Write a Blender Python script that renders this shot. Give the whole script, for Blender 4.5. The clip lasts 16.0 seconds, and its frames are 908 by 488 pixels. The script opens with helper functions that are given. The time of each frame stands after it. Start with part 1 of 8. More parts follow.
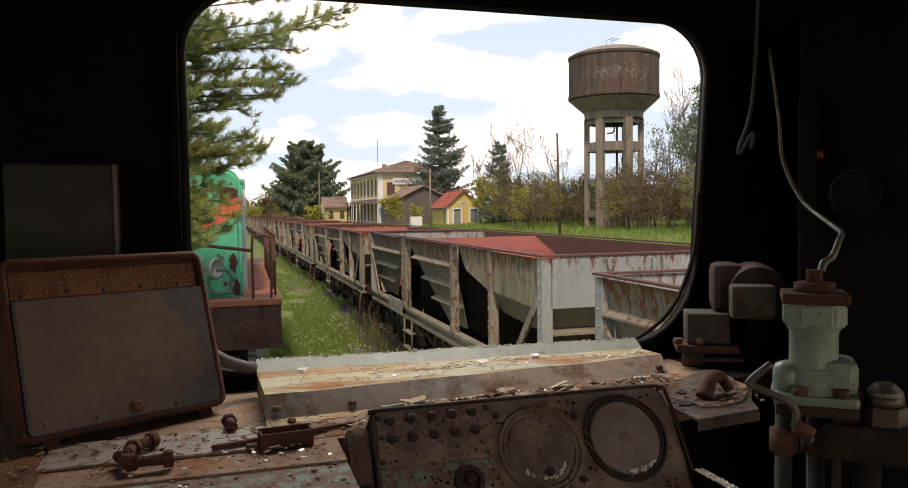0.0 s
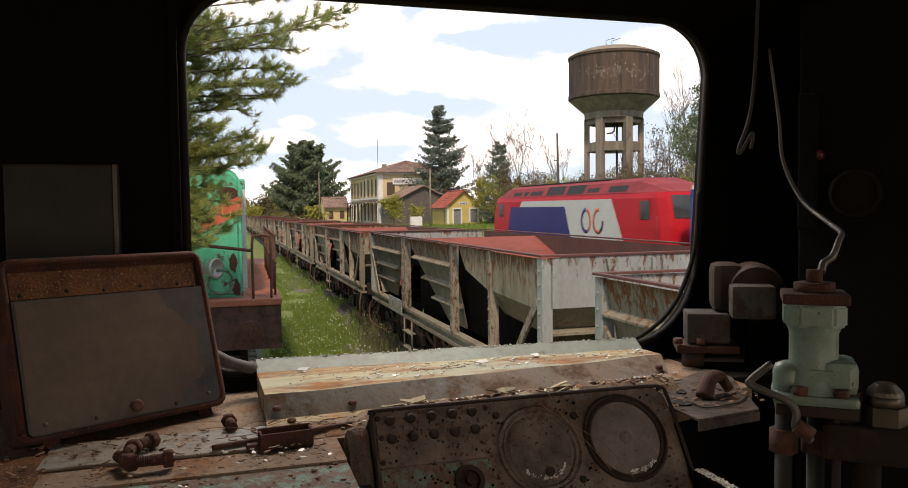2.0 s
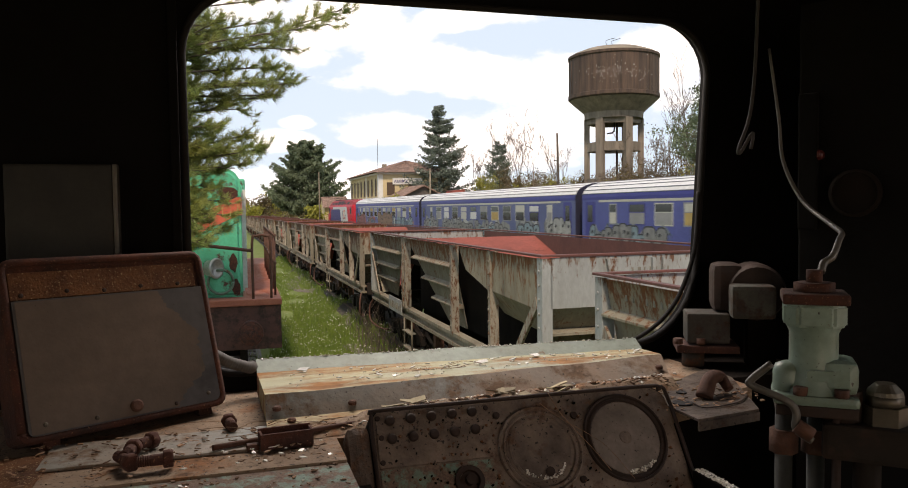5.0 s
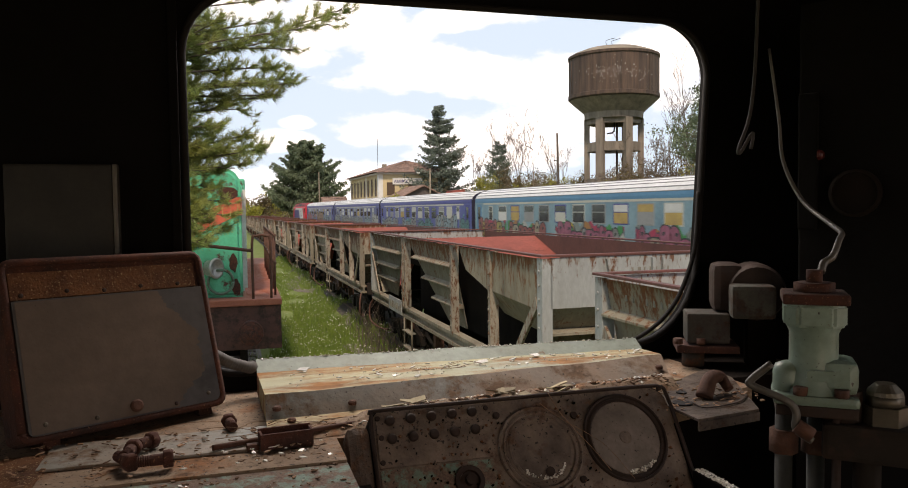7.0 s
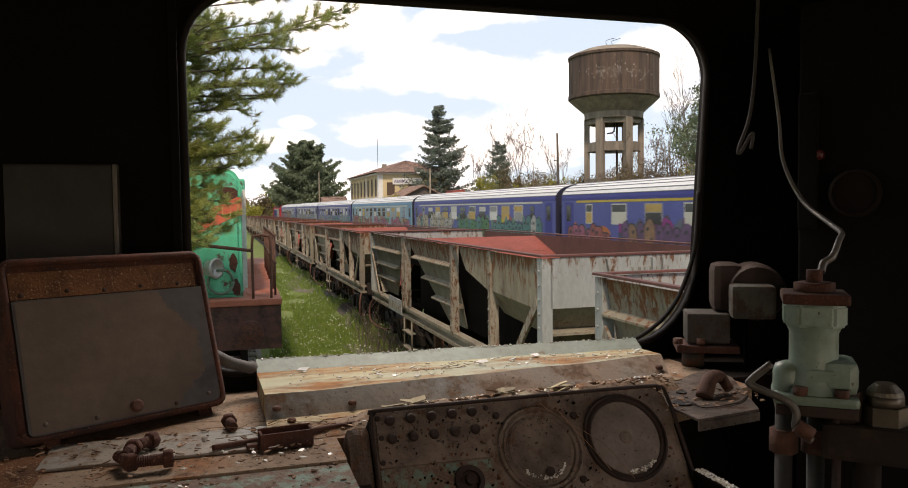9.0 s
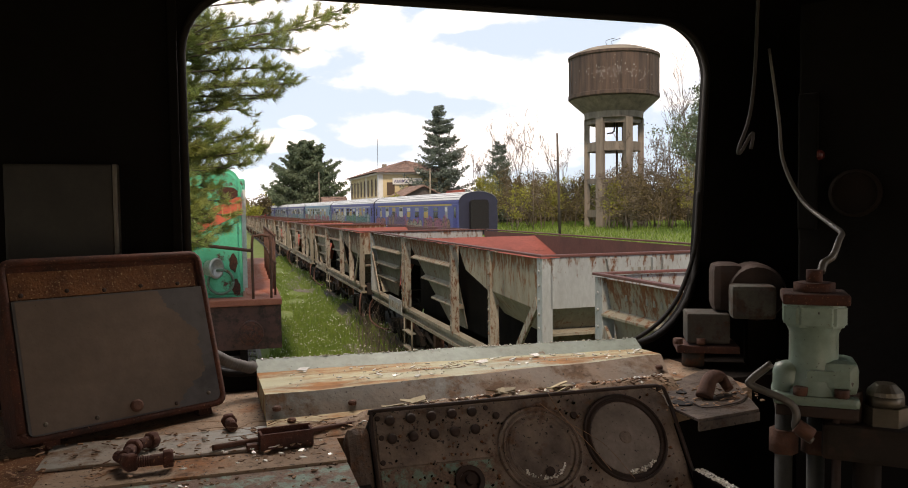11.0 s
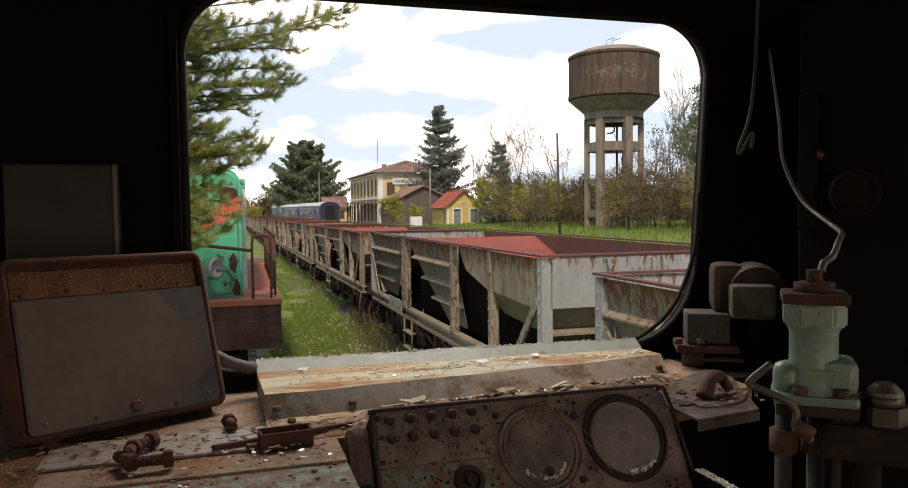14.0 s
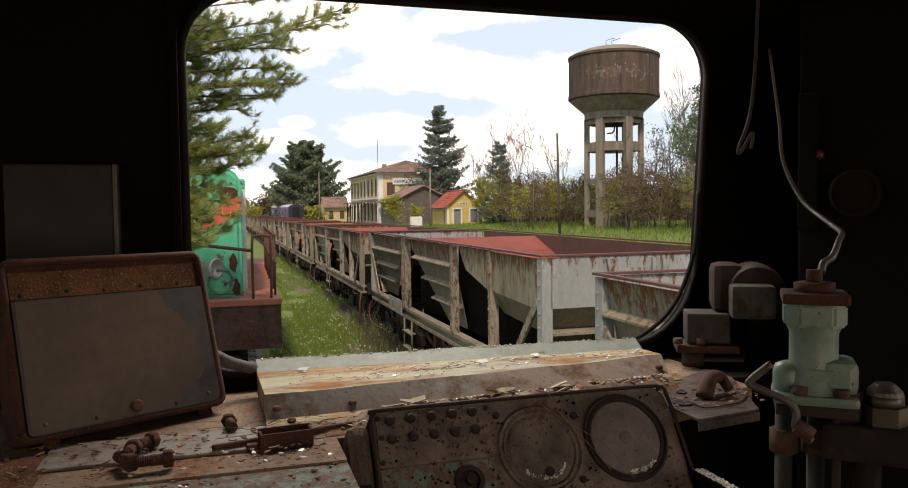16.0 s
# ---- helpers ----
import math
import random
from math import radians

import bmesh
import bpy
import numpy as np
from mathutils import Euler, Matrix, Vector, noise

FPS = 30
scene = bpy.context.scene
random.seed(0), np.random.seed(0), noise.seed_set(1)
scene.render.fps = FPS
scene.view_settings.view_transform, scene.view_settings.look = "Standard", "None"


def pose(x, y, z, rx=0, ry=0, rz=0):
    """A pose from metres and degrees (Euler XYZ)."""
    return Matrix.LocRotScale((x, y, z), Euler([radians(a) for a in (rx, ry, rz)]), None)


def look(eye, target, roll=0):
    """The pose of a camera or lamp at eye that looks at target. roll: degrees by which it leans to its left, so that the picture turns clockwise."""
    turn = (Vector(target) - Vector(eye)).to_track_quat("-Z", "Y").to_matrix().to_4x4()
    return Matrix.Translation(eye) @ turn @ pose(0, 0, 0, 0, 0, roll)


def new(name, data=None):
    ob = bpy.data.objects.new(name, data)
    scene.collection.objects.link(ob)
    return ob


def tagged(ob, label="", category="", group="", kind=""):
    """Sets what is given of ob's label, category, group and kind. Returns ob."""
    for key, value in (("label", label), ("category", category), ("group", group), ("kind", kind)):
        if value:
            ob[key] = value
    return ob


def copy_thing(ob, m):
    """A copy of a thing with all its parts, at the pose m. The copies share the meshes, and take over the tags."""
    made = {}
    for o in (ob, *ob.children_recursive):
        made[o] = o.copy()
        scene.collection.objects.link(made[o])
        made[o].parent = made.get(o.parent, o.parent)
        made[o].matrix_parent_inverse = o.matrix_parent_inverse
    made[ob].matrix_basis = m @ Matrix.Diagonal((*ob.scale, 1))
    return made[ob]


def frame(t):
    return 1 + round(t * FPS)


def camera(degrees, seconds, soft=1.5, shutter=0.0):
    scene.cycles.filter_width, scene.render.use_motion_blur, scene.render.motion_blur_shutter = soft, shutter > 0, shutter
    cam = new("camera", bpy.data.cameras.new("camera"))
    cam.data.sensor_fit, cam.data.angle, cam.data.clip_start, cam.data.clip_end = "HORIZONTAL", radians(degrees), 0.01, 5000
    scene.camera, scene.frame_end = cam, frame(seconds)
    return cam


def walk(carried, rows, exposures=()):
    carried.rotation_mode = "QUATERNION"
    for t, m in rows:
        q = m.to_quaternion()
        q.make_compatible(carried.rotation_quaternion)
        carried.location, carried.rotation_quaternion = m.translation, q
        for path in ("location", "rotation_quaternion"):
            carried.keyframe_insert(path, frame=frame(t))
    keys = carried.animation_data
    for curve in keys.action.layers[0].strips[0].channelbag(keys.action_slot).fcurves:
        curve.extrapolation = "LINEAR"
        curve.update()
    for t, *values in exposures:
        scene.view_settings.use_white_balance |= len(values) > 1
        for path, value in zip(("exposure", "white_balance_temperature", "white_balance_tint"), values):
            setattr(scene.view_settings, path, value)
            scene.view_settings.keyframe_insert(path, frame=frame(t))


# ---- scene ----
# ---------------------------------------------------------------- camera
EYE = Vector((0, 0, 3.08))
VIEW = Vector((0.29162, 0.95534, -0.04785))
cam = camera(62.2, 16.0, soft=1.0, shutter=0.25)
stand = look(EYE, EYE + VIEW * 10, -0.687)
walk(cam, [(0, stand), (16, stand)], exposures=[(0, 0.0, 7800, 21), (16, 0.0, 7800, 21)])

# ---------------------------------------------------------------- world and sun
SUN_DIR = Vector((-0.2, -0.6, 0.78)).normalized()


def make_world():
    w = bpy.data.worlds.new("sky")
    w.use_nodes = True
    scene.world = w
    nt = w.node_tree
    nt.nodes.clear()
    out = nt.nodes.new("ShaderNodeOutputWorld")
    bg = nt.nodes.new("ShaderNodeBackground")
    sky = nt.nodes.new("ShaderNodeTexSky")
    sky.sky_type = "NISHITA"
    sky.sun_disc = False
    sky.sun_elevation = math.asin(SUN_DIR.z)
    sky.sun_rotation = math.atan2(SUN_DIR.x, SUN_DIR.y)
    sky.air_density, sky.dust_density, sky.ozone_density = 1.0, 1.6, 1.0
    tc = nt.nodes.new("ShaderNodeTexCoord")

    def noise_of(scale, detail, where, stretch):
        mp = nt.nodes.new("ShaderNodeMapping")
        mp.inputs["Scale"].default_value = stretch
        mp.inputs["Location"].default_value = where
        nz = nt.nodes.new("ShaderNodeTexNoise")
        nz.inputs["Scale"].default_value = scale
        nz.inputs["Detail"].default_value = detail
        nz.inputs["Roughness"].default_value = 0.56
        nt.links.new(tc.outputs["Generated"], mp.inputs[0])
        nt.links.new(mp.outputs[0], nz.inputs["Vector"])
        return nz.outputs["Fac"]

    def calc(op, a, b, c=None):
        m = nt.nodes.new("ShaderNodeMath")
        m.operation = op
        for k, v in enumerate((a, b, c)):
            if v is None:
                continue
            if isinstance(v, float):
                m.inputs[k].default_value = v
            else:
                nt.links.new(v, m.inputs[k])
        return m.outputs[0]
    ragged = noise_of(9.0, 8, (0.3, 0.1, 0.2), (1, 1, 2.0))
    broad = noise_of(2.6, 6, (0.35, 0.1, 0.42), (1, 1, 2.4))
    # fair weather clouds: azimuth, height, half length and half depth, in degrees
    cover = None
    for az, el, hw, hh in ((8.6, 13.4, 5.6, 2.3), (6.0, 11.3, 2.2, 1.0), (18.4, 13.9, 4.6, 0.8), (19.8, 9.9, 9.5, 2.0), (12.0, 6.1, 5.0, 1.5), (21.5, 5.0, 8.0, 3.0),
                           (4.2, 5.0, 3.2, 0.9), (5.6, 6.4, 1.4, 0.5), (33.0, 9.5, 4.5, 3.4), (10.0, 1.0, 16.0, 2.4), (2.0, 15.0, 3.0, 3.0)):
        d = Vector((math.sin(radians(az)) * math.cos(radians(el)), math.cos(radians(az)) * math.cos(radians(el)), math.sin(radians(el))))
        mp = nt.nodes.new("ShaderNodeMapping")
        mp.vector_type = "TEXTURE"
        mp.inputs["Location"].default_value = d
        mp.inputs["Rotation"].default_value = (0, 0, -radians(az))
        mp.inputs["Scale"].default_value = (math.sin(radians(hw)), 1.0, math.sin(radians(hh)))
        ln = nt.nodes.new("ShaderNodeVectorMath")
        ln.operation = "LENGTH"
        nt.links.new(tc.outputs["Generated"], mp.inputs[0])
        nt.links.new(mp.outputs[0], ln.inputs[0])
        e = calc("SUBTRACT", 1.0, ln.outputs["Value"])
        cover = e if cover is None else calc("MAXIMUM", cover, e)
    # the rest of the sky is broken cloud as well
    cover = calc("MAXIMUM", cover, calc("MULTIPLY_ADD", broad, 5.0, -3.0))
    cover = calc("ADD", cover, calc("MULTIPLY_ADD", ragged, 2.4, -1.2))
    rp = nt.nodes.new("ShaderNodeMapRange")
    rp.interpolation_type = "SMOOTHSTEP"
    rp.inputs[1].default_value, rp.inputs[2].default_value = -0.05, 0.6
    nt.links.new(cover, rp.inputs[0])
    mx = nt.nodes.new("ShaderNodeMix")
    mx.data_type = "RGBA"
    pale = nt.nodes.new("ShaderNodeMix")
    pale.data_type = "RGBA"
    pale.inputs["Factor"].default_value = 0.8
    pale.inputs[7].default_value = (7.6, 10.3, 13.0, 1)
    nt.links.new(sky.outputs[0], pale.inputs[6])
    mx.inputs[7].default_value = (15.0, 15.2, 15.6, 1)
    nt.links.new(rp.outputs[0], mx.inputs["Factor"])
    nt.links.new(pale.outputs[2], mx.inputs[6])
    nt.links.new(mx.outputs[2], bg.inputs[0])
    bg.inputs[1].default_value = 0.1
    nt.links.new(bg.outputs[0], out.inputs[0])


make_world()
sun = new("sun", bpy.data.lights.new("sun", "SUN"))
sun.data.energy, sun.data.angle, sun.data.color = 3.2, radians(5), (1.0, 0.93, 0.82)
sun.matrix_world = look(SUN_DIR * 100, (0, 0, 0))

# area lamps added to strengthen the sky light at windscreen, side and rear openings
# the windscreen one hangs outside, above the opening, out of view
for nm, at_, to, sx, sy, power in (("side_sky_right", (1.28, -0.4, 2.9), (0, -0.4, 2.85), 1.9, 0.85, 2.2), ("side_sky_left", (-1.98, 0.05, 2.9), (0, 0.05, 2.85), 1.9, 0.85, 2.6), ("rear_sky", (0.35, -1.68, 2.88), (0.35, 0, 2.8), 0.88, 1.1, 6.4), ("windscreen_fill", (0.42, 1.6, 3.72), (0.42, 0.85, 2.75), 0.85, 0.4, 13.5)):
    lamp = new(nm, bpy.data.lights.new(nm, "AREA"))
    lamp.data.shape, lamp.data.size, lamp.data.size_y, lamp.data.energy = "RECTANGLE", sx, sy, power
    lamp.data.color = (1.0, 0.99, 0.97) if nm == "windscreen_fill" else (1.0, 0.79, 0.6)
    lamp.matrix_world = look(at_, to)

# ---------------------------------------------------------------- materials
MATS = {}


def mat(name, c1, c2=None, scale=6.0, rough=0.7, metal=0.0, rust=0.0, rust_col=(0.16, 0.062, 0.03), rust_scale=4.0,
        bump=0.15, bump_scale=40.0, stretch=(1, 1, 1), grime=0.0, vary=0.0, trans=0.0, spec=0.5, world_space=False, speck=0.0, speck_scale=160.0, speck_col=(0.03, 0.022, 0.017), runs=None):
    """A worn surface: two tones of paint, blotches of rust, fine grime, relief."""
    if name in MATS:
        return MATS[name]
    m = bpy.data.materials.new(name)
    m.use_nodes = True
    nt = m.node_tree
    N, L = nt.nodes, nt.links
    b = N["Principled BSDF"]
    c2 = c2 or tuple(v * 0.7 for v in c1)
    tc = N.new("ShaderNodeTexCoord")
    mp = N.new("ShaderNodeMapping")
    mp.inputs["Scale"].default_value = stretch
    if world_space:
        g = N.new("ShaderNodeNewGeometry")
        L.new(g.outputs["Position"], mp.inputs[0])
    else:
        L.new(tc.outputs["Object"], mp.inputs[0])

    def noise_fac(sc, lo, hi, detail=6, rg=0.6):
        n = N.new("ShaderNodeTexNoise")
        n.inputs["Scale"].default_value = sc
        n.inputs["Detail"].default_value = detail
        n.inputs["Roughness"].default_value = rg
        L.new(mp.outputs[0], n.inputs["Vector"])
        r = N.new("ShaderNodeMapRange")
        r.inputs[1].default_value, r.inputs[2].default_value = lo, hi
        L.new(n.outputs["Fac"], r.inputs[0])
        return r.outputs[0], n

    def mixc(fac, a, bb):
        x = N.new("ShaderNodeMix")
        x.data_type = "RGBA"
        L.new(fac, x.inputs["Factor"])
        for sock, v in ((x.inputs[6], a), (x.inputs[7], bb)):
            if isinstance(v, tuple):
                sock.default_value = (*v, 1)
            else:
                L.new(v, sock)
        return x.outputs[2]

    f1, n1 = noise_fac(scale, 0.32, 0.68)
    col = mixc(f1, c1, c2)
    f4, n4 = noise_fac(scale * 9, 0.25, 0.75)
    fine = mixc(f4, (0.82, 0.82, 0.82), (1.12, 1.12, 1.12))
    mul = N.new("ShaderNodeMix")
    mul.data_type, mul.blend_type = "RGBA", "MULTIPLY"
    mul.inputs["Factor"].default_value = 1.0
    L.new(col, mul.inputs[6]), L.new(fine, mul.inputs[7])
    col = mul.outputs[2]
    rough_sock = None
    if rust > 0:
        t = 0.72 - 0.42 * rust
        f2, n2 = noise_fac(rust_scale, t, t + 0.1, 9, 0.72)
        if runs:
            # runs = (height where they fade out, height of the edge that they start from)
            sep = N.new("ShaderNodeSeparateXYZ")
            L.new(tc.outputs["Object"], sep.inputs[0])
            up = N.new("ShaderNodeMapRange")
            up.inputs[1].default_value, up.inputs[2].default_value = runs
            up.inputs[3].default_value, up.inputs[4].default_value = -0.05, 0.12
            L.new(sep.outputs["Z"], up.inputs[0])
            ad = N.new("ShaderNodeMath")
            ad.operation = "ADD"
            L.new(n2.outputs["Fac"], ad.inputs[0]), L.new(up.outputs[0], ad.inputs[1])
            L.new(ad.outputs[0], f2.node.inputs[0])
        f3, n3 = noise_fac(rust_scale * 7, 0.3, 0.7)
        rc = mixc(f3, rust_col, tuple(v * 0.45 for v in rust_col))
        col = mixc(f2, col, rc)
        mr = N.new("ShaderNodeMapRange")
        mr.inputs[3].default_value, mr.inputs[4].default_value = rough, 0.92
        L.new(f2, mr.inputs[0])
        rough_sock = mr.outputs[0]
    if grime > 0:
        t = 0.7 - 0.4 * grime
        f5, n5 = noise_fac(scale * 0.6 + 1, t, t + 0.25, 8, 0.7)
        col = mixc(f5, col, (0.045, 0.036, 0.028))
    if speck > 0:
        t = 0.72 - 0.3 * speck
        f6, n6 = noise_fac(speck_scale, t, t + 0.05, 4, 0.55)
        col = mixc(f6, col, speck_col)
    if vary > 0:
        oi = N.new("ShaderNodeObjectInfo")
        geo = N.new("ShaderNodeNewGeometry")
        add = N.new("ShaderNodeMath")
        add.operation = "ADD"
        L.new(oi.outputs["Random"], add.inputs[0]), L.new(geo.outputs["Random Per Island"], add.inputs[1])
        fr = N.new("ShaderNodeMath")
        fr.operation = "FRACT"
        L.new(add.outputs[0], fr.inputs[0])
        mr = N.new("ShaderNodeMapRange")
        mr.inputs[3].default_value, mr.inputs[4].default_value = 1 - vary, 1 + vary
        L.new(fr.outputs[0], mr.inputs[0])
        hs = N.new("ShaderNodeHueSaturation")
        L.new(mr.outputs[0], hs.inputs["Value"])
        L.new(col, hs.inputs["Color"])
        col = hs.outputs[0]
    L.new(col, b.inputs["Base Color"])
    if rough_sock:
        L.new(rough_sock, b.inputs["Roughness"])
    else:
        mr = N.new("ShaderNodeMapRange")
        mr.inputs[3].default_value, mr.inputs[4].default_value = max(rough - 0.12, 0.02), min(rough + 0.12, 1)
        L.new(f4, mr.inputs[0])
        L.new(mr.outputs[0], b.inputs["Roughness"])
    b.inputs["Metallic"].default_value = metal
    b.inputs["Specular IOR Level"].default_value = spec
    if trans > 0:
        # light that shines through thin leaves
        tr = N.new("ShaderNodeBsdfTranslucent")
        ms = N.new("ShaderNodeMixShader")
        ms.inputs[0].default_value = trans
        L.new(col, tr.inputs[0])
        L.new(b.outputs[0], ms.inputs[1]), L.new(tr.outputs[0], ms.inputs[2])
        L.new(ms.outputs[0], N["Material Output"].inputs[0])
    if bump > 0:
        nb = N.new("ShaderNodeTexNoise")
        nb.inputs["Scale"].default_value = bump_scale
        nb.inputs["Detail"].default_value = 5
        L.new(mp.outputs[0], nb.inputs["Vector"])
        bp = N.new("ShaderNodeBump")
        bp.inputs["Strength"].default_value = bump
        bp.inputs["Distance"].default_value = 0.3 / bump_scale
        L.new(nb.outputs["Fac"], bp.inputs["Height"])
        L.new(bp.outputs[0], b.inputs["Normal"])
    MATS[name] = m
    return m


def graffiti_mat(name, seed, tones, scale=2.1):
    """Sprayed colour fields with dark outlines."""
    m = bpy.data.materials.new(name)
    m.use_nodes = True
    nt = m.node_tree
    N, L = nt.nodes, nt.links
    b = N["Principled BSDF"]
    tc = N.new("ShaderNodeTexCoord")
    mp = N.new("ShaderNodeMapping")
    mp.inputs["Location"].default_value = (seed * 3.7, seed * 1.3, seed * 2.1)
    L.new(tc.outputs["Object"], mp.inputs[0])
    nz = N.new("ShaderNodeTexNoise")
    nz.inputs["Scale"].default_value = 1.6
    L.new(mp.outputs[0], nz.inputs["Vector"])
    mx = N.new("ShaderNodeMix")
    mx.data_type = "RGBA"
    mx.inputs["Factor"].default_value = 0.35
    L.new(mp.outputs[0], mx.inputs[6]), L.new(nz.outputs["Color"], mx.inputs[7])
    v1 = N.new("ShaderNodeTexVoronoi")
    v1.inputs["Scale"].default_value = scale
    v2 = N.new("ShaderNodeTexVoronoi")
    v2.feature = "DISTANCE_TO_EDGE"
    v2.inputs["Scale"].default_value = scale
    for v in (v1, v2):
        L.new(mx.outputs[2], v.inputs["Vector"])
    sep = N.new("ShaderNodeSeparateColor")
    L.new(v1.outputs["Color"], sep.inputs[0])
    rp = N.new("ShaderNodeValToRGB")
    rp.color_ramp.interpolation = "CONSTANT"
    els = rp.color_ramp.elements
    while len(els) < len(tones):
        els.new(0.5)
    for i, c in enumerate(tones):
        els[i].position = i / len(tones)
        els[i].color = (*c, 1)
    L.new(sep.outputs[0], rp.inputs[0])
    ed = N.new("ShaderNodeMapRange")
    ed.inputs[1].default_value, ed.inputs[2].default_value = 0.02, 0.05
    L.new(v2.outputs["Distance"], ed.inputs[0])
    fin = N.new("ShaderNodeMix")
    fin.data_type = "RGBA"
    L.new(ed.outputs[0], fin.inputs["Factor"])
    fin.inputs[6].default_value = (0.03, 0.03, 0.05, 1)
    L.new(rp.outputs[0], fin.inputs[7])
    L.new(fin.outputs[2], b.inputs["Base Color"])
    b.inputs["Roughness"].default_value = 0.5
    return m


GREY_WAGON = mat("weathered grey wagon paint", (0.25, 0.225, 0.165), (0.16, 0.138, 0.1), 2.6, 0.75, rust=0.53, rust_scale=13, stretch=(1, 1, 0.32), rust_col=(0.19, 0.072, 0.027), grime=0.3, spec=0.3, speck=0.22, speck_scale=45, speck_col=(0.1, 0.042, 0.022), vary=0.12, runs=(2.1, 2.56))
PALE_WAGON = mat("pale blue-grey wagon paint", (0.31, 0.325, 0.31), (0.23, 0.235, 0.22), 3, 0.65, rust=0.36, rust_scale=14, rust_col=(0.16, 0.066, 0.03), stretch=(1, 1, 0.35), grime=0.18, speck=0.16, speck_scale=50, speck_col=(0.12, 0.05, 0.026), runs=(2.2, 2.6))
POST = mat("rusty wagon post paint", (0.26, 0.235, 0.185), (0.17, 0.145, 0.11), 5, 0.75, rust=0.54, rust_scale=20, stretch=(1, 1, 0.4), rust_col=(0.15, 0.06, 0.027), spec=0.3, grime=0.25, vary=0.15)
DULL_GREY = mat("brown-grey rusted wagon paint", (0.25, 0.215, 0.158), (0.145, 0.12, 0.088), 2.2, 0.8, rust=0.58, rust_scale=9, stretch=(1, 1, 0.35), rust_col=(0.14, 0.058, 0.028), grime=0.34, spec=0.25, speck=0.25, speck_scale=40, vary=0.25, runs=(2.0, 2.56))
DULL_POST = mat("dull rusted post paint", (0.34, 0.31, 0.255), (0.2, 0.165, 0.125), 4, 0.8, rust=0.5, rust_scale=15, stretch=(1, 1, 0.4), rust_col=(0.12, 0.05, 0.026), grime=0.3, spec=0.25, vary=0.3)
RED_WAGON = mat("red oxide paint inside the hopper", (0.27, 0.075, 0.055), (0.19, 0.055, 0.042), 1.8, 0.85, rust=0.34, rust_scale=5, rust_col=(0.14, 0.055, 0.035), speck=0.12, speck_scale=40, spec=0.2)
DARK_STEEL = mat("dark rusty underframe steel", (0.018, 0.015, 0.013), (0.032, 0.024, 0.019), 5, 0.9, spec=0.15, rust=0.35, rust_scale=6, rust_col=(0.075, 0.042, 0.028))
RUST = mat("brown rust", (0.12, 0.05, 0.028), (0.06, 0.028, 0.02), 30, 0.85, bump=0.6, bump_scale=150, speck=0.2, speck_scale=400)
RAIL = mat("rusty rail", (0.16, 0.09, 0.06), (0.1, 0.06, 0.04), 8, 0.6, metal=0.4)
BALLAST = mat("grey ballast stone", (0.24, 0.215, 0.185), (0.13, 0.115, 0.1), 14, 0.95, bump=0.8, bump_scale=22, world_space=True)
SLEEPER = mat("old wooden sleeper", (0.13, 0.1, 0.08), (0.08, 0.06, 0.05), 6, 0.95, stretch=(1, 6, 1))
GRASS = mat("spring grass ground", (0.1, 0.15, 0.026), (0.16, 0.185, 0.05), 0.9, 0.95, rust=0.24, rust_scale=0.7, rust_col=(0.2, 0.165, 0.12), bump=0.5, bump_scale=8, world_space=True)
BLADE = mat("grass blades", (0.12, 0.2, 0.024), (0.2, 0.265, 0.05), 1.2, 0.8, vary=0.4, trans=0.4, bump=0, world_space=True)
FLOWER = mat("white clover petals", (0.8, 0.8, 0.72), (0.75, 0.72, 0.6), 5, 0.8, bump=0)
CONCRETE = mat("weathered concrete", (0.255, 0.208, 0.153), (0.162, 0.132, 0.0978), 0.7, 0.9, grime=0.3, stretch=(1, 1, 0.35), bump=0.3, bump_scale=12)
TANK = mat("dark stained concrete tank", (0.115, 0.072, 0.052), (0.036, 0.027, 0.023), 1.3, 0.95, stretch=(1.6, 1.6, 0.12), grime=0.2, bump=0.25, bump_scale=10)
GREEN_LOCO = mat("faded green locomotive paint", (0.045, 0.40, 0.22), (0.07, 0.47, 0.29), 3, 0.5, rust=0.42, rust_scale=4.5, rust_col=(0.13, 0.045, 0.035))
ORANGE = mat("orange warning paint", (0.62, 0.13, 0.07), (0.5, 0.1, 0.05), 4, 0.6, rust=0.12)
RED_BEAM = mat("faded red buffer beam paint", (0.104, 0.04, 0.028), (0.06, 0.028, 0.0208), 5, 0.8, rust=0.55, rust_col=(0.05, 0.028, 0.02))
WALKWAY = mat("red painted walkway", (0.357, 0.119, 0.068), (0.281, 0.085, 0.051), 4, 0.8, rust=0.2)
BARK = mat("grey brown bark", (0.15, 0.12, 0.09), (0.09, 0.07, 0.055), 5, 0.95, bump=0.7, bump_scale=18)
NEEDLE = mat("pine needles", (0.19, 0.27, 0.085), (0.4, 0.4, 0.12), 2.2, 0.5, vary=0.55, trans=0.5, bump=0)
DARK_NEEDLE = mat("dark conifer foliage", (0.1, 0.135, 0.08), (0.17, 0.205, 0.12), 0.7, 0.75, vary=0.45, trans=0.25, bump=0)
SPRUCE = mat("blue-grey spruce foliage", (0.095, 0.125, 0.1), (0.17, 0.2, 0.155), 0.7, 0.75, vary=0.45, trans=0.25, bump=0)
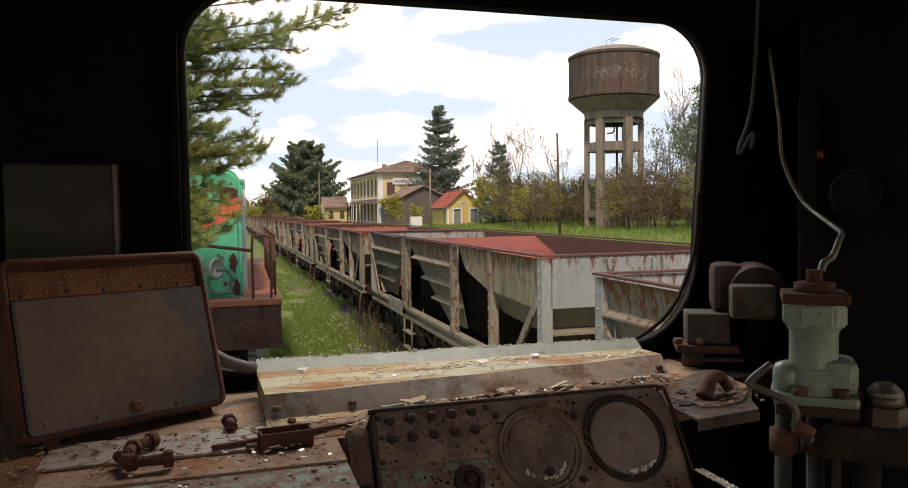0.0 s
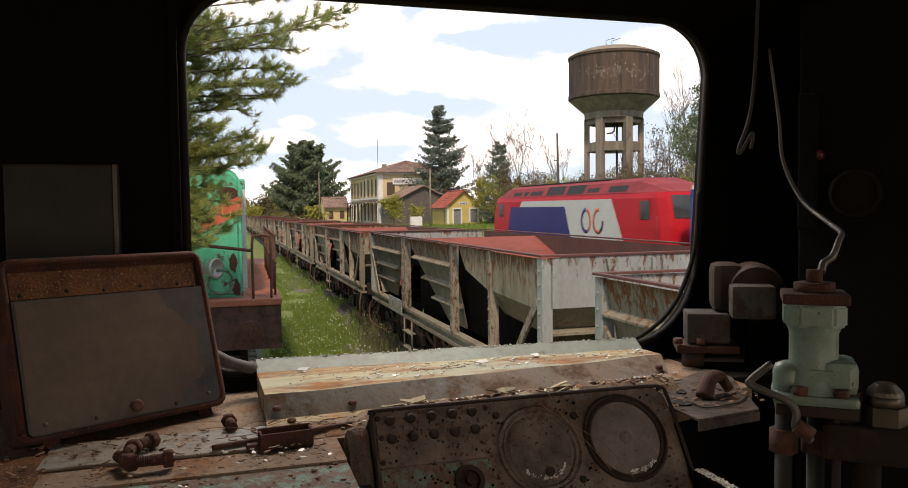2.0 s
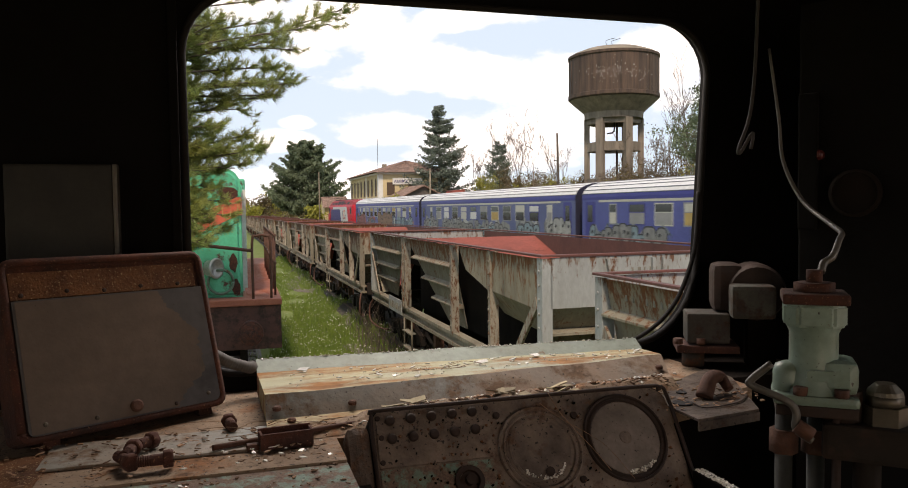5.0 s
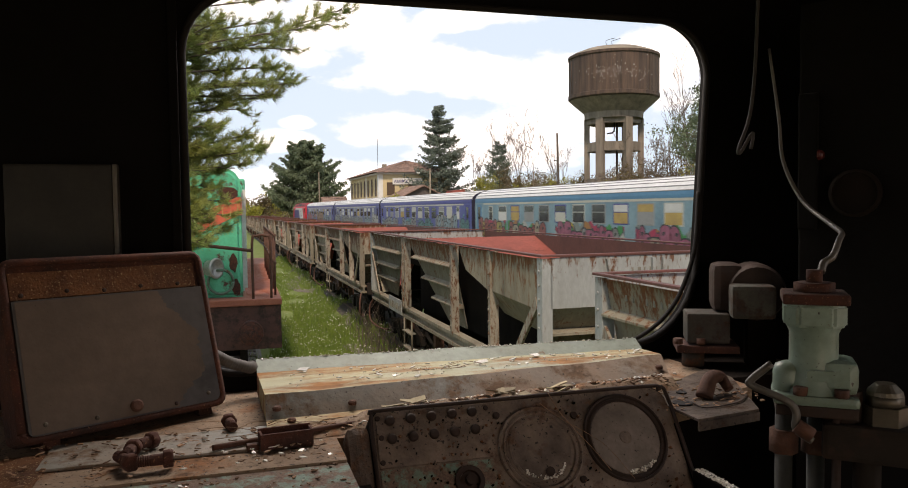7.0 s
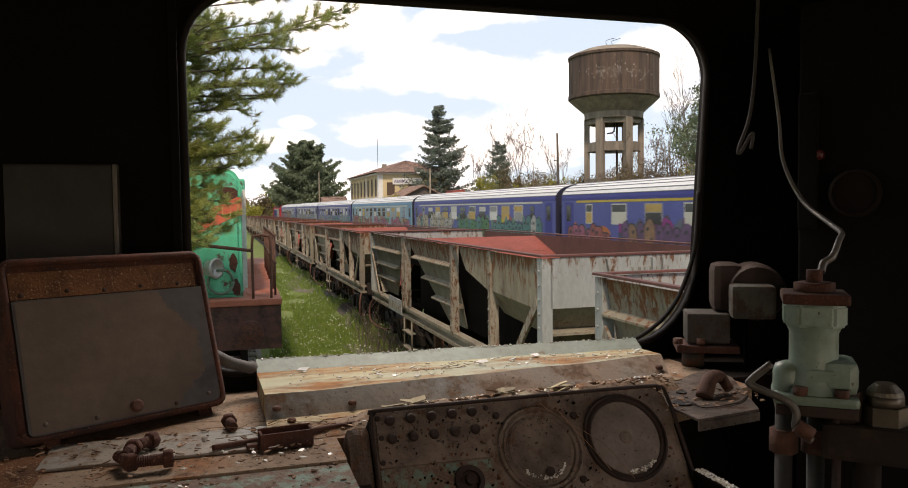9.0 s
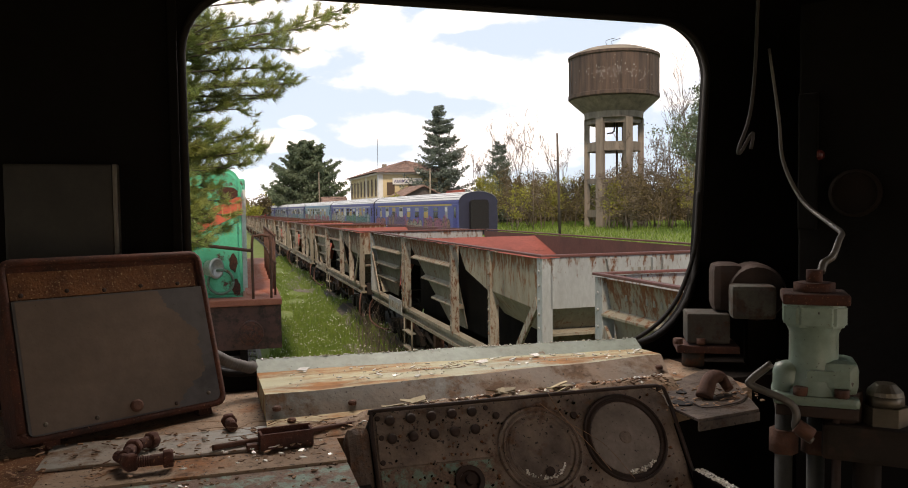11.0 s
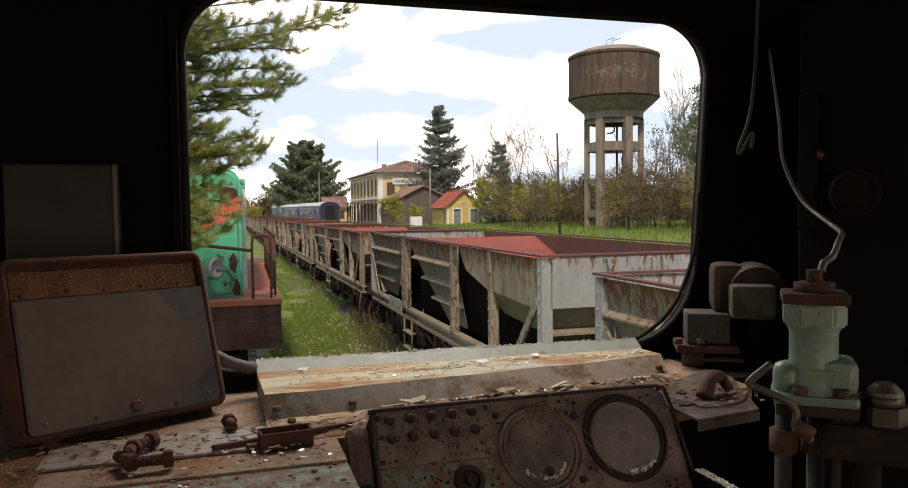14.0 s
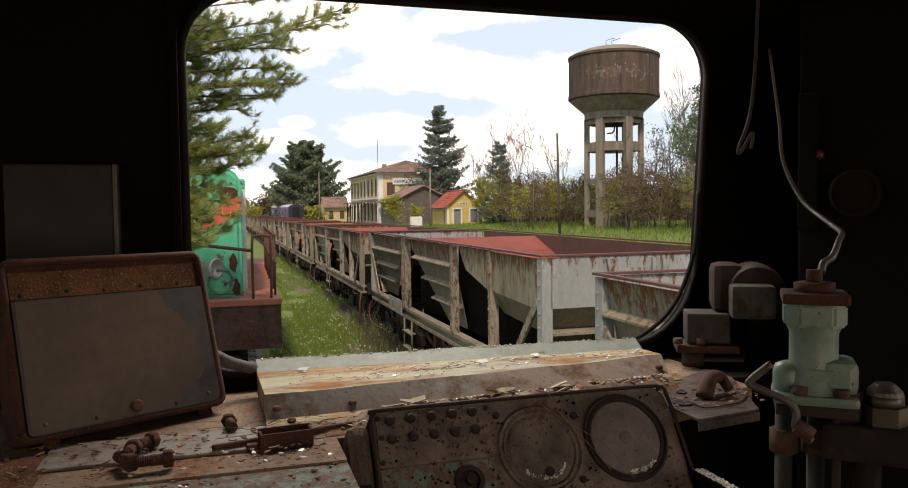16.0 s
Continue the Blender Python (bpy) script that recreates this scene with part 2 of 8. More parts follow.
FRESH = mat("fresh spring leaves", (0.27, 0.27, 0.045), (0.38, 0.35, 0.075), 0.9, 0.7, vary=0.4, trans=0.45, bump=0)
OLIVE = mat("olive shrub leaves", (0.12, 0.092, 0.044), (0.165, 0.118, 0.052), 0.8, 0.8, vary=0.45, trans=0.3, bump=0)
TWIG = mat("bare brown twigs", (0.2, 0.155, 0.12), (0.14, 0.105, 0.08), 3, 0.95, vary=0.3, bump=0)
YELLOW = mat("yellow station plaster", (0.561, 0.425, 0.145), (0.493, 0.365, 0.119), 0.8, 0.9, grime=0.12)
CREAM = mat("cream station plaster", (0.578, 0.468, 0.272), (0.51, 0.399, 0.221), 0.7, 0.9, grime=0.15)
WHITE = mat("white paint", (0.675, 0.666, 0.63), (0.594, 0.585, 0.54), 2, 0.7, grime=0.08)
TILE = mat("red roof tiles", (0.33, 0.075, 0.045), (0.23, 0.06, 0.04), 2.5, 0.9, vary=0.25)
OLD_TILE = mat("old brown roof tiles", (0.27, 0.17, 0.13), (0.19, 0.125, 0.1), 1.5, 0.95, vary=0.3)
STONE = mat("grey brown rubble stone", (0.13, 0.105, 0.09), (0.08, 0.066, 0.06), 2.4, 0.95, bump=0.6, bump_scale=5)
DARK_GLASS = mat("dark window glass", (0.03, 0.032, 0.035), (0.05, 0.05, 0.05), 2, 0.12, bump=0)
SHUTTER = mat("dark brown shutters", (0.1, 0.06, 0.035), (0.07, 0.045, 0.03), 4, 0.8)
GREY_DOOR = mat("grey door", (0.2, 0.22, 0.23), (0.15, 0.16, 0.17), 3, 0.7)
POLE = mat("dark timber pole", (0.085, 0.065, 0.05), (0.055, 0.045, 0.04), 4, 0.95, stretch=(4, 4, 0.4))
T_RED = mat("bright red locomotive paint", (0.5, 0.014, 0.022), (0.43, 0.012, 0.02), 1, 0.45, grime=0.06, bump=0, spec=0.2)
T_ROOF = mat("faded pink-red locomotive roof", (0.3, 0.05, 0.055), (0.2, 0.036, 0.042), 1.2, 0.7, grime=0.3, bump=0, spec=0.15)
T_BLUE = mat("dark blue livery panel", (0.03, 0.024, 0.144), (0.027, 0.021, 0.12), 1, 0.4, bump=0, spec=0.22)
T_WHITE = mat("white livery panel", (0.518, 0.518, 0.504), (0.476, 0.469, 0.455), 1.5, 0.45, bump=0, spec=0.22)
T_DARK = mat("black grille", (0.015, 0.0132, 0.0132), (0.024, 0.021, 0.021), 4, 0.8, bump=0)
C_BLUE = mat("blue coach paint", (0.082, 0.094, 0.27), (0.062, 0.075, 0.225), 1, 0.4, grime=0.06, bump=0, spec=0.22)
C_BLUE_2 = mat("grey-blue coach paint", (0.0935, 0.11, 0.22), (0.066, 0.0825, 0.182), 1, 0.4, grime=0.08, bump=0, spec=0.22)
C_TEAL = mat("pale turquoise coach paint", (0.2, 0.31, 0.35), (0.12, 0.2, 0.25), 0.8, 0.45, grime=0.08, bump=0, spec=0.22)
C_BAND = mat("deep blue cornice band", (0.042, 0.045, 0.204), (0.036, 0.039, 0.18), 1, 0.4, bump=0, spec=0.22)
C_BAND_2 = mat("sky blue cornice band", (0.072, 0.198, 0.312), (0.06, 0.168, 0.276), 1, 0.4, bump=0, spec=0.22)
C_ROOF = mat("pale grey coach roof", (0.62, 0.62, 0.61), (0.54, 0.54, 0.53), 0.6, 0.5, grime=0.05, bump=0, spec=0.22)
C_RIB = mat("grey roof rib", (0.25, 0.25, 0.25), (0.2, 0.2, 0.2), 1, 0.6, bump=0)
C_STRIPE = mat("cream stripe", (0.422, 0.409, 0.36), (0.384, 0.372, 0.322), 1, 0.5, bump=0)
C_YELLOW = mat("yellow first class stripe", (0.403, 0.293, 0.039), (0.358, 0.26, 0.0325), 1, 0.5, bump=0)
C_END = mat("dark blue coach end", (0.0158, 0.0158, 0.0383), (0.0113, 0.0113, 0.027), 2, 0.6, bump=0)
C_RED = mat("red stripe", (0.24, 0.018, 0.024), (0.21, 0.018, 0.024), 1, 0.5, bump=0)

# near-black tone painted where hollows lie in shade; dark crumbs use it too
SHADE = mat("near-black for shade and soot", (0.004, 0.0035, 0.003), (0.008, 0.0065, 0.005), 4, 0.98, spec=0.03)
RIM = mat("worn brown-red rim paint", (0.13, 0.044, 0.034), (0.08, 0.034, 0.027), 3, 0.75, rust=0.3, rust_col=(0.09, 0.045, 0.03))
# red oxide wall again: rust and its shadow side in one darker brown
INNER = mat("brown-red inner hopper wall darkened for shade", (0.12, 0.05, 0.037), (0.08, 0.036, 0.028), 2, 0.9, rust=0.2, rust_scale=6, rust_col=(0.1, 0.045, 0.028))
RUST_FLAKE = mat("flaking orange rust", (0.2, 0.085, 0.036), (0.065, 0.03, 0.018), 18, 0.9, spec=0.2, bump=1.0, bump_scale=200, speck=0.4, speck_scale=360, speck_col=(0.36, 0.26, 0.15))
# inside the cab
# the unlit cab's darkness is put into this colour
CAB = mat("unlit near-black cab paint", (0.003, 0.0027, 0.0024), (0.006, 0.005, 0.0045), 7, 0.95, spec=0.15, bump=0.15, bump_scale=60)
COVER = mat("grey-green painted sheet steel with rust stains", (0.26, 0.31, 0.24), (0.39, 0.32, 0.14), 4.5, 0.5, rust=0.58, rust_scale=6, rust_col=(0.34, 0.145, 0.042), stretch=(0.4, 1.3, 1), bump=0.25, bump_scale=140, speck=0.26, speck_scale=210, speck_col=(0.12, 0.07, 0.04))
DESK = mat("dusty desk top with rust and flaking paint", (0.3, 0.215, 0.145), (0.2, 0.135, 0.09), 12, 0.92, rust=0.5, rust_scale=9, rust_col=(0.3, 0.13, 0.05), bump=0.6, bump_scale=170, speck=0.4, speck_scale=240)
DESK_GREEN = mat("flaking green desk edge", (0.14, 0.24, 0.19), (0.2, 0.26, 0.21), 14, 0.8, rust=0.72, rust_scale=48, rust_col=(0.24, 0.16, 0.12), bump=0.6, bump_scale=160, speck=0.25, speck_scale=260)
BOX_RUST = mat("thick rust on the box frame", (0.1, 0.03, 0.015), (0.024, 0.011, 0.009), 20, 0.9, bump=0.9, bump_scale=220, speck=0.3, speck_scale=420, speck_col=(0.2, 0.1, 0.05))
SMOKED = mat("smoky dirty plastic sheet", (0.1, 0.092, 0.088), (0.065, 0.06, 0.06), 5, 0.55, spec=0.18, rust=0.42, rust_scale=3.2, rust_col=(0.06, 0.056, 0.056), bump=0.06, bump_scale=90, speck=0.08, speck_scale=260)
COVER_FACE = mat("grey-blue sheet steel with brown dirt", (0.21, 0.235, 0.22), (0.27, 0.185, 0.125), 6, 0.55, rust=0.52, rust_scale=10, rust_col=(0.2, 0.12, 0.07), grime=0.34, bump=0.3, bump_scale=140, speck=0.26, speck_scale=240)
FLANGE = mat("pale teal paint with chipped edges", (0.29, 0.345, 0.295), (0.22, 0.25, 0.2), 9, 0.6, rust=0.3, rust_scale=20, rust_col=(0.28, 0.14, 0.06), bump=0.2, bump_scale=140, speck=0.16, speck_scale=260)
FILM = mat("dried brown dust film", (0.155, 0.112, 0.085), (0.1, 0.074, 0.056), 7, 0.75, spec=0.25, grime=0.2, bump=0.1, bump_scale=200, speck=0.12, speck_scale=300)
DULL_WIRE = mat("dull dark wire", (0.036, 0.033, 0.03), (0.022, 0.02, 0.018), 30, 0.7)
TOWER = mat("rain-streaked tower concrete", (0.26, 0.212, 0.165), (0.13, 0.11, 0.088), 0.9, 0.95, stretch=(1.6, 1.6, 0.16), grime=0.34, bump=0.3, bump_scale=12)
PANEL = mat("dark grimy instrument panel", (0.26, 0.195, 0.155), (0.085, 0.064, 0.052), 18, 0.55, spec=0.3, rust=0.42, rust_scale=24, rust_col=(0.17, 0.095, 0.06), bump=1.0, bump_scale=130, speck=0.36, speck_scale=200)
DIAL = mat("dusty blind dial face", (0.29, 0.235, 0.2), (0.15, 0.12, 0.1), 18, 0.55, spec=0.3, grime=0.36, speck=0.2, speck_scale=260, bump=0.15)
VALVE = mat("pale green valve enamel", (0.22, 0.3, 0.24), (0.15, 0.21, 0.17), 12, 0.4, rust=0.22, speck=0.18, speck_scale=200, rust_scale=36, bump=0.12, bump_scale=90)
IRON = mat("brown oxidised iron", (0.046, 0.024, 0.016), (0.022, 0.014, 0.011), 25, 0.75, metal=0.2, bump=0.3, bump_scale=160)
BRASS = mat("dull pale brass cap", (0.17, 0.15, 0.115), (0.09, 0.075, 0.055), 18, 0.45, metal=0.6)
# bed tone lowered to hold the shade beneath the wagons
SOIL = mat("track bed darkened for wagon shade", (0.085, 0.07, 0.056), (0.045, 0.038, 0.032), 9, 0.95, bump=0.9, bump_scale=20, world_space=True)
CURTAIN = mat("ochre coach blind", (0.42, 0.3, 0.1), (0.3, 0.2, 0.08), 2, 0.8, bump=0)
RUBBER = mat("black rubber", (0.012, 0.011, 0.011), (0.02, 0.018, 0.017), 10, 0.75, spec=0.2, bump=0.05)
GREY_HOSE = mat("grey ribbed hose", (0.13, 0.12, 0.11), (0.075, 0.07, 0.066), 20, 0.8)
WIRE = mat("grey metal conduit", (0.14, 0.128, 0.11), (0.075, 0.068, 0.06), 30, 0.5, metal=0.3)
SHARD = mat("broken glass and white paint flakes", (0.82, 0.8, 0.74), (0.62, 0.58, 0.5), 60, 0.15, vary=0.3, bump=0)
LITTER = mat("dry litter and rust flakes", (0.34, 0.2, 0.12), (0.16, 0.1, 0.065), 60, 0.9, vary=0.5, bump=0)


# ---------------------------------------------------------------- mesh helpers
def part(name, bm, material, parent=None, label="", smooth=False, mats=None):
    me = bpy.data.meshes.new(name)
    bm.normal_update()
    bm.to_mesh(me)
    bm.free()
    for m in mats or [material]:
        me.materials.append(m)
    if smooth:
        me.polygons.foreach_set("use_smooth", [True] * len(me.polygons))
    ob = new(name, me)
    if parent is not None:
        ob.parent = parent
    if label:
        tagged(ob, label)
    return ob


def thing(name, label, category, m=None, group="", kind=""):
    e = new(name)
    e.empty_display_size = 0.1
    if m is not None:
        e.matrix_basis = m
    return tagged(e, label, category, group, kind)


def B():
    return bmesh.new()


def hexa(bm, v8, mi=0):
    """A block from four bottom and four top corners."""
    v = [bm.verts.new(p) for p in v8]
    fs = [(3, 2, 1, 0), (4, 5, 6, 7), (0, 1, 5, 4), (1, 2, 6, 5), (2, 3, 7, 6), (3, 0, 4, 7)]
    out = []
    for f in fs:
        fa = bm.faces.new([v[i] for i in f])
        fa.material_index = mi
        out.append(fa)
    return v


def block(bm, lo, hi, bevel=0.0, mi=0):
    (a, b, c), (d, e, f) = lo, hi
    v = hexa(bm, [(a, b, c), (d, b, c), (d, e, c), (a, e, c), (a, b, f), (d, b, f), (d, e, f), (a, e, f)], mi)
    if bevel:
        es = list({ed for x in v for ed in x.link_edges})
        bmesh.ops.bevel(bm, geom=es, offset=bevel, segments=2, profile=0.6, affect="EDGES")
    return bm


def prism(bm, pts, axis, a, b, mi=0):
    """A flat outline pushed along an axis from a to b. The outline gives the other two coordinates in order."""
    def p3(q, w):
        q = list(q)
        q.insert(axis, w)
        return q
    lo = [bm.verts.new(p3(q, a)) for q in pts]
    hi = [bm.verts.new(p3(q, b)) for q in pts]
    n = len(pts)
    faces = [bm.faces.new(lo[::-1]), bm.faces.new(hi)]
    for i in range(n):
        faces.append(bm.faces.new((lo[i], lo[(i + 1) % n], hi[(i + 1) % n], hi[i])))
    for f in faces:
        f.material_index = mi
    bmesh.ops.recalc_face_normals(bm, faces=faces)
    return bm


def rod(bm, p0, p1, r0, r1=None, seg=10, caps=True, mi=0):
    p0, p1 = Vector(p0), Vector(p1)
    r1 = r0 if r1 is None else r1
    q = (p1 - p0).to_track_quat("Z", "Y")
    rings = []
    for p, r in ((p0, r0), (p1, r1)):
        rings.append([bm.verts.new(p + q @ Vector((r * math.cos(2 * math.pi * i / seg), r * math.sin(2 * math.pi * i / seg), 0))) for i in range(seg)])
    for i in range(seg):
        f = bm.faces.new((rings[0][i], rings[0][(i + 1) % seg], rings[1][(i + 1) % seg], rings[1][i]))
        f.smooth = True
        f.material_index = mi
    if caps:
        bm.faces.new(rings[0][::-1]).material_index = mi
        bm.faces.new(rings[1]).material_index = mi
    return bm


def lathe(bm, prof, seg=24, m=None, mi=0):
    """A turned body from a profile of (radius, height)."""
    m = m or Matrix()
    rings = []
    for r, z in prof:
        if r < 1e-6:
            rings.append([bm.verts.new(m @ Vector((0, 0, z)))])
        else:
            rings.append([bm.verts.new(m @ Vector((r * math.cos(2 * math.pi * i / seg), r * math.sin(2 * math.pi * i / seg), z))) for i in range(seg)])
    for a, b in zip(rings, rings[1:]):
        for i in range(seg):
            j = (i + 1) % seg
            vs = [a[i % len(a)], a[j % len(a)], b[j % len(b)], b[i % len(b)]]
            u = []
            for v in vs:
                if v not in u:
                    u.append(v)
            if len(u) > 2:
                f = bm.faces.new(u)
                f.material_index = mi
    return bm


def tube(bm, pts, r, seg=8, sub=6, mi=0):
    """A bent pipe through the points, rounded between them."""
    P = [Vector(p) for p in pts]
    ext = [P[0] * 2 - P[1]] + P + [P[-1] * 2 - P[-2]]
    path = []
    for i in range(1, len(ext) - 2):
        a, b, c, d = ext[i - 1:i + 3]
        for k in range(sub):
            t = k / sub
            path.append(0.5 * ((2 * b) + (c - a) * t + (2 * a - 5 * b + 4 * c - d) * t * t + (3 * b - a - 3 * c + d) * t ** 3))
    path.append(P[-1])
    rings = []
    for i, p in enumerate(path):
        d = (path[min(i + 1, len(path) - 1)] - path[max(i - 1, 0)]).normalized()
        q = d.to_track_quat("Z", "Y")
        rr = r(i / (len(path) - 1)) if callable(r) else r
        rings.append([bm.verts.new(p + q @ Vector((rr * math.cos(2 * math.pi * k / seg), rr * math.sin(2 * math.pi * k / seg), 0))) for k in range(seg)])
    for a, b in zip(rings, rings[1:]):
        off = min(range(seg), key=lambda o: (a[0].co - b[o].co).length)
        for k in range(seg):
            f = bm.faces.new((a[k], a[(k + 1) % seg], b[(k + 1 + off) % seg], b[(k + off) % seg]))
            f.smooth = True
            f.material_index = mi
    bm.faces.new(rings[0][::-1]), bm.faces.new(rings[-1])
    return bm


def rounded(w, h, r, n=6, cx=0.0, cy=0.0):
    """The outline of a rectangle with round corners; r may give one radius for each corner, from lower left round to upper left."""
    rs = r if isinstance(r, (list, tuple)) else [r] * 4
    out = []
    for (sx, sy, a0), q in zip(((-1, -1, 180), (1, -1, 270), (1, 1, 0), (-1, 1, 90)), rs):
        for i in range(n + 1):
            a = radians(a0 + 90 * i / n)
            out.append((cx + sx * (w / 2 - q) + q * math.cos(a), cy + sy * (h / 2 - q) + q * math.sin(a)))
    return out

# ---------------------------------------------------------------- the lie of the land
TURN = 0.02898                                   # the main line bends away from the sidings by this angle
ALONG = Vector((-math.sin(TURN), math.cos(TURN), 0))
ACROSS = Vector((math.cos(TURN), math.sin(TURN), 0))
LINE = 18.02                                     # distance of the main line's centre
LINE_Z = 0.18


def smooth01(a, b, v):
    t = min(max((v - a) / (b - a), 0), 1)
    return t * t * (3 - 2 * t)


def land(x, y):
    q = x * ACROSS.x + y * ACROSS.y - LINE
    z = -0.22 + 0.22 * smooth01(-6, -2.5, q) + 0.55 * smooth01(2.5, 9, q) + 0.25 * smooth01(9, 20, q)
    z -= 0.002 * max(min(y, 150), 0) * (1 - smooth01(-8, -3, q))
    return z + 0.05 * noise.noise(Vector((x * 0.15, y * 0.15, 0)))


def build_ground():
    xs = [-1500, -600, -200, -80, -40, -20, -12, -8, -5, -3] + [-1 + i for i in range(0, 50)] + [50, 54, 60, 70, 90, 140, 250, 600, 1500]
    ys = [-300, -100, -40, -20, -10] + [-5 + 2.5 * i for i in range(0, 70)] + [175, 185, 200, 230, 280, 400, 700, 1500, 3500]
    bm = B()
    grid = [[bm.verts.new((x, y, land(x, y))) for y in ys] for x in xs]
    for i in range(len(xs) - 1):
        for j in range(len(ys) - 1):
            bm.faces.new((grid[i][j], grid[i + 1][j], grid[i + 1][j + 1], grid[i][j + 1])).smooth = True
    tagged(part("ground", bm, GRASS), "bright green spring grass over gently rising ground", "ground", kind="structure")


def build_track(name, x0, z0, y0, y1, turn=0.0, grade=0.0, bed=None, label="rusty rails on old wooden sleepers in ballast"):
    m = pose(x0 * math.cos(turn), x0 * math.sin(turn), z0, 0, 0, math.degrees(turn))
    t = thing(name, label, "railway track", m, kind="structure")
    bm = B()
    n = 60
    top = -0.1 if bed else -0.15
    prof = [(-1.45, -0.36), (-1.05, top), (1.05, top), (1.45, -0.36)]
    rows = []
    for i in range(n + 1):
        y = y0 + (y1 - y0) * i / n
        rows.append([bm.verts.new((px + 0.12 * noise.noise(Vector((y * 0.4, px, 1))), y, pz - grade * max(y - 10, 0) + 0.02 * noise.noise(Vector((px, y, 3))))) for px, pz in prof])
    for a, b in zip(rows, rows[1:]):
        for k in range(3):
            bm.faces.new((a[k], a[k + 1], b[k + 1], b[k]))
    part("ballast_bed", bm, bed or BALLAST, t)
    for s in (-0.7535, 0.7535):
        bm = B()
        for lo, hi, za, zb in ((-0.036, 0.036, -0.04, 0.0), (-0.012, 0.012, -0.12, -0.035), (-0.07, 0.07, -0.14, -0.12)):
            v = [(s + lo, y0, za), (s + hi, y0, za), (s + hi, y1, za - grade * (y1 - 10)), (s + lo, y1, za - grade * (y1 - 10)),
                 (s + lo, y0, zb), (s + hi, y0, zb), (s + hi, y1, zb - grade * (y1 - 10)), (s + lo, y1, zb - grade * (y1 - 10))]
            hexa(bm, v)
        part("rail", bm, RAIL, t)
    bm = B()
    block(bm, (-1.15, -0.12, -0.26), (1.15, 0.12, -0.14), 0.01)
    first = part("sleeper", bm, SLEEPER, t)
    first.location = (0, y0 + 0.4, 0)
    y = y0 + 1.05
    while y < min(y1, 60):
        o = first.copy()
        scene.collection.objects.link(o)
        o.parent = t
        o.location = (random.uniform(-0.04, 0.04), y, -grade * max(y - 10, 0))
        o.rotation_euler.z = random.uniform(-0.02, 0.02)
        y += 0.65
    return t


# ---------------------------------------------------------------- the cab round the camera
WALL_Y = 1.25


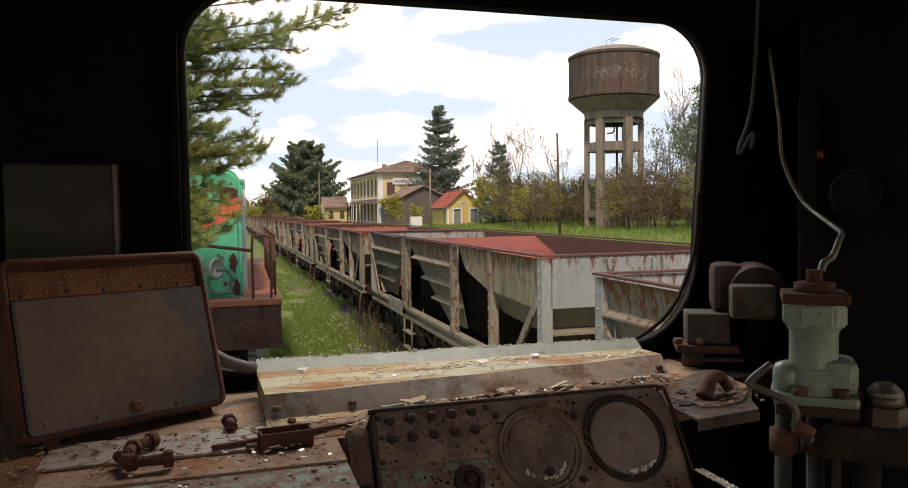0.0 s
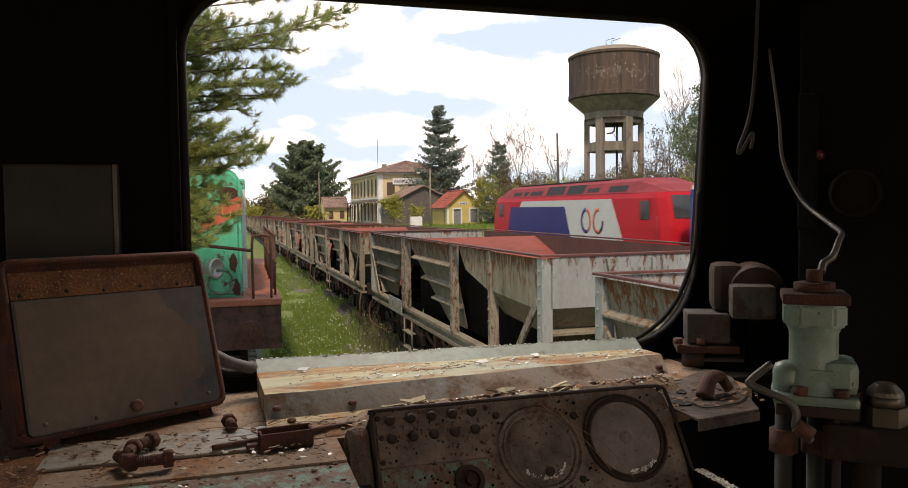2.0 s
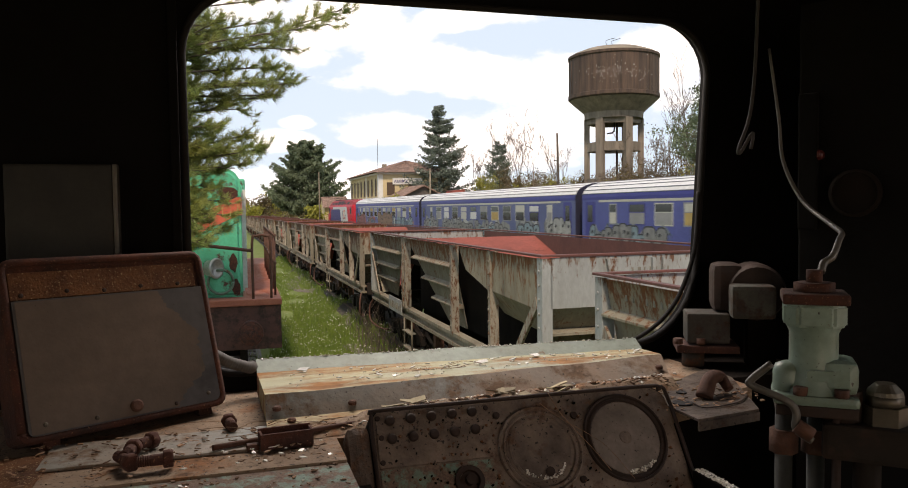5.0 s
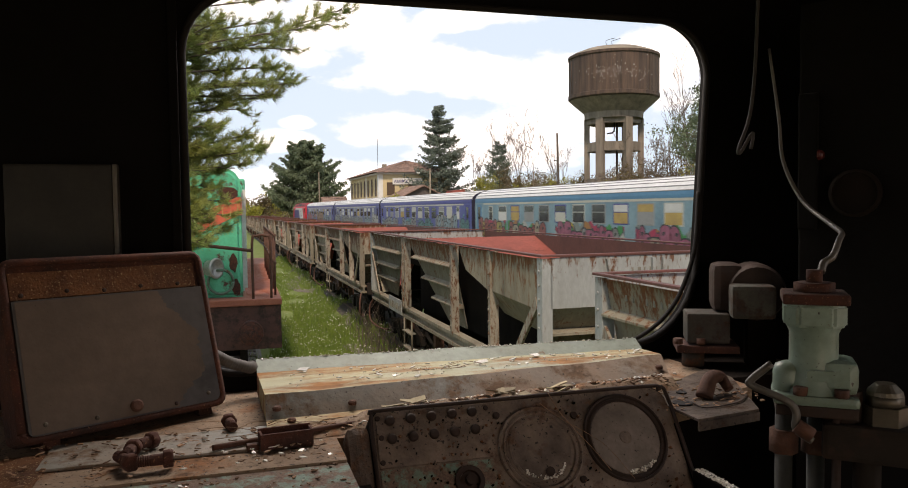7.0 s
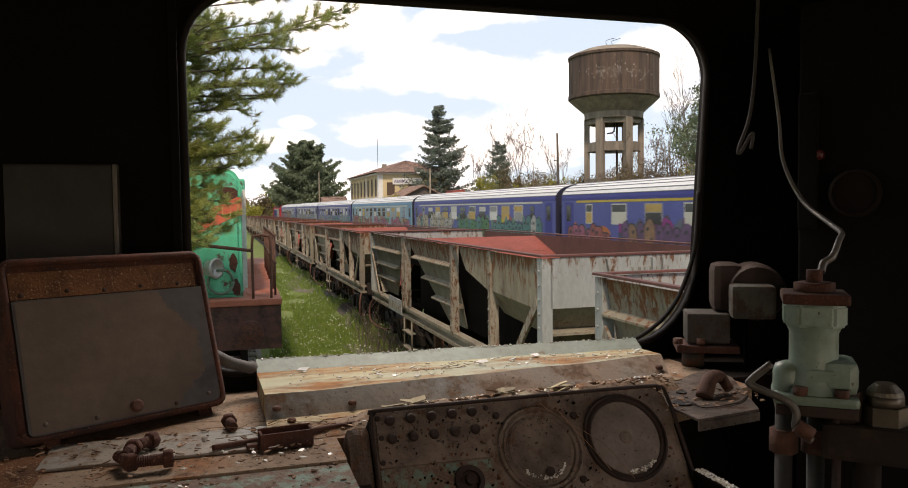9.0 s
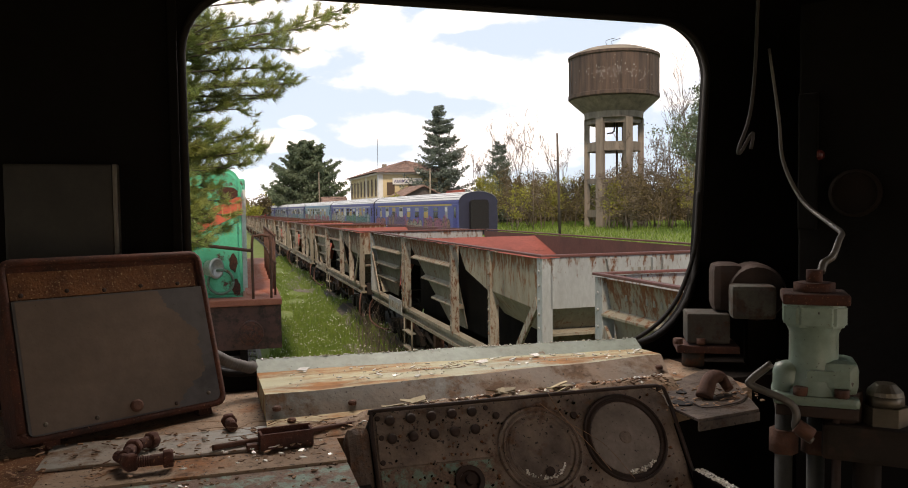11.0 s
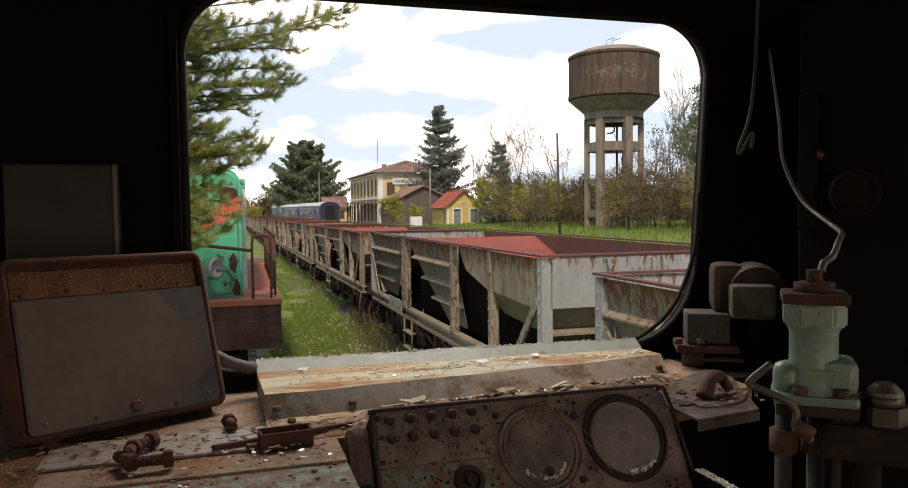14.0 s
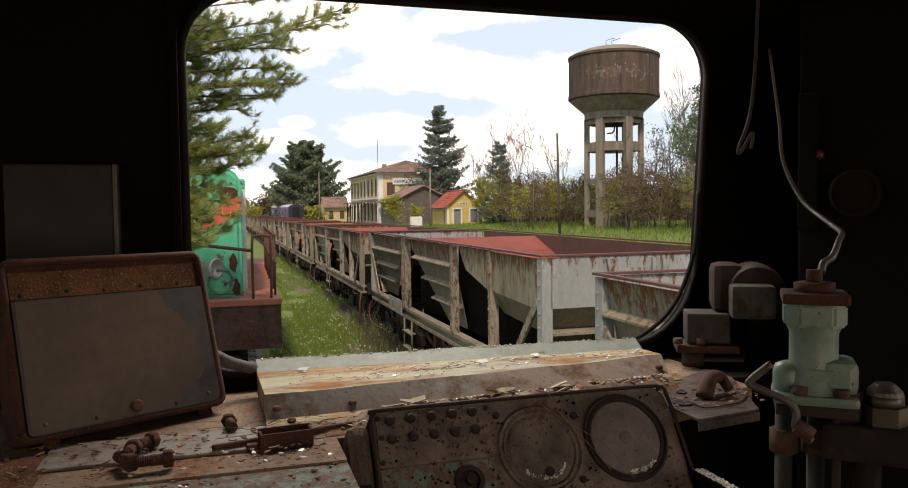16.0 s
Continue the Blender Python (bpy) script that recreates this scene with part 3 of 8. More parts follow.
def build_cab():
    bm = B()
    # front wall: a sheet with the windscreen's opening cut through it
    L, R, D, U = -1.9, 1.2, 1.5, 3.66
    hole = rounded(0.945, 0.605, [0.07, 0.13, 0.1, 0.1], 8, 0.417, 3.122)
    hole = [(x - 0.036 * smooth01(3.15, 2.83, z) * smooth01(0.3, 0.8, x), z) for x, z in hole]
    cx, cz = 0.417, 3.122
    ring_o = []
    for x, z in hole:
        dx, dz = x - cx, z - cz
        k = min([((R - cx) / dx if dx > 1e-9 else 1e9), ((L - cx) / dx if dx < -1e-9 else 1e9), ((U - cz) / dz if dz > 1e-9 else 1e9), ((D - cz) / dz if dz < -1e-9 else 1e9)])
        ring_o.append((cx + dx * k, cz + dz * k))
    n = len(hole)
    for y, flip in ((WALL_Y, False), (WALL_Y + 0.016, True)):
        a = [bm.verts.new((x, y, z)) for x, z in hole]
        b = [bm.verts.new((x, y, z)) for x, z in ring_o]
        for i in range(n):
            j = (i + 1) % n
            f = (a[i], b[i], b[j], a[j])
            bm.faces.new(f if not flip else f[::-1])
        if flip:
            for i in range(n):
                bm.faces.new((a0[i], a0[(i + 1) % n], a[(i + 1) % n], a[i]))
        a0 = a
    # close the corners that the fan leaves open
    for cxx, czz in ((L, D), (R, D), (R, U), (L, U)):
        on_v = min((q for q in ring_o if abs(q[0] - cxx) < 1e-6), key=lambda q: abs(q[1] - czz))
        on_h = min((q for q in ring_o if abs(q[1] - czz) < 1e-6), key=lambda q: abs(q[0] - cxx))
        prism(bm, [on_v, (cxx, czz), on_h], 1, WALL_Y, WALL_Y + 0.016)
    tagged(part("wall_front", bm, CAB), "near-black cab front wall round the open windscreen", "wall", kind="structure")
    # rubber seal round the opening
    win = thing("window_1", "glassless windscreen opening with a black rubber seal", "window", kind="structure")
    bm = B()
    pts = [(x, WALL_Y - 0.004, z) for x, z in hole]
    tube(bm, pts + [pts[0]], 0.0065, 6, 1)
    part("rubber_seal", bm, RUBBER, win)
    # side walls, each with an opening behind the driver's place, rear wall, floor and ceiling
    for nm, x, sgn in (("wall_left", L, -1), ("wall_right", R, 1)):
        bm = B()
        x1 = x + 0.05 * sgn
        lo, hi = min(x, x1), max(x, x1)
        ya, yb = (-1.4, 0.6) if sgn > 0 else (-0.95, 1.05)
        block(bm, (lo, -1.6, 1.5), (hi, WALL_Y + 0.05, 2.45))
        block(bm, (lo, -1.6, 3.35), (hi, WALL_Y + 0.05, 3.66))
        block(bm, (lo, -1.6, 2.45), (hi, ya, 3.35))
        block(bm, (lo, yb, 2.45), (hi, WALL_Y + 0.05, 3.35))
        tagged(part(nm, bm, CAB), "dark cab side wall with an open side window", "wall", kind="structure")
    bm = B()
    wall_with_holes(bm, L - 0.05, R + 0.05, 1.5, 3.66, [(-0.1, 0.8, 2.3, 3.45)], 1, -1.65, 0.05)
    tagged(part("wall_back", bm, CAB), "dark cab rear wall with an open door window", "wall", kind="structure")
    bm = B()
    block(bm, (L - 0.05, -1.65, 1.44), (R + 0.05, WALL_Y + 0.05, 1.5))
    tagged(part("floor", bm, CAB), "near-black cab floor", "floor", kind="structure")
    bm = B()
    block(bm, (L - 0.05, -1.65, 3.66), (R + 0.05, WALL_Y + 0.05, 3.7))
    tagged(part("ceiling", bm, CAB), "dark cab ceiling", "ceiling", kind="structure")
    # the frame and wheels that carry the cab on its rails
    g = thing("locomotive_frame", "dark rusty locomotive frame under the cab", "locomotive frame", pose(-0.5, -0.2, 0))
    bm = B()
    block(bm, (-1.3, -3.6, 0.95), (1.5, 1.4, 1.438), 0.02)
    part("frame_beam", bm, DARK_STEEL, g)
    for y in (-2.6, 0.2):
        bm = B()
        for x in (-0.75, 0.75):
            lathe(bm, [(0, -0.06), (0.5, -0.06), (0.5, 0.05), (0.53, 0.07), (0, 0.07)], 24, Matrix.Translation((x, y, 0.5)) @ Matrix.Rotation(radians(90), 4, "Y"))
        rod(bm, (-0.7, y, 0.5), (0.7, y, 0.5), 0.08)
        part("wheelset", bm, DARK_STEEL, g)
        for x in (-1.0, 1.0):
            bm = B()
            block(bm, (x - 0.09, y - 0.18, 0.35), (x + 0.09, y + 0.18, 0.96), 0.02)
            part("axle_box", bm, DARK_STEEL, g)


# ---------------------------------------------------------------- hopper wagons
W_L, W_W, W_T = 9.85, 2.85, 2.565


def build_wagon(m, label, grey, pale, posts):
    w = thing("hopper_wagon", label, "wagon", m, "row of hopper wagons")
    for x in (0.02, W_W - 0.16):
        bm = B()
        block(bm, (x, 0.0, 1.0), (x + 0.14, W_L, 1.05))
        block(bm, (x + 0.05, 0.0, 1.05), (x + 0.09, W_L, 1.15))
        block(bm, (x, 0.0, 1.15), (x + 0.14, W_L, 1.2))
        part("side_sill", bm, grey, w)
    for y in (0, W_L - 0.14):
        bm = B()
        block(bm, (0.165, y, 0.96), (W_W - 0.165, y + 0.14, 1.25), 0.01)
        part("end_sill", bm, DARK_STEEL, w)
    # posts: corner posts are broad and riveted, the rest are channels
    for x, s in ((0.0, 1), (W_W, -1)):
        for y in (0.0, 1.66, 3.38, 6.42, 6.62, W_L - 0.14):
            corner = y in (0.0, W_L - 0.14)
            wd = 0.14 if corner else 0.085
            bm = B()
            xa, xb = sorted((x, x + s * 0.02))
            block(bm, (xa, y, 1.2), (xb, y + wd, W_T - 0.04))
            xa, xb = sorted((x + s * 0.02, x + s * (0.12 if s > 0 else 0.055)))
            block(bm, (xa, y, 1.2), (xb, y + 0.02, W_T - 0.04))
            for k in range(8):
                z = 1.3 + k * 0.155
                rod(bm, (x, y + wd * 0.6, z), (x - s * 0.014, y + wd * 0.6, z), 0.016, seg=6)
            part("post", bm, pale if corner else posts, w)
    # top rim
    bm = B()
    for lo, hi in (((-0.02, -0.02, W_T - 0.024), (0.05, W_L + 0.02, W_T)), ((W_W - 0.05, -0.02, W_T - 0.024), (W_W + 0.02, W_L + 0.02, W_T)),
                   ((0.05, -0.02, W_T - 0.024), (W_W - 0.05, 0.05, W_T)), ((0.05, W_L - 0.05, W_T - 0.024), (W_W - 0.05, W_L + 0.02, W_T))):
        block(bm, lo, hi, 0.006)
    part("top_rim", bm, RIM, w, "worn brown-red top rim")
    # hopper sheets: upper walls, sloped bottoms, cross saddle
    for x, s in ((0.03, 1), (W_W - 0.03, -1)):
        xa, xb = sorted((x, x + s * 0.012))
        bm = B()
        prism(bm, [(0.15, W_T - 0.05), (0.15, 1.95), (1.9, 2.02), (2.75, 2.2), (3.1, W_T - 0.05)], 0, xa, xb)
        part("side_sheet", bm, grey, w)
        bm = B()
        hexa(bm, [(x, 0.15, 1.95), (x + s * 0.02, 0.15, 1.95), (x + s * 0.02, 1.9, 2.02), (x, 1.9, 2.02)] + [(x + s * 0.26, 0.35, 1.6), (x + s * 0.28, 0.35, 1.6), (x + s * 0.28, 1.9, 1.68), (x + s * 0.26, 1.9, 1.68)])
        bmesh.ops.recalc_face_normals(bm, faces=bm.faces)
        part("slope_sheet", bm, grey, w)
        for ya, yb, yc, yd in ((3.5, 6.35, 3.52, 4.5), (6.74, 9.7, 8.3, 9.7)):
            bm = B()
            k = 0.26 if s > 0 else 0.0
            hexa(bm, [(x + s * k, yc, 1.22), (x + s * (k + 0.02), yc, 1.22), (x + s * (k + 0.02), yd, 1.22), (x + s * k, yd, 1.22)] +
                 [(x, ya, W_T - 0.05), (x + s * 0.02, ya, W_T - 0.05), (x + s * 0.02, yb, W_T - 0.05), (x, yb, W_T - 0.05)])
            bmesh.ops.recalc_face_normals(bm, faces=bm.faces)
            part("chute_sheet", bm, grey, w)
            for z in (2.2, 1.87, 1.56):
                t = (W_T - 0.05 - z) / (W_T - 1.27)
                y0, y1 = ya + (yc - ya) * t, yb + (yd - yb) * t
                xo = x + s * k * t
                bm = B()
                prism(bm, [(xo, z + 0.05), (xo - s * 0.1, z), (xo - s * 0.1, z - 0.02), (xo + s * 0.02, z - 0.02)], 1, y0 - 0.02, y1 + 0.02)
                part("rib", bm, grey, w)
    # end walls with ribbed slope below
    for y, s in ((0.0, 1), (W_L, -1)):
        bm = B()
        ya, yb = sorted((y, y + s * 0.015))
        block(bm, (0.1, ya, 1.98), (W_W - 0.1, yb, W_T - 0.035))
        part("end_sheet", bm, pale, w)
        for za, zb, da, db in ((1.98, 1.72, 0.0, 0.24), (1.7, 1.45, 0.22, 0.46), (1.44, 1.22, 0.46, 0.68)):
            bm = B()
            hexa(bm, [(0.13, y + s * db, zb), (W_W - 0.13, y + s * db, zb), (W_W - 0.13, y + s * (db + 0.015), zb), (0.13, y + s * (db + 0.015), zb),
                      (0.13, y + s * da, za), (W_W - 0.13, y + s * da, za), (W_W - 0.13, y + s * (da + 0.015), za), (0.13, y + s * (da + 0.015), za)])
            bmesh.ops.recalc_face_normals(bm, faces=bm.faces)
            part("end_slope", bm, grey, w)
        bm = B()
        prism(bm, [(y + s * 0.23, 1.72), (y + s * 0.06, 1.7), (y + s * 0.06, 1.67), (y + s * 0.27, 1.66)], 0, 0.15, W_W - 0.15)
        part("end_rib", bm, grey, w)
        bm = B()
        for xa, xb in ((0.75, 0.98), (W_W - 0.75, W_W - 0.98)):
            sx = 0.15 if xa < xb else -0.15
            hexa(bm, [(xb, y - s * 0.05, 1.25), (xb + sx, y - s * 0.05, 1.25), (xb + sx, y - s * 0.001, 1.25), (xb, y - s * 0.001, 1.25),
                      (xa, y - s * 0.05, W_T - 0.06), (xa + sx, y - s * 0.05, W_T - 0.06), (xa + sx, y - s * 0.001, W_T - 0.06), (xa, y - s * 0.001, W_T - 0.06)])
        for xa in (1.32, 1.45):
            block(bm, (xa, min(y, y - s * 0.05), 2.0), (xa + 0.04, max(y, y - s * 0.05), W_T - 0.06))
        bmesh.ops.recalc_face_normals(bm, faces=bm.faces)
        part("end_brace", bm, pale, w)
        # diagonal brace at the side
        for x in (0.0, W_W - 0.03):
            bm = B()
            hexa(bm, [(x - 0.005, y + s * 0.9, 1.2), (x + 0.025, y + s * 0.9, 1.2), (x + 0.025, y + s * 1.02, 1.2), (x - 0.005, y + s * 1.02, 1.2),
                      (x - 0.005, y + s * 0.14, 1.98), (x + 0.025, y + s * 0.14, 1.98), (x + 0.025, y + s * 0.18, 2.1), (x - 0.005, y + s * 0.18, 2.1)])
            bmesh.ops.recalc_face_normals(bm, faces=bm.faces)
            part("side_brace", bm, posts, w)
        for xx in (W_W / 2 - 0.875, W_W / 2 + 0.875):
            bm = B()
            lathe(bm, [(0.11, 0), (0.1, 0.25), (0.07, 0.26), (0.07, 0.5), (0.22, 0.52), (0.23, 0.56), (0.0, 0.6)], 16, Matrix.Translation((xx, y, 1.06)) @ Matrix.Rotation(radians(90 * s), 4, "X"))
            part("buffer", bm, DARK_STEEL, w)
    # inner slopes seen from above
    bm = B()
    prof = [(0.05, 2.0), (2.3, 1.3), (2.9, 1.3), (6.7, 2.5), (8.4, 1.35), (9.8, 2.0)]
    v = [[bm.verts.new((0.33 if s else W_W - 0.07, y, z)) for y, z in prof] for s in (1, 0)]
    for i in range(len(prof) - 1):
        bm.faces.new((v[0][i], v[1][i], v[1][i + 1], v[0][i + 1]))
    part("saddle_sheet", bm, RED_WAGON, w, "red oxide saddle sheet")
    # the shade below the saddle is painted on as near-black sheets
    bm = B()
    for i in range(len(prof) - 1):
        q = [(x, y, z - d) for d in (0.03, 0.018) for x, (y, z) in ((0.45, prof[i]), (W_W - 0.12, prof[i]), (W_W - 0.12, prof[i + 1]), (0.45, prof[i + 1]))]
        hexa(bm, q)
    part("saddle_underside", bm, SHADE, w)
    bm = B()
    prism(bm, [(0.05, W_T - 0.04), (0.05, 2.0), (2.3, 1.3), (2.9, 1.3), (6.7, 2.45), (8.4, 1.35), (9.8, 2.0), (9.8, W_T - 0.04)], 0, W_W - 0.068, W_W - 0.06)
    part("inner_sheet", bm, INNER, w, "rusty brown-red inner wall, darkened for shade")
    # black sheets added behind the posts in place of shaded hollows
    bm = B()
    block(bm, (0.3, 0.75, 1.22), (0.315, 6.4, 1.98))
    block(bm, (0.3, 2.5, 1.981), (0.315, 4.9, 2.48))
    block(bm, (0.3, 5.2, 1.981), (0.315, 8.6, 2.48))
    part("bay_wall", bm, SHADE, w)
    # block added to close off daylight under the hopper, near-black as shade
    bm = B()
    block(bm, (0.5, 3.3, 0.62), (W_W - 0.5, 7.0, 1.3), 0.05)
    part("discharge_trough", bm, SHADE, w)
    bm = B()
    block(bm, (1.2, 0.15, 0.9), (W_W - 1.2, W_L - 0.15, 1.24))
    part("centre_sill", bm, DARK_STEEL, w)
    # running gear: two bogies with wheels, side frames and brake gear
    for yc in (1.95, W_L - 1.95):
        for dy in (-0.9, 0.9):
            bm = B()
            rod(bm, (0.5, yc + dy, 0.46), (W_W - 0.5, yc + dy, 0.46), 0.08, seg=8)
            for x in (0.66, W_W - 0.66):
                lathe(bm, [(0.0, -0.05), (0.12, -0.06), (0.14, -0.03), (0.36, -0.02), (0.38, -0.065), (0.46, -0.065), (0.46, 0.05), (0.49, 0.065), (0.49, 0.08), (0.0, 0.08)], 24,
                      Matrix.Translation((x, yc + dy, 0.46)) @ Matrix.Rotation(radians(90 if x < 1 else -90), 4, "Y"))
            part("wheelset", bm, DARK_STEEL, w)
        for x in (0.32, W_W - 0.44):
            bm = B()
            prism(bm, [(yc - 1.3, 0.42), (yc - 1.3, 0.62), (yc - 0.5, 0.72), (yc + 0.5, 0.72), (yc + 1.3, 0.62), (yc + 1.3, 0.42), (yc + 0.7, 0.4), (yc + 0.4, 0.24), (yc - 0.4, 0.24), (yc - 0.7, 0.4)], 0, x, x + 0.12)
            for k in range(3):
                rod(bm, (x + 0.02, yc - 0.25 + 0.25 * k, 0.3), (x + 0.02, yc - 0.25 + 0.25 * k, 0.7), 0.07, seg=8)
            for d in (-0.9, 0.9):
                block(bm, (x - 0.06, yc + d - 0.13, 0.34), (x + 0.16, yc + d + 0.13, 0.62), 0.02)
            part("bogie_frame", bm, DARK_STEEL, w)
    bm = B()
    for y in (6.0, 6.6):
        rod(bm, (0.02, y, 1.0), (0.02, y, 0.42), 0.015, seg=6)
    for z in (0.45, 0.75):
        block(bm, (-0.02, 6.0, z), (0.1, 6.6, z + 0.025))
    part("step_iron", bm, grey, w)
    bm = B()
    tube(bm, [(0.25, 3.3, 0.7), (0.3, 4.2, 0.55), (0.3, 5.5, 0.62), (0.4, 6.4, 0.7)], 0.035, 6)
    block(bm, (0.6, 4.2, 0.55), (1.3, 5.2, 0.95), 0.03)
    part("brake_rigging", bm, DARK_STEEL, w)
    # drawgear, brake hoses and hand lever at the ends
    for y, s in ((0.0, -1), (W_L, 1)):
        bm = B()
        block(bm, (W_W / 2 - 0.06, min(y, y + s * 0.4), 1.0), (W_W / 2 + 0.06, max(y, y + s * 0.4), 1.14), 0.02)
        tube(bm, [(W_W / 2, y + s * 0.38, 1.06), (W_W / 2 - 0.1, y + s * 0.5, 0.9), (W_W / 2, y + s * 0.55, 0.72), (W_W / 2 + 0.1, y + s * 0.5, 0.9), (W_W / 2, y + s * 0.38, 1.06)], 0.025, 6)
        part("coupling", bm, DARK_STEEL, w)
        for x in (0.55, W_W - 0.55):
            bm = B()
            tube(bm, [(x, y, 0.98), (x, y + s * 0.22, 0.94), (x + 0.04, y + s * 0.36, 0.7), (x + 0.1, y + s * 0.42, 0.5), (x + 0.12, y + s * 0.36, 0.42)], 0.03, 7)
            part("brake_hose", bm, RUBBER, w)
        bm = B()
        tube(bm, [(0.04, y - s * 0.1, 1.02), (-0.03, y + s * 0.05, 0.8), (-0.02, y + s * 0.02, 0.5), (0.12, y - s * 0.3, 0.36), (0.2, y - s * 0.9, 0.4)], 0.022, 6)
        part("step_bracket", bm, RUST, w)
    bm = B()
    tube(bm, [(0.06, 6.12, 1.95), (0.0, 6.12, 1.93), (-0.02, 6.14, 1.6), (0.0, 6.2, 1.3), (0.05, 6.24, 1.24)], 0.016, 6)
    part("discharge_lever", bm, posts, w)
    for y, z, a in ((4.0, 0.85, 0.6), (4.9, 0.8, -0.5), (7.0, 0.8, 0.4), (2.9, 0.75, -0.6)):
        bm = B()
        rod(bm, (0.2, y - 0.35, z - a * 0.35), (0.24, y + 0.35, z + a * 0.35), 0.022, seg=6)
        block(bm, (0.14, y - 0.08, z - 0.1), (0.3, y + 0.08, z + 0.12), 0.02)
        part("brake_lever", bm, RUST, w)
    bm = B()
    block(bm, (0.0, 6.75, 1.02), (0.016, 7.9, 1.3), 0)
    part("data_plate", bm, pale, w, "pale plate with illegible marks")
    bm = B()
    for k in range(9):
        block(bm, (-0.006, 6.82 + 0.115 * k, 1.08), (-0.001, 6.87 + 0.115 * k, 1.22 - 0.05 * (k % 3 == 1)))
    tagged(part("marking_bars", bm, grey, w), kind="stuff")
    return w


def build_wagons():
    first = build_wagon(pose(3.24, 7.4, 0), "grey rusty hopper wagon with a red oxide inside", GREY_WAGON, PALE_WAGON, POST)
    near = copy_thing(first, pose(3.24, 6.2 - W_L, -0.09))
    for k in range(1, 11):
        y = 7.4 + 11.3 * k
        at = pose(3.24, y, -0.003 * y + 0.02, -0.17)
        if k == 1:
            dull = build_wagon(at, "brown-grey rusted hopper wagon with a red inside", DULL_GREY, DULL_GREY, DULL_POST)
        else:
            copy_thing(dull, at)
    # faded markings that can no longer be read
    for host, rows in ((near, [(0.055, 9.4 - 0.11 * k, 2.35, 0.028, 0.09) for k in range(11) if k not in (2, 8)]),):
        bm = B()
        for x, y, z, wd, hh in rows:
            block(bm, (x - 0.003, y - wd, z), (x + 0.008, y, z + hh))
        tagged(part("marking_bars", bm, mat("faded pale lettering paint", (0.2, 0.182, 0.145), (0.14, 0.125, 0.098), 12, 0.8), host), kind="stuff")
    bm = B()
    for k in range(7):
        block(bm, (1.08 + 0.075 * k, -0.005, 2.32), (1.1 + 0.075 * k + 0.02 * (k % 2), -0.001, 2.4))
    tagged(part("marking_bars", bm, mat("faded pale lettering paint", (0.36, 0.33, 0.27)), first), kind="stuff")
    return first


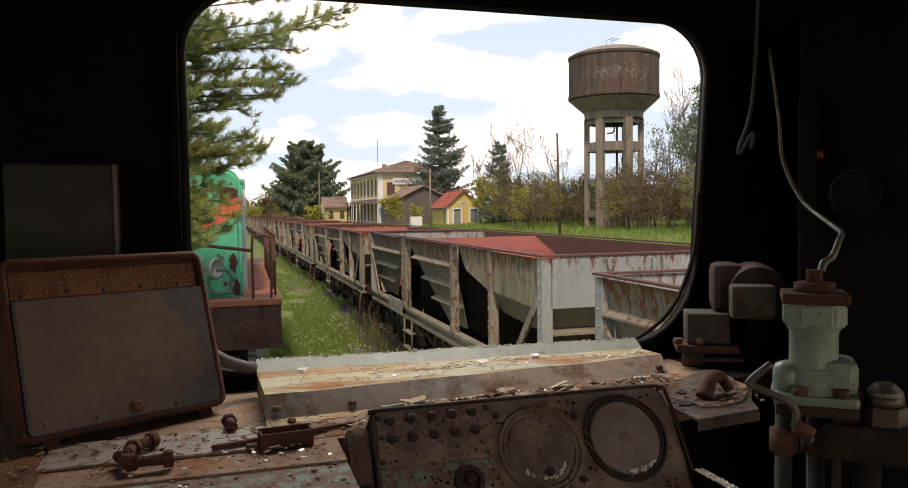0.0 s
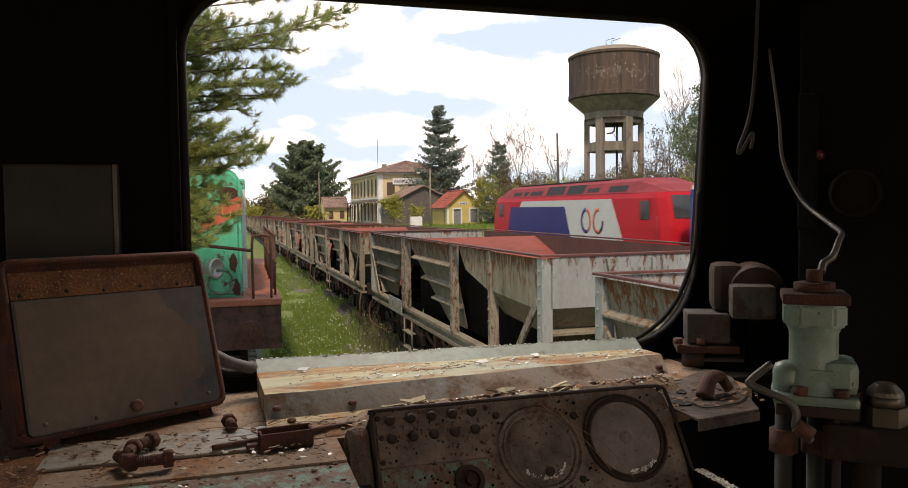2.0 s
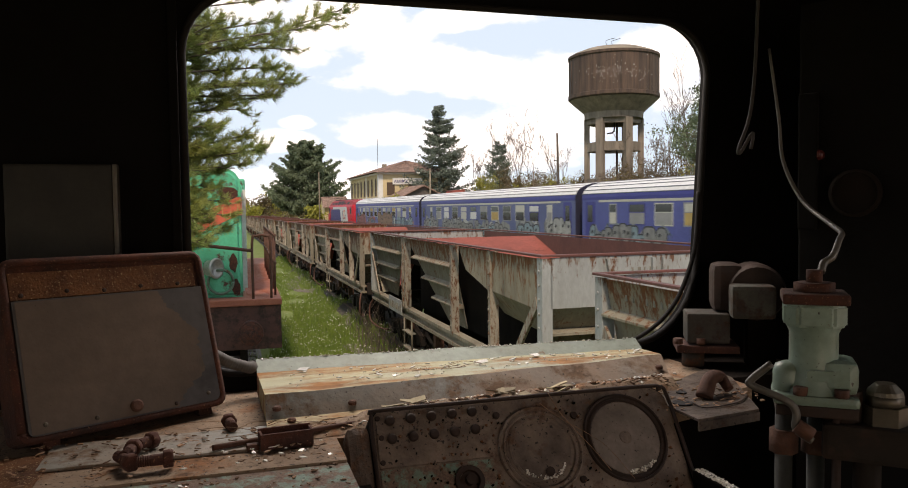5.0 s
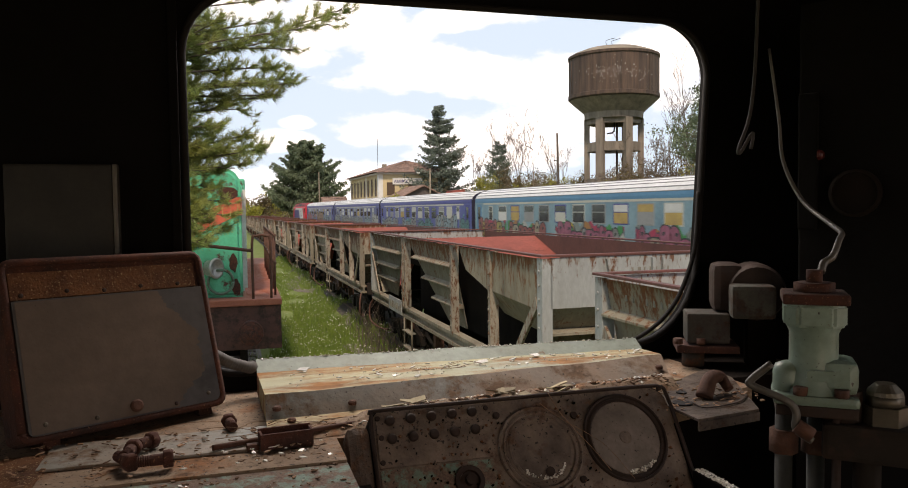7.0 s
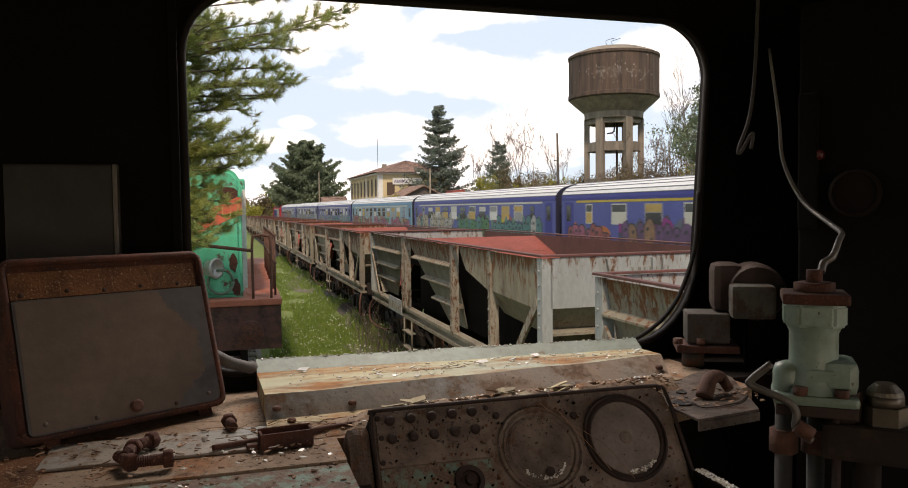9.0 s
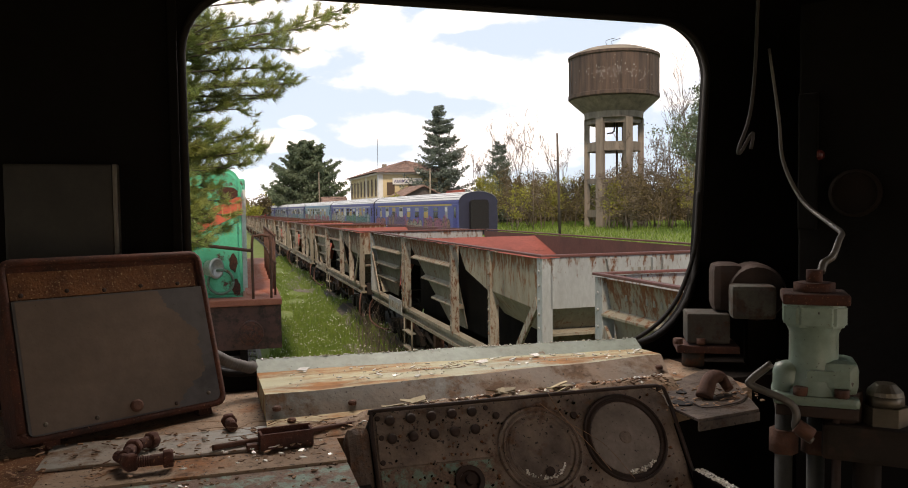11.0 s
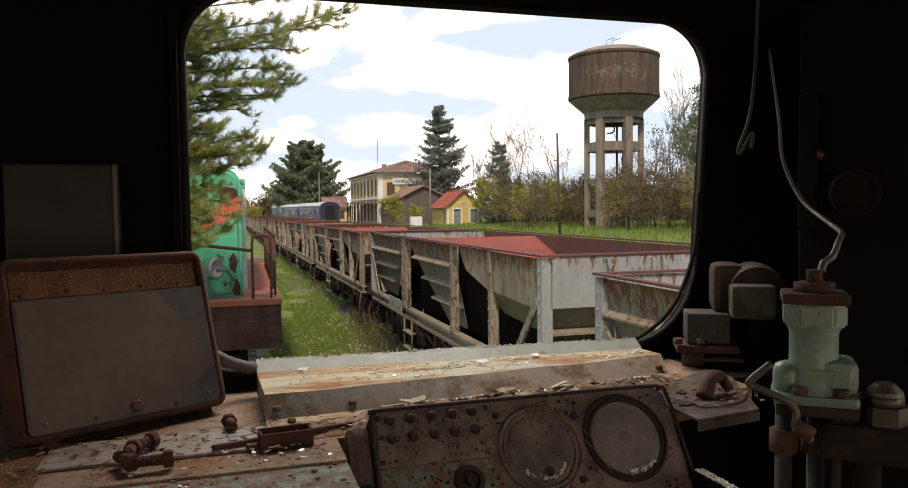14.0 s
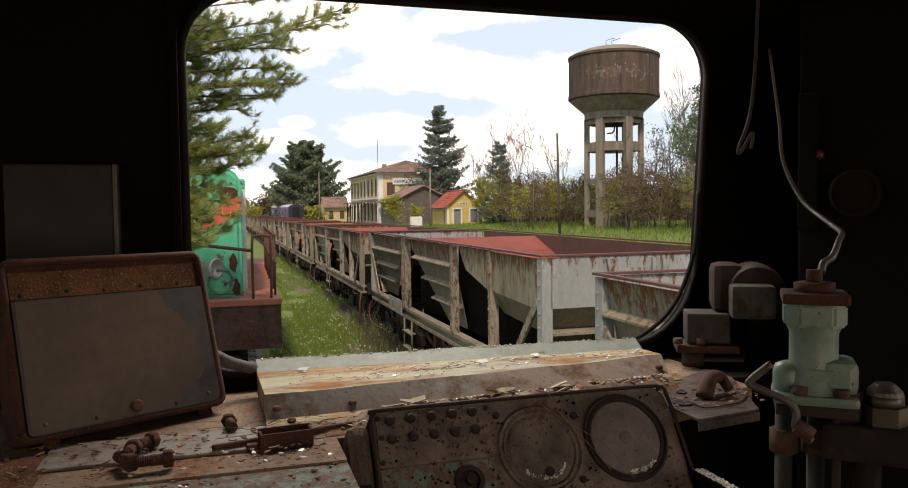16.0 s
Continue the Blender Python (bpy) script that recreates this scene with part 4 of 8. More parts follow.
# ---------------------------------------------------------------- the green shunter ahead
def build_shunter():
    g = thing("shunting_locomotive", "faded green diesel shunter with rusty red frame", "locomotive", pose(-0.5, 12.7, 0, 0, 0, -1.4))
    bm = B()
    block(bm, (-1.37, 0, 0.8), (1.37, 0.12, 1.52), 0.02)
    part("buffer_beam", bm, RED_BEAM, g)
    bm = B()
    block(bm, (-1.38, -0.05, 1.525), (1.38, 11, 1.63), 0.015)
    for i in range(40):
        block(bm, (0.82, 0.3 + 0.2 * i, 1.63), (1.3, 0.33 + 0.2 * i, 1.636))
    part("walkway_deck", bm, WALKWAY, g)
    bm = B()
    block(bm, (-1.2, 0.13, 0.9), (1.2, 11, 1.52))
    part("frame", bm, DARK_STEEL, g)
    for x in (-0.875, 0.875):
        bm = B()
        lathe(bm, [(0.0, 0.0), (0.14, 0.0), (0.14, 0.3), (0.1, 0.31), (0.1, 0.5), (0.19, 0.52), (0.2, 0.54), (0.19, 0.56), (0.165, 0.562), (0.155, 0.575), (0.1, 0.58), (0.09, 0.592), (0.045, 0.596), (0.035, 0.61), (0, 0.612)], 28, Matrix.Translation((x, 0, 1.15)) @ Matrix.Rotation(radians(90), 4, "X"))
        part("buffer", bm, BOX_RUST, g)
    bm = B()
    prism(bm, [(-0.77, 1.632), (0.77, 1.632), (0.77, 3.5)] + [(0.77 - 0.25 * (1 - math.cos(a)), 3.5 + 0.28 * math.sin(a)) for a in (0.4, 0.8, 1.2, 1.57)] + [(-0.77 + 0.25 * (1 - math.cos(a)), 3.5 + 0.28 * math.sin(a)) for a in (1.57, 1.2, 0.8, 0.4)] + [(-0.77, 3.5)], 1, 0.35, 7.5)
    bmesh.ops.bevel(bm, geom=[e for e in bm.edges if abs(e.verts[0].co.y - 0.35) < 1e-4 and abs(e.verts[1].co.y - 0.35) < 1e-4], offset=0.07, segments=3, affect="EDGES")
    part("hood", bm, GREEN_LOCO, g)
    bm = B()
    prism(bm, [(-0.1, 2.62), (0.72, 3.0), (0.76, 3.0), (0.76, 3.3), (0.7, 3.3), (-0.1, 2.94)], 1, 0.342, 0.36)
    prism(bm, [(0.36, 3.0), (7, 3.0), (7, 3.3), (0.36, 3.3)], 0, 0.765, 0.778)
    part("warning_stripe", bm, ORANGE, g, "orange warning stripe")
    bm = B()
    block(bm, (-0.86, 7.51, 1.632), (0.86, 10.5, 3.9), 0.06)
    part("cab_body", bm, GREEN_LOCO, g)
    bm = B()
    block(bm, (0.79, 1.2, 1.7), (0.85, 1.26, 3.45))
    block(bm, (0.775, 1.2, 1.65), (0.8, 4.0, 3.4))
    part("side_door", bm, WHITE, g, "pale open hood door edge")
    rnd = random.Random(61)
    for cx, cz, rx, rz in ((0.57, 3.36, 0.16, 0.13), (0.3, 3.44, 0.09, 0.06), (0.62, 2.2, 0.07, 0.16), (0.66, 1.8, 0.08, 0.14), (-0.1, 2.1, 0.12, 0.1)):
        bm = B()
        prism(bm, [(cx + rx * rnd.uniform(0.7, 1.15) * math.cos(a), cz + rz * rnd.uniform(0.7, 1.15) * math.sin(a)) for a in np.linspace(0, 6.0, 15)], 1, 0.346, 0.352)
        part("rust_patch", bm, BOX_RUST, g, "dark red patch of bare rust")
    # lamp on the hood front
    bm = B()
    lathe(bm, [(0.0, -0.16), (0.13, -0.14), (0.15, 0.0), (0.17, 0.01), (0.17, 0.04), (0.13, 0.04), (0.12, 0.0), (0, -0.02)], 24, Matrix.Translation((0.34, 0.2, 2.14)) @ Matrix.Rotation(radians(50), 4, "Z") @ Matrix.Rotation(radians(90), 4, "X"))
    part("headlamp", bm, mat("dull chrome", (0.5, 0.48, 0.44), (0.35, 0.33, 0.3), 12, 0.35, metal=0.5), g, "dull chrome headlamp", smooth=True)
    bm = B()
    ring = [(0.42 + 0.2 * math.cos(a), 0.25, 1.91 + 0.2 * math.sin(a)) for a in [2 * math.pi * i / 14 for i in range(15)]]
    tube(bm, ring, 0.022, 8, 2)
    part("hose_coil", bm, mat("dull green coil", (0.12, 0.24, 0.17), (0.08, 0.12, 0.09), 12, 0.6, rust=0.4), g)
    bm = B()
    lathe(bm, [(0.17, 0), (0.17, 0.02), (0.06, 0.03), (0, 0.03)], 20, Matrix.Translation((0.42, 0.3, 1.91)) @ Matrix.Rotation(radians(90), 4, "X"))
    part("hose_reel", bm, GREEN_LOCO, g)
    # handrails of bent pipe
    for y0 in (0.05,):
        bm = B()
        tube(bm, [(0.93, 0.05, 1.63), (0.93, 0.05, 2.55), (1.0, 0.05, 2.66), (1.15, 0.05, 2.66), (1.22, 0.05, 2.55), (1.22, 0.05, 1.63)], 0.022, 8)
        part("handrail", bm, RUST, g)
        bm = B()
        tube(bm, [(-0.75, 0.05, 2.62), (0.2, 0.05, 2.52), (0.93, 0.05, 2.42)], 0.028, 8)
        part("handrail", bm, RUST, g)
    for k in range(7):
        bm = B()
        y = 0.5 + 1.05 * k
        rod(bm, (1.3, y, 1.63), (1.3, y, 2.66), 0.02, seg=8)
        part("stanchion", bm, RUST, g)
    for z in (2.66, 2.2):
        bm = B()
        rod(bm, (1.3, 0.05, z), (1.3, 7.4, z), 0.02, seg=8)
        part("handrail", bm, RUST, g)
    for yc in (1.6, 8.6):
        for dy in (0, 1.9):
            bm = B()
            for x in (-0.75, 0.75):
                lathe(bm, [(0, -0.06), (0.5, -0.06), (0.5, 0.05), (0.53, 0.07), (0, 0.07)], 24, Matrix.Translation((x, yc + dy, 0.5)) @ Matrix.Rotation(radians(90), 4, "Y"))
            rod(bm, (-0.7, yc + dy, 0.5), (0.7, yc + dy, 0.5), 0.08)
            part("wheelset", bm, DARK_STEEL, g)
    return g


# ---------------------------------------------------------------- the passing train
COACH_L, LOCO_L = 26.4, 19.33
COACH_SECTION = [(-1.41, 1.05), (-1.41, 3.3), (-1.39, 3.45), (-1.3, 3.62), (-1.12, 3.78), (-0.85, 3.9), (-0.45, 4.0), (0, 4.04)]


def loft(bm, sections, cap=True):
    rows = [[bm.verts.new(p) for p in s] for s in sections]
    n = len(rows[0])
    for a, b in zip(rows, rows[1:]):
        for i in range(n):
            bm.faces.new((a[i], a[(i + 1) % n], b[(i + 1) % n], b[i]))
    if cap:
        bm.faces.new(rows[0][::-1]), bm.faces.new(rows[-1])
    bmesh.ops.recalc_face_normals(bm, faces=bm.faces)
    return bm


def build_bogies(t, centres, xw=0.75):
    for yc in centres:
        bm = B()
        for dy in (-1.25, 1.25):
            for x in (-xw, xw):
                lathe(bm, [(0, -0.06), (0.46, -0.06), (0.46, 0.06), (0, 0.06)], 20, Matrix.Translation((x, yc + dy, 0.46)) @ Matrix.Rotation(radians(90), 4, "Y"))
            rod(bm, (-xw, yc + dy, 0.46), (xw, yc + dy, 0.46), 0.08)
        for x in (-1.0, 1.0):
            block(bm, (x - 0.06, yc - 1.8, 0.45), (x + 0.06, yc + 1.8, 0.7), 0.02)
        part("bogie", bm, DARK_STEEL, t)


def build_engine():
    """The red, white and blue diesel; its front is at y = 0 and it reaches back to -LOCO_L."""
    e = thing("diesel_locomotive", "red diesel locomotive with blue and white side panels", "locomotive")
    bm = B()
    L = LOCO_L - 1.2
    def ring(y0, rake, half):
        out = []
        for x, z in ((-half, 0.9), (-half, 2.1), (-half + 0.03, 3.2), (-half + 0.1, 3.42), (half - 0.1, 3.42), (half - 0.03, 3.2), (half, 2.1), (half, 0.9)):
            out.append((x, y0 + rake * max(z - 1.7, 0), z))
        return out
    loft(bm, [ring(-0.3, -0.32, 1.25), ring(-0.75, -0.3, 1.44), ring(-2.2, 0, 1.46), ring(-L + 1.6, 0, 1.46), ring(-L + 0.15, 0.3, 1.44), ring(-L - 0.3, 0.32, 1.25)])
    part("body", bm, T_RED, e)
    bm = B()
    def roof(y, h, half):
        return [(-half, y, 3.424), (-half + 0.28, y, 3.424 + h * 0.75), (-half + 0.7, y, 3.424 + h), (half - 0.7, y, 3.424 + h), (half - 0.28, y, 3.424 + h * 0.75), (half, y, 3.424)]
    loft(bm, [roof(-0.95, 0.02, 1.2), roof(-1.6, 0.28, 1.34), roof(-2.6, 0.62, 1.38), roof(-L + 2.2, 0.62, 1.38), roof(-L + 1.2, 0.35, 1.34), roof(-L + 0.4, 0.02, 1.2)])
    part("roof", bm, T_ROOF, e, "faded pinkish red roof")
    # dark vents on the roof slope
    def roof_patch(y0, y1, a, b, material, nm):
        for s in (-1, 1):
            bm = B()
            def pt(y, k):
                return (s * (1.385 - 0.28 * k), y, 3.43 + 0.465 * k)
            q = [pt(y0, a), pt(y1, a), pt(y1, b), pt(y0, b)]
            v = [bm.verts.new(p) for p in q] + [bm.verts.new((p[0] - s * 0.03, p[1], p[2] - 0.03)) for p in q]
            for f in ((0, 1, 2, 3), (4, 5, 6, 7), (0, 1, 5, 4), (1, 2, 6, 5), (2, 3, 7, 6), (3, 0, 4, 7)):
                bm.faces.new([v[i] for i in f])
            bmesh.ops.recalc_face_normals(bm, faces=bm.faces)
            part(nm, bm, material, e)
    for y0, y1, a, b in ((-4.6, -3.5, 0.15, 0.6), (-5.4, -4.9, 0.15, 0.6), (-7.2, -5.7, 0.15, 0.6), (-9.6, -7.7, 0.1, 1.0), (-11.6, -9.9, 0.1, 1.0), (-13.0, -11.9, 0.2, 0.6), (-15.3, -13.8, 0.15, 0.7)):
        roof_patch(y0, y1, a, b, T_DARK, "roof_vent")
    bm = B()
    block(bm, (-0.75, -13.0, 4.03), (0.75, -3.4, 4.1), 0.02)
    part("roof_gear", bm, T_DARK, e)
    # livery panels on both sides
    for s in (-1, 1):
        xa, xb = sorted((s * 1.462, s * 1.468))
        bm = B()
        prism(bm, [(-5.0, 3.2), (-4.5, 2.72), (-3.9, 0.95), (-15.5, 0.95), (-14.3, 3.2)], 0, xa, xb)
        part("white_panel", bm, T_WHITE, e)
        xa, xb = sorted((s * 1.468, s * 1.474))
        bm = B()
        prism(bm, [(-3.4, 2.9), (-2.9, 0.95), (-10.8, 0.95), (-10.0, 2.9)], 0, xa, xb)
        part("blue_panel", bm, T_BLUE, e)
        xx = s * 1.471
        # plain shapes for the operator's mark
        for cy, col, a0, a1 in ((-12.1, T_BLUE, 90, 290), (-12.1, ORANGE, -70, 80), (-13.2, ORANGE, 80, 290), (-13.2, T_DARK, 180, 360)):
            bm = B()
            pts = [(xx, cy - s * -0.4 * math.cos(radians(a)) * (1 if s < 0 else -1), 2.25 + 0.5 * math.sin(radians(a))) for a in np.linspace(a0, a1, 12)]
            tube(bm, pts, 0.085, 4, 1)
            bmesh.ops.scale(bm, vec=(0.05, 1, 1), verts=bm.verts, space=Matrix.Translation((-xx, 0, 0)))
            part("mark_shape", bm, col, e)
        bm = B()
        for y in (-12.0, -13.2):
            for z in (1.2, 1.35):
                block(bm, (min(xx, xx + s * 0.003), y - 0.4, z), (max(xx, xx + s * 0.003), y + 0.4, z + 0.06))
        part("number_bars", bm, T_DARK, e)
        for y in (-2.0, -L + 1.3):
            bm = B()
            block(bm, (min(s * 1.44, s * 1.472), y - 0.32, 2.35), (max(s * 1.44, s * 1.472), y + 0.32, 3.1), 0.02)
            part("cab_window", bm, DARK_GLASS, e)
            bm = B()
            rod(bm, (s * 1.5, y - 0.9, 1.2), (s * 1.5, y - 0.9, 2.5), 0.02, seg=6)
            part("grab_rail", bm, T_ROOF, e)
    for y0, rk in ((-0.3, -0.32), (-L - 0.3, 0.32)):
        bm = B()
        s = 1 if y0 > -1 else -1
        hexa(bm, [(-1.05, y0 + rk * 0.7 + s * 0.01, 2.4), (1.05, y0 + rk * 0.7 + s * 0.01, 2.4), (1.05, y0 + rk * 0.7 - s * 0.02, 2.4), (-1.05, y0 + rk * 0.7 - s * 0.02, 2.4),
                  (-1.0, y0 + rk * 1.6 + s * 0.01, 3.3), (1.0, y0 + rk * 1.6 + s * 0.01, 3.3), (1.0, y0 + rk * 1.6 - s * 0.02, 3.3), (-1.0, y0 + rk * 1.6 - s * 0.02, 3.3)])
        bmesh.ops.recalc_face_normals(bm, faces=bm.faces)
        part("windscreen", bm, DARK_GLASS, e)
        for x in (-0.875, 0.875):
            bm = B()
            rod(bm, (x, y0, 1.06), (x, y0 + s * (0.3 if s > 0 else 0.8), 1.06), 0.16, seg=12)
            part("buffer", bm, DARK_STEEL, e)
    bm = B()
    block(bm, (-1.3, -L, 0.55), (1.3, -0.6, 0.9))
    part("underframe", bm, DARK_STEEL, e)
    build_bogies(e, (-4.0, -LOCO_L + 4.0))
    return e


def build_coach(label, paint, band, stripe, seed, tones, first_class=False):
    """A coach with its front at y = 0, reaching back 26.4 m with the gangways."""
    c = thing("passenger_coach", label, "railway coach", group="coaches of the train")
    L = COACH_L - 0.7
    y0, y1 = -0.35, -0.35 - L
    bm = B()
    sec = [(x, z) for x, z in COACH_SECTION[:2]] + [(-1.392, 3.445), (1.392, 3.445)] + [(-x, z) for x, z in COACH_SECTION[:2][::-1]]
    loft(bm, [[(x, y, z) for x, z in sec] for y in (y0, y1)])
    part("body", bm, paint, c)
    bm = B()
    sec = [COACH_SECTION[i] for i in range(2, 8)]
    sec = sec + [(-x, z) for x, z in sec[:-1][::-1]]
    loft(bm, [[(x, y, z) for x, z in sec] for y in (y0, y1)])
    roof = part("roof", bm, C_ROOF, c, "pale grey ribbed roof")
    for k in (2, 3, 4, 5, 6):
        for s in (-1, 1):
            bm = B()
            xa, za = COACH_SECTION[k]
            rod(bm, (s * -xa, y0, za + 0.005), (s * -xa, y1, za + 0.005), 0.022, seg=5)
            part("roof_rib", bm, C_RIB, roof)
    for s in (-1, 1):
        def side(lo, hi, ya, yb, material, nm, proud=0.006, bevel=0):
            bm = B()
            xa, xb = sorted((s * 1.40, s * (1.41 + proud)))
            block(bm, (xa, min(ya, yb), lo), (xb, max(ya, yb), hi), bevel)
            return part(nm, bm, material, c)
        bm = B()
        v = [(1.416, 3.18), (1.416, 3.3), (1.4, 3.448), (1.38, 3.44), (1.39, 3.18)]
        prism(bm, [(s * x, z) for x, z in v], 1, y0, y1)
        part("cornice_band", bm, band, c)
        side(3.07, 3.17, y0 - 1.5, y1 + 1.5, stripe, "stripe")
        side(1.28, 1.38, y0, y1, C_STRIPE, "stripe", 0.005)
        side(1.1, 1.27, y0, y1, C_RED if seed % 2 else C_BAND, "stripe", 0.005)
        # doors, windows with pale blinds
        for y in (y0 - 0.75, y1 + 0.75):
            side(1.15, 3.1, y - 0.42, y + 0.42, band, "door", 0.012, 0.0)
            side(2.2, 2.95, y - 0.22, y + 0.22, DARK_GLASS, "door_window", 0.018, 0.0)
        n = 12 if not first_class else 9
        rnd = random.Random(seed * 10 + s)
        for k in range(n):
            y = y0 - 2.7 - (L - 5.4) * k / (n - 1)
            wd = 0.6 if (k not in (0, n - 1)) else 0.3
            w = side(2.12, 3.0, y - wd, y + wd, (C_RIB, C_STRIPE, C_BAND, C_STRIPE)[rnd.randrange(4)], "window", 0.009, 0)
            for lo, hi in ((2.66, 2.95), (2.17, 2.62)):
                r = rnd.random()
                tone = DARK_GLASS if r < 0.55 else T_WHITE if r < 0.62 else CURTAIN if r < 0.75 else C_STRIPE if r < 0.88 else C_RIB
                pane = side(lo, hi, y - wd + 0.06, y + wd - 0.06, tone, "pane", 0.014, 0)
                pane.parent = w
        if s < 0:
            for ga, gb, hz in rnd_runs(rnd, y0 - 0.4, y1 + 0.4):
                spray_run(c, ga, gb, hz, rnd, tones)
    for y in (y0, y1):
        s = 1 if y == y0 else -1
        bm = B()
        full = COACH_SECTION + [(-x, z) for x, z in COACH_SECTION[:-1][::-1]]
        prism(bm, [(x * 0.99, z - 0.01) for x, z in full], 1, y + s * 0.002, y + s * 0.03)
        part("end_wall", bm, C_END, c, "dark blue end wall")
        bm = B()
        prism(bm, rounded(1.3, 2.2, 0.25, 5, 0, 2.35), 1, y + s * 0.03, y + s * 0.35)
        part("gangway", bm, RUBBER, c)
    bm = B()
    block(bm, (-1.2, y1 + 8, 0.5), (1.2, y0 - 8, 1.05), 0.05)
    part("underframe_box", bm, DARK_STEEL, c)
    build_bogies(c, (y0 - 3.4, y1 + 3.4))
    return c


def spray_run(c, ga, gb, hz, rnd, tones):
    """A stretch of sprayed writing on the near side: a ragged cloud of colour, and fat letter shapes with dark outlines that spell nothing."""
    bm = B()
    x = -1.4185
    pts = [(ga, 1.12)]
    y = ga
    while y > gb:
        pts.append((y, hz + rnd.uniform(-0.3, 0.25)))
        y -= rnd.uniform(0.2, 0.45)
    prism(bm, pts + [(gb, hz - 0.2), (gb, 1.12)], 0, x - 0.001, x + 0.002, 0)
    a, b = rnd.sample(range(2, len(tones)), 2)
    y = ga - 0.3
    while y > gb + 0.6:
        wd, hh = rnd.uniform(0.35, 0.8), hz - 1.25 + rnd.uniform(-0.35, 0.2)
        zc, lean = 1.2 + hh / 2, rnd.uniform(-0.2, 0.2)
        kind = rnd.randrange(4)
        pw = (2.6, 6.0, 4.0, 2.0)[kind]
        for grow, dx, mi in ((0.06, 0.003, 1), (0.0, 0.006, a if rnd.random() < 0.7 else b)):
            out = []
            for q in range(18):
                t = 2 * math.pi * q / 18
                cy, cz = math.cos(t), math.sin(t)
                k = (abs(cy) ** pw + abs(cz) ** pw) ** (-1 / pw)
                out.append((y - wd / 2 + (wd / 2 + grow) * cy * k + lean * cz * hh / 2, zc + (hh / 2 + grow) * cz * k))
            prism(bm, out, 0, x - dx - 0.002, x - dx, mi)
        # the letter's inner strokes
        for q in range(2):
            yy, zz = y - wd * rnd.uniform(0.3, 0.7), zc + hh * (0.18 - 0.36 * q)
            prism(bm, [(yy + 0.1, zz - 0.05), (yy + 0.04, zz - 0.1), (yy - 0.12, zz - 0.02), (yy - 0.08, zz + 0.07), (yy + 0.06, zz + 0.06)], 0, x - 0.0105, x - 0.0085, 1)
        y -= wd * rnd.uniform(0.82, 1.1)
    part("spray_paint", bm, tones[0], c, "multicoloured sprayed lettering", mats=tones)


def rnd_runs(rnd, a, b):
    out = []
    y = a
    while y > b + 2:
        ln = rnd.uniform(3.0, 7.5)
        out.append((y, max(y - ln, b), rnd.uniform(1.95, 2.5)))
        y -= ln + rnd.uniform(0.0, 1.2)
    return out


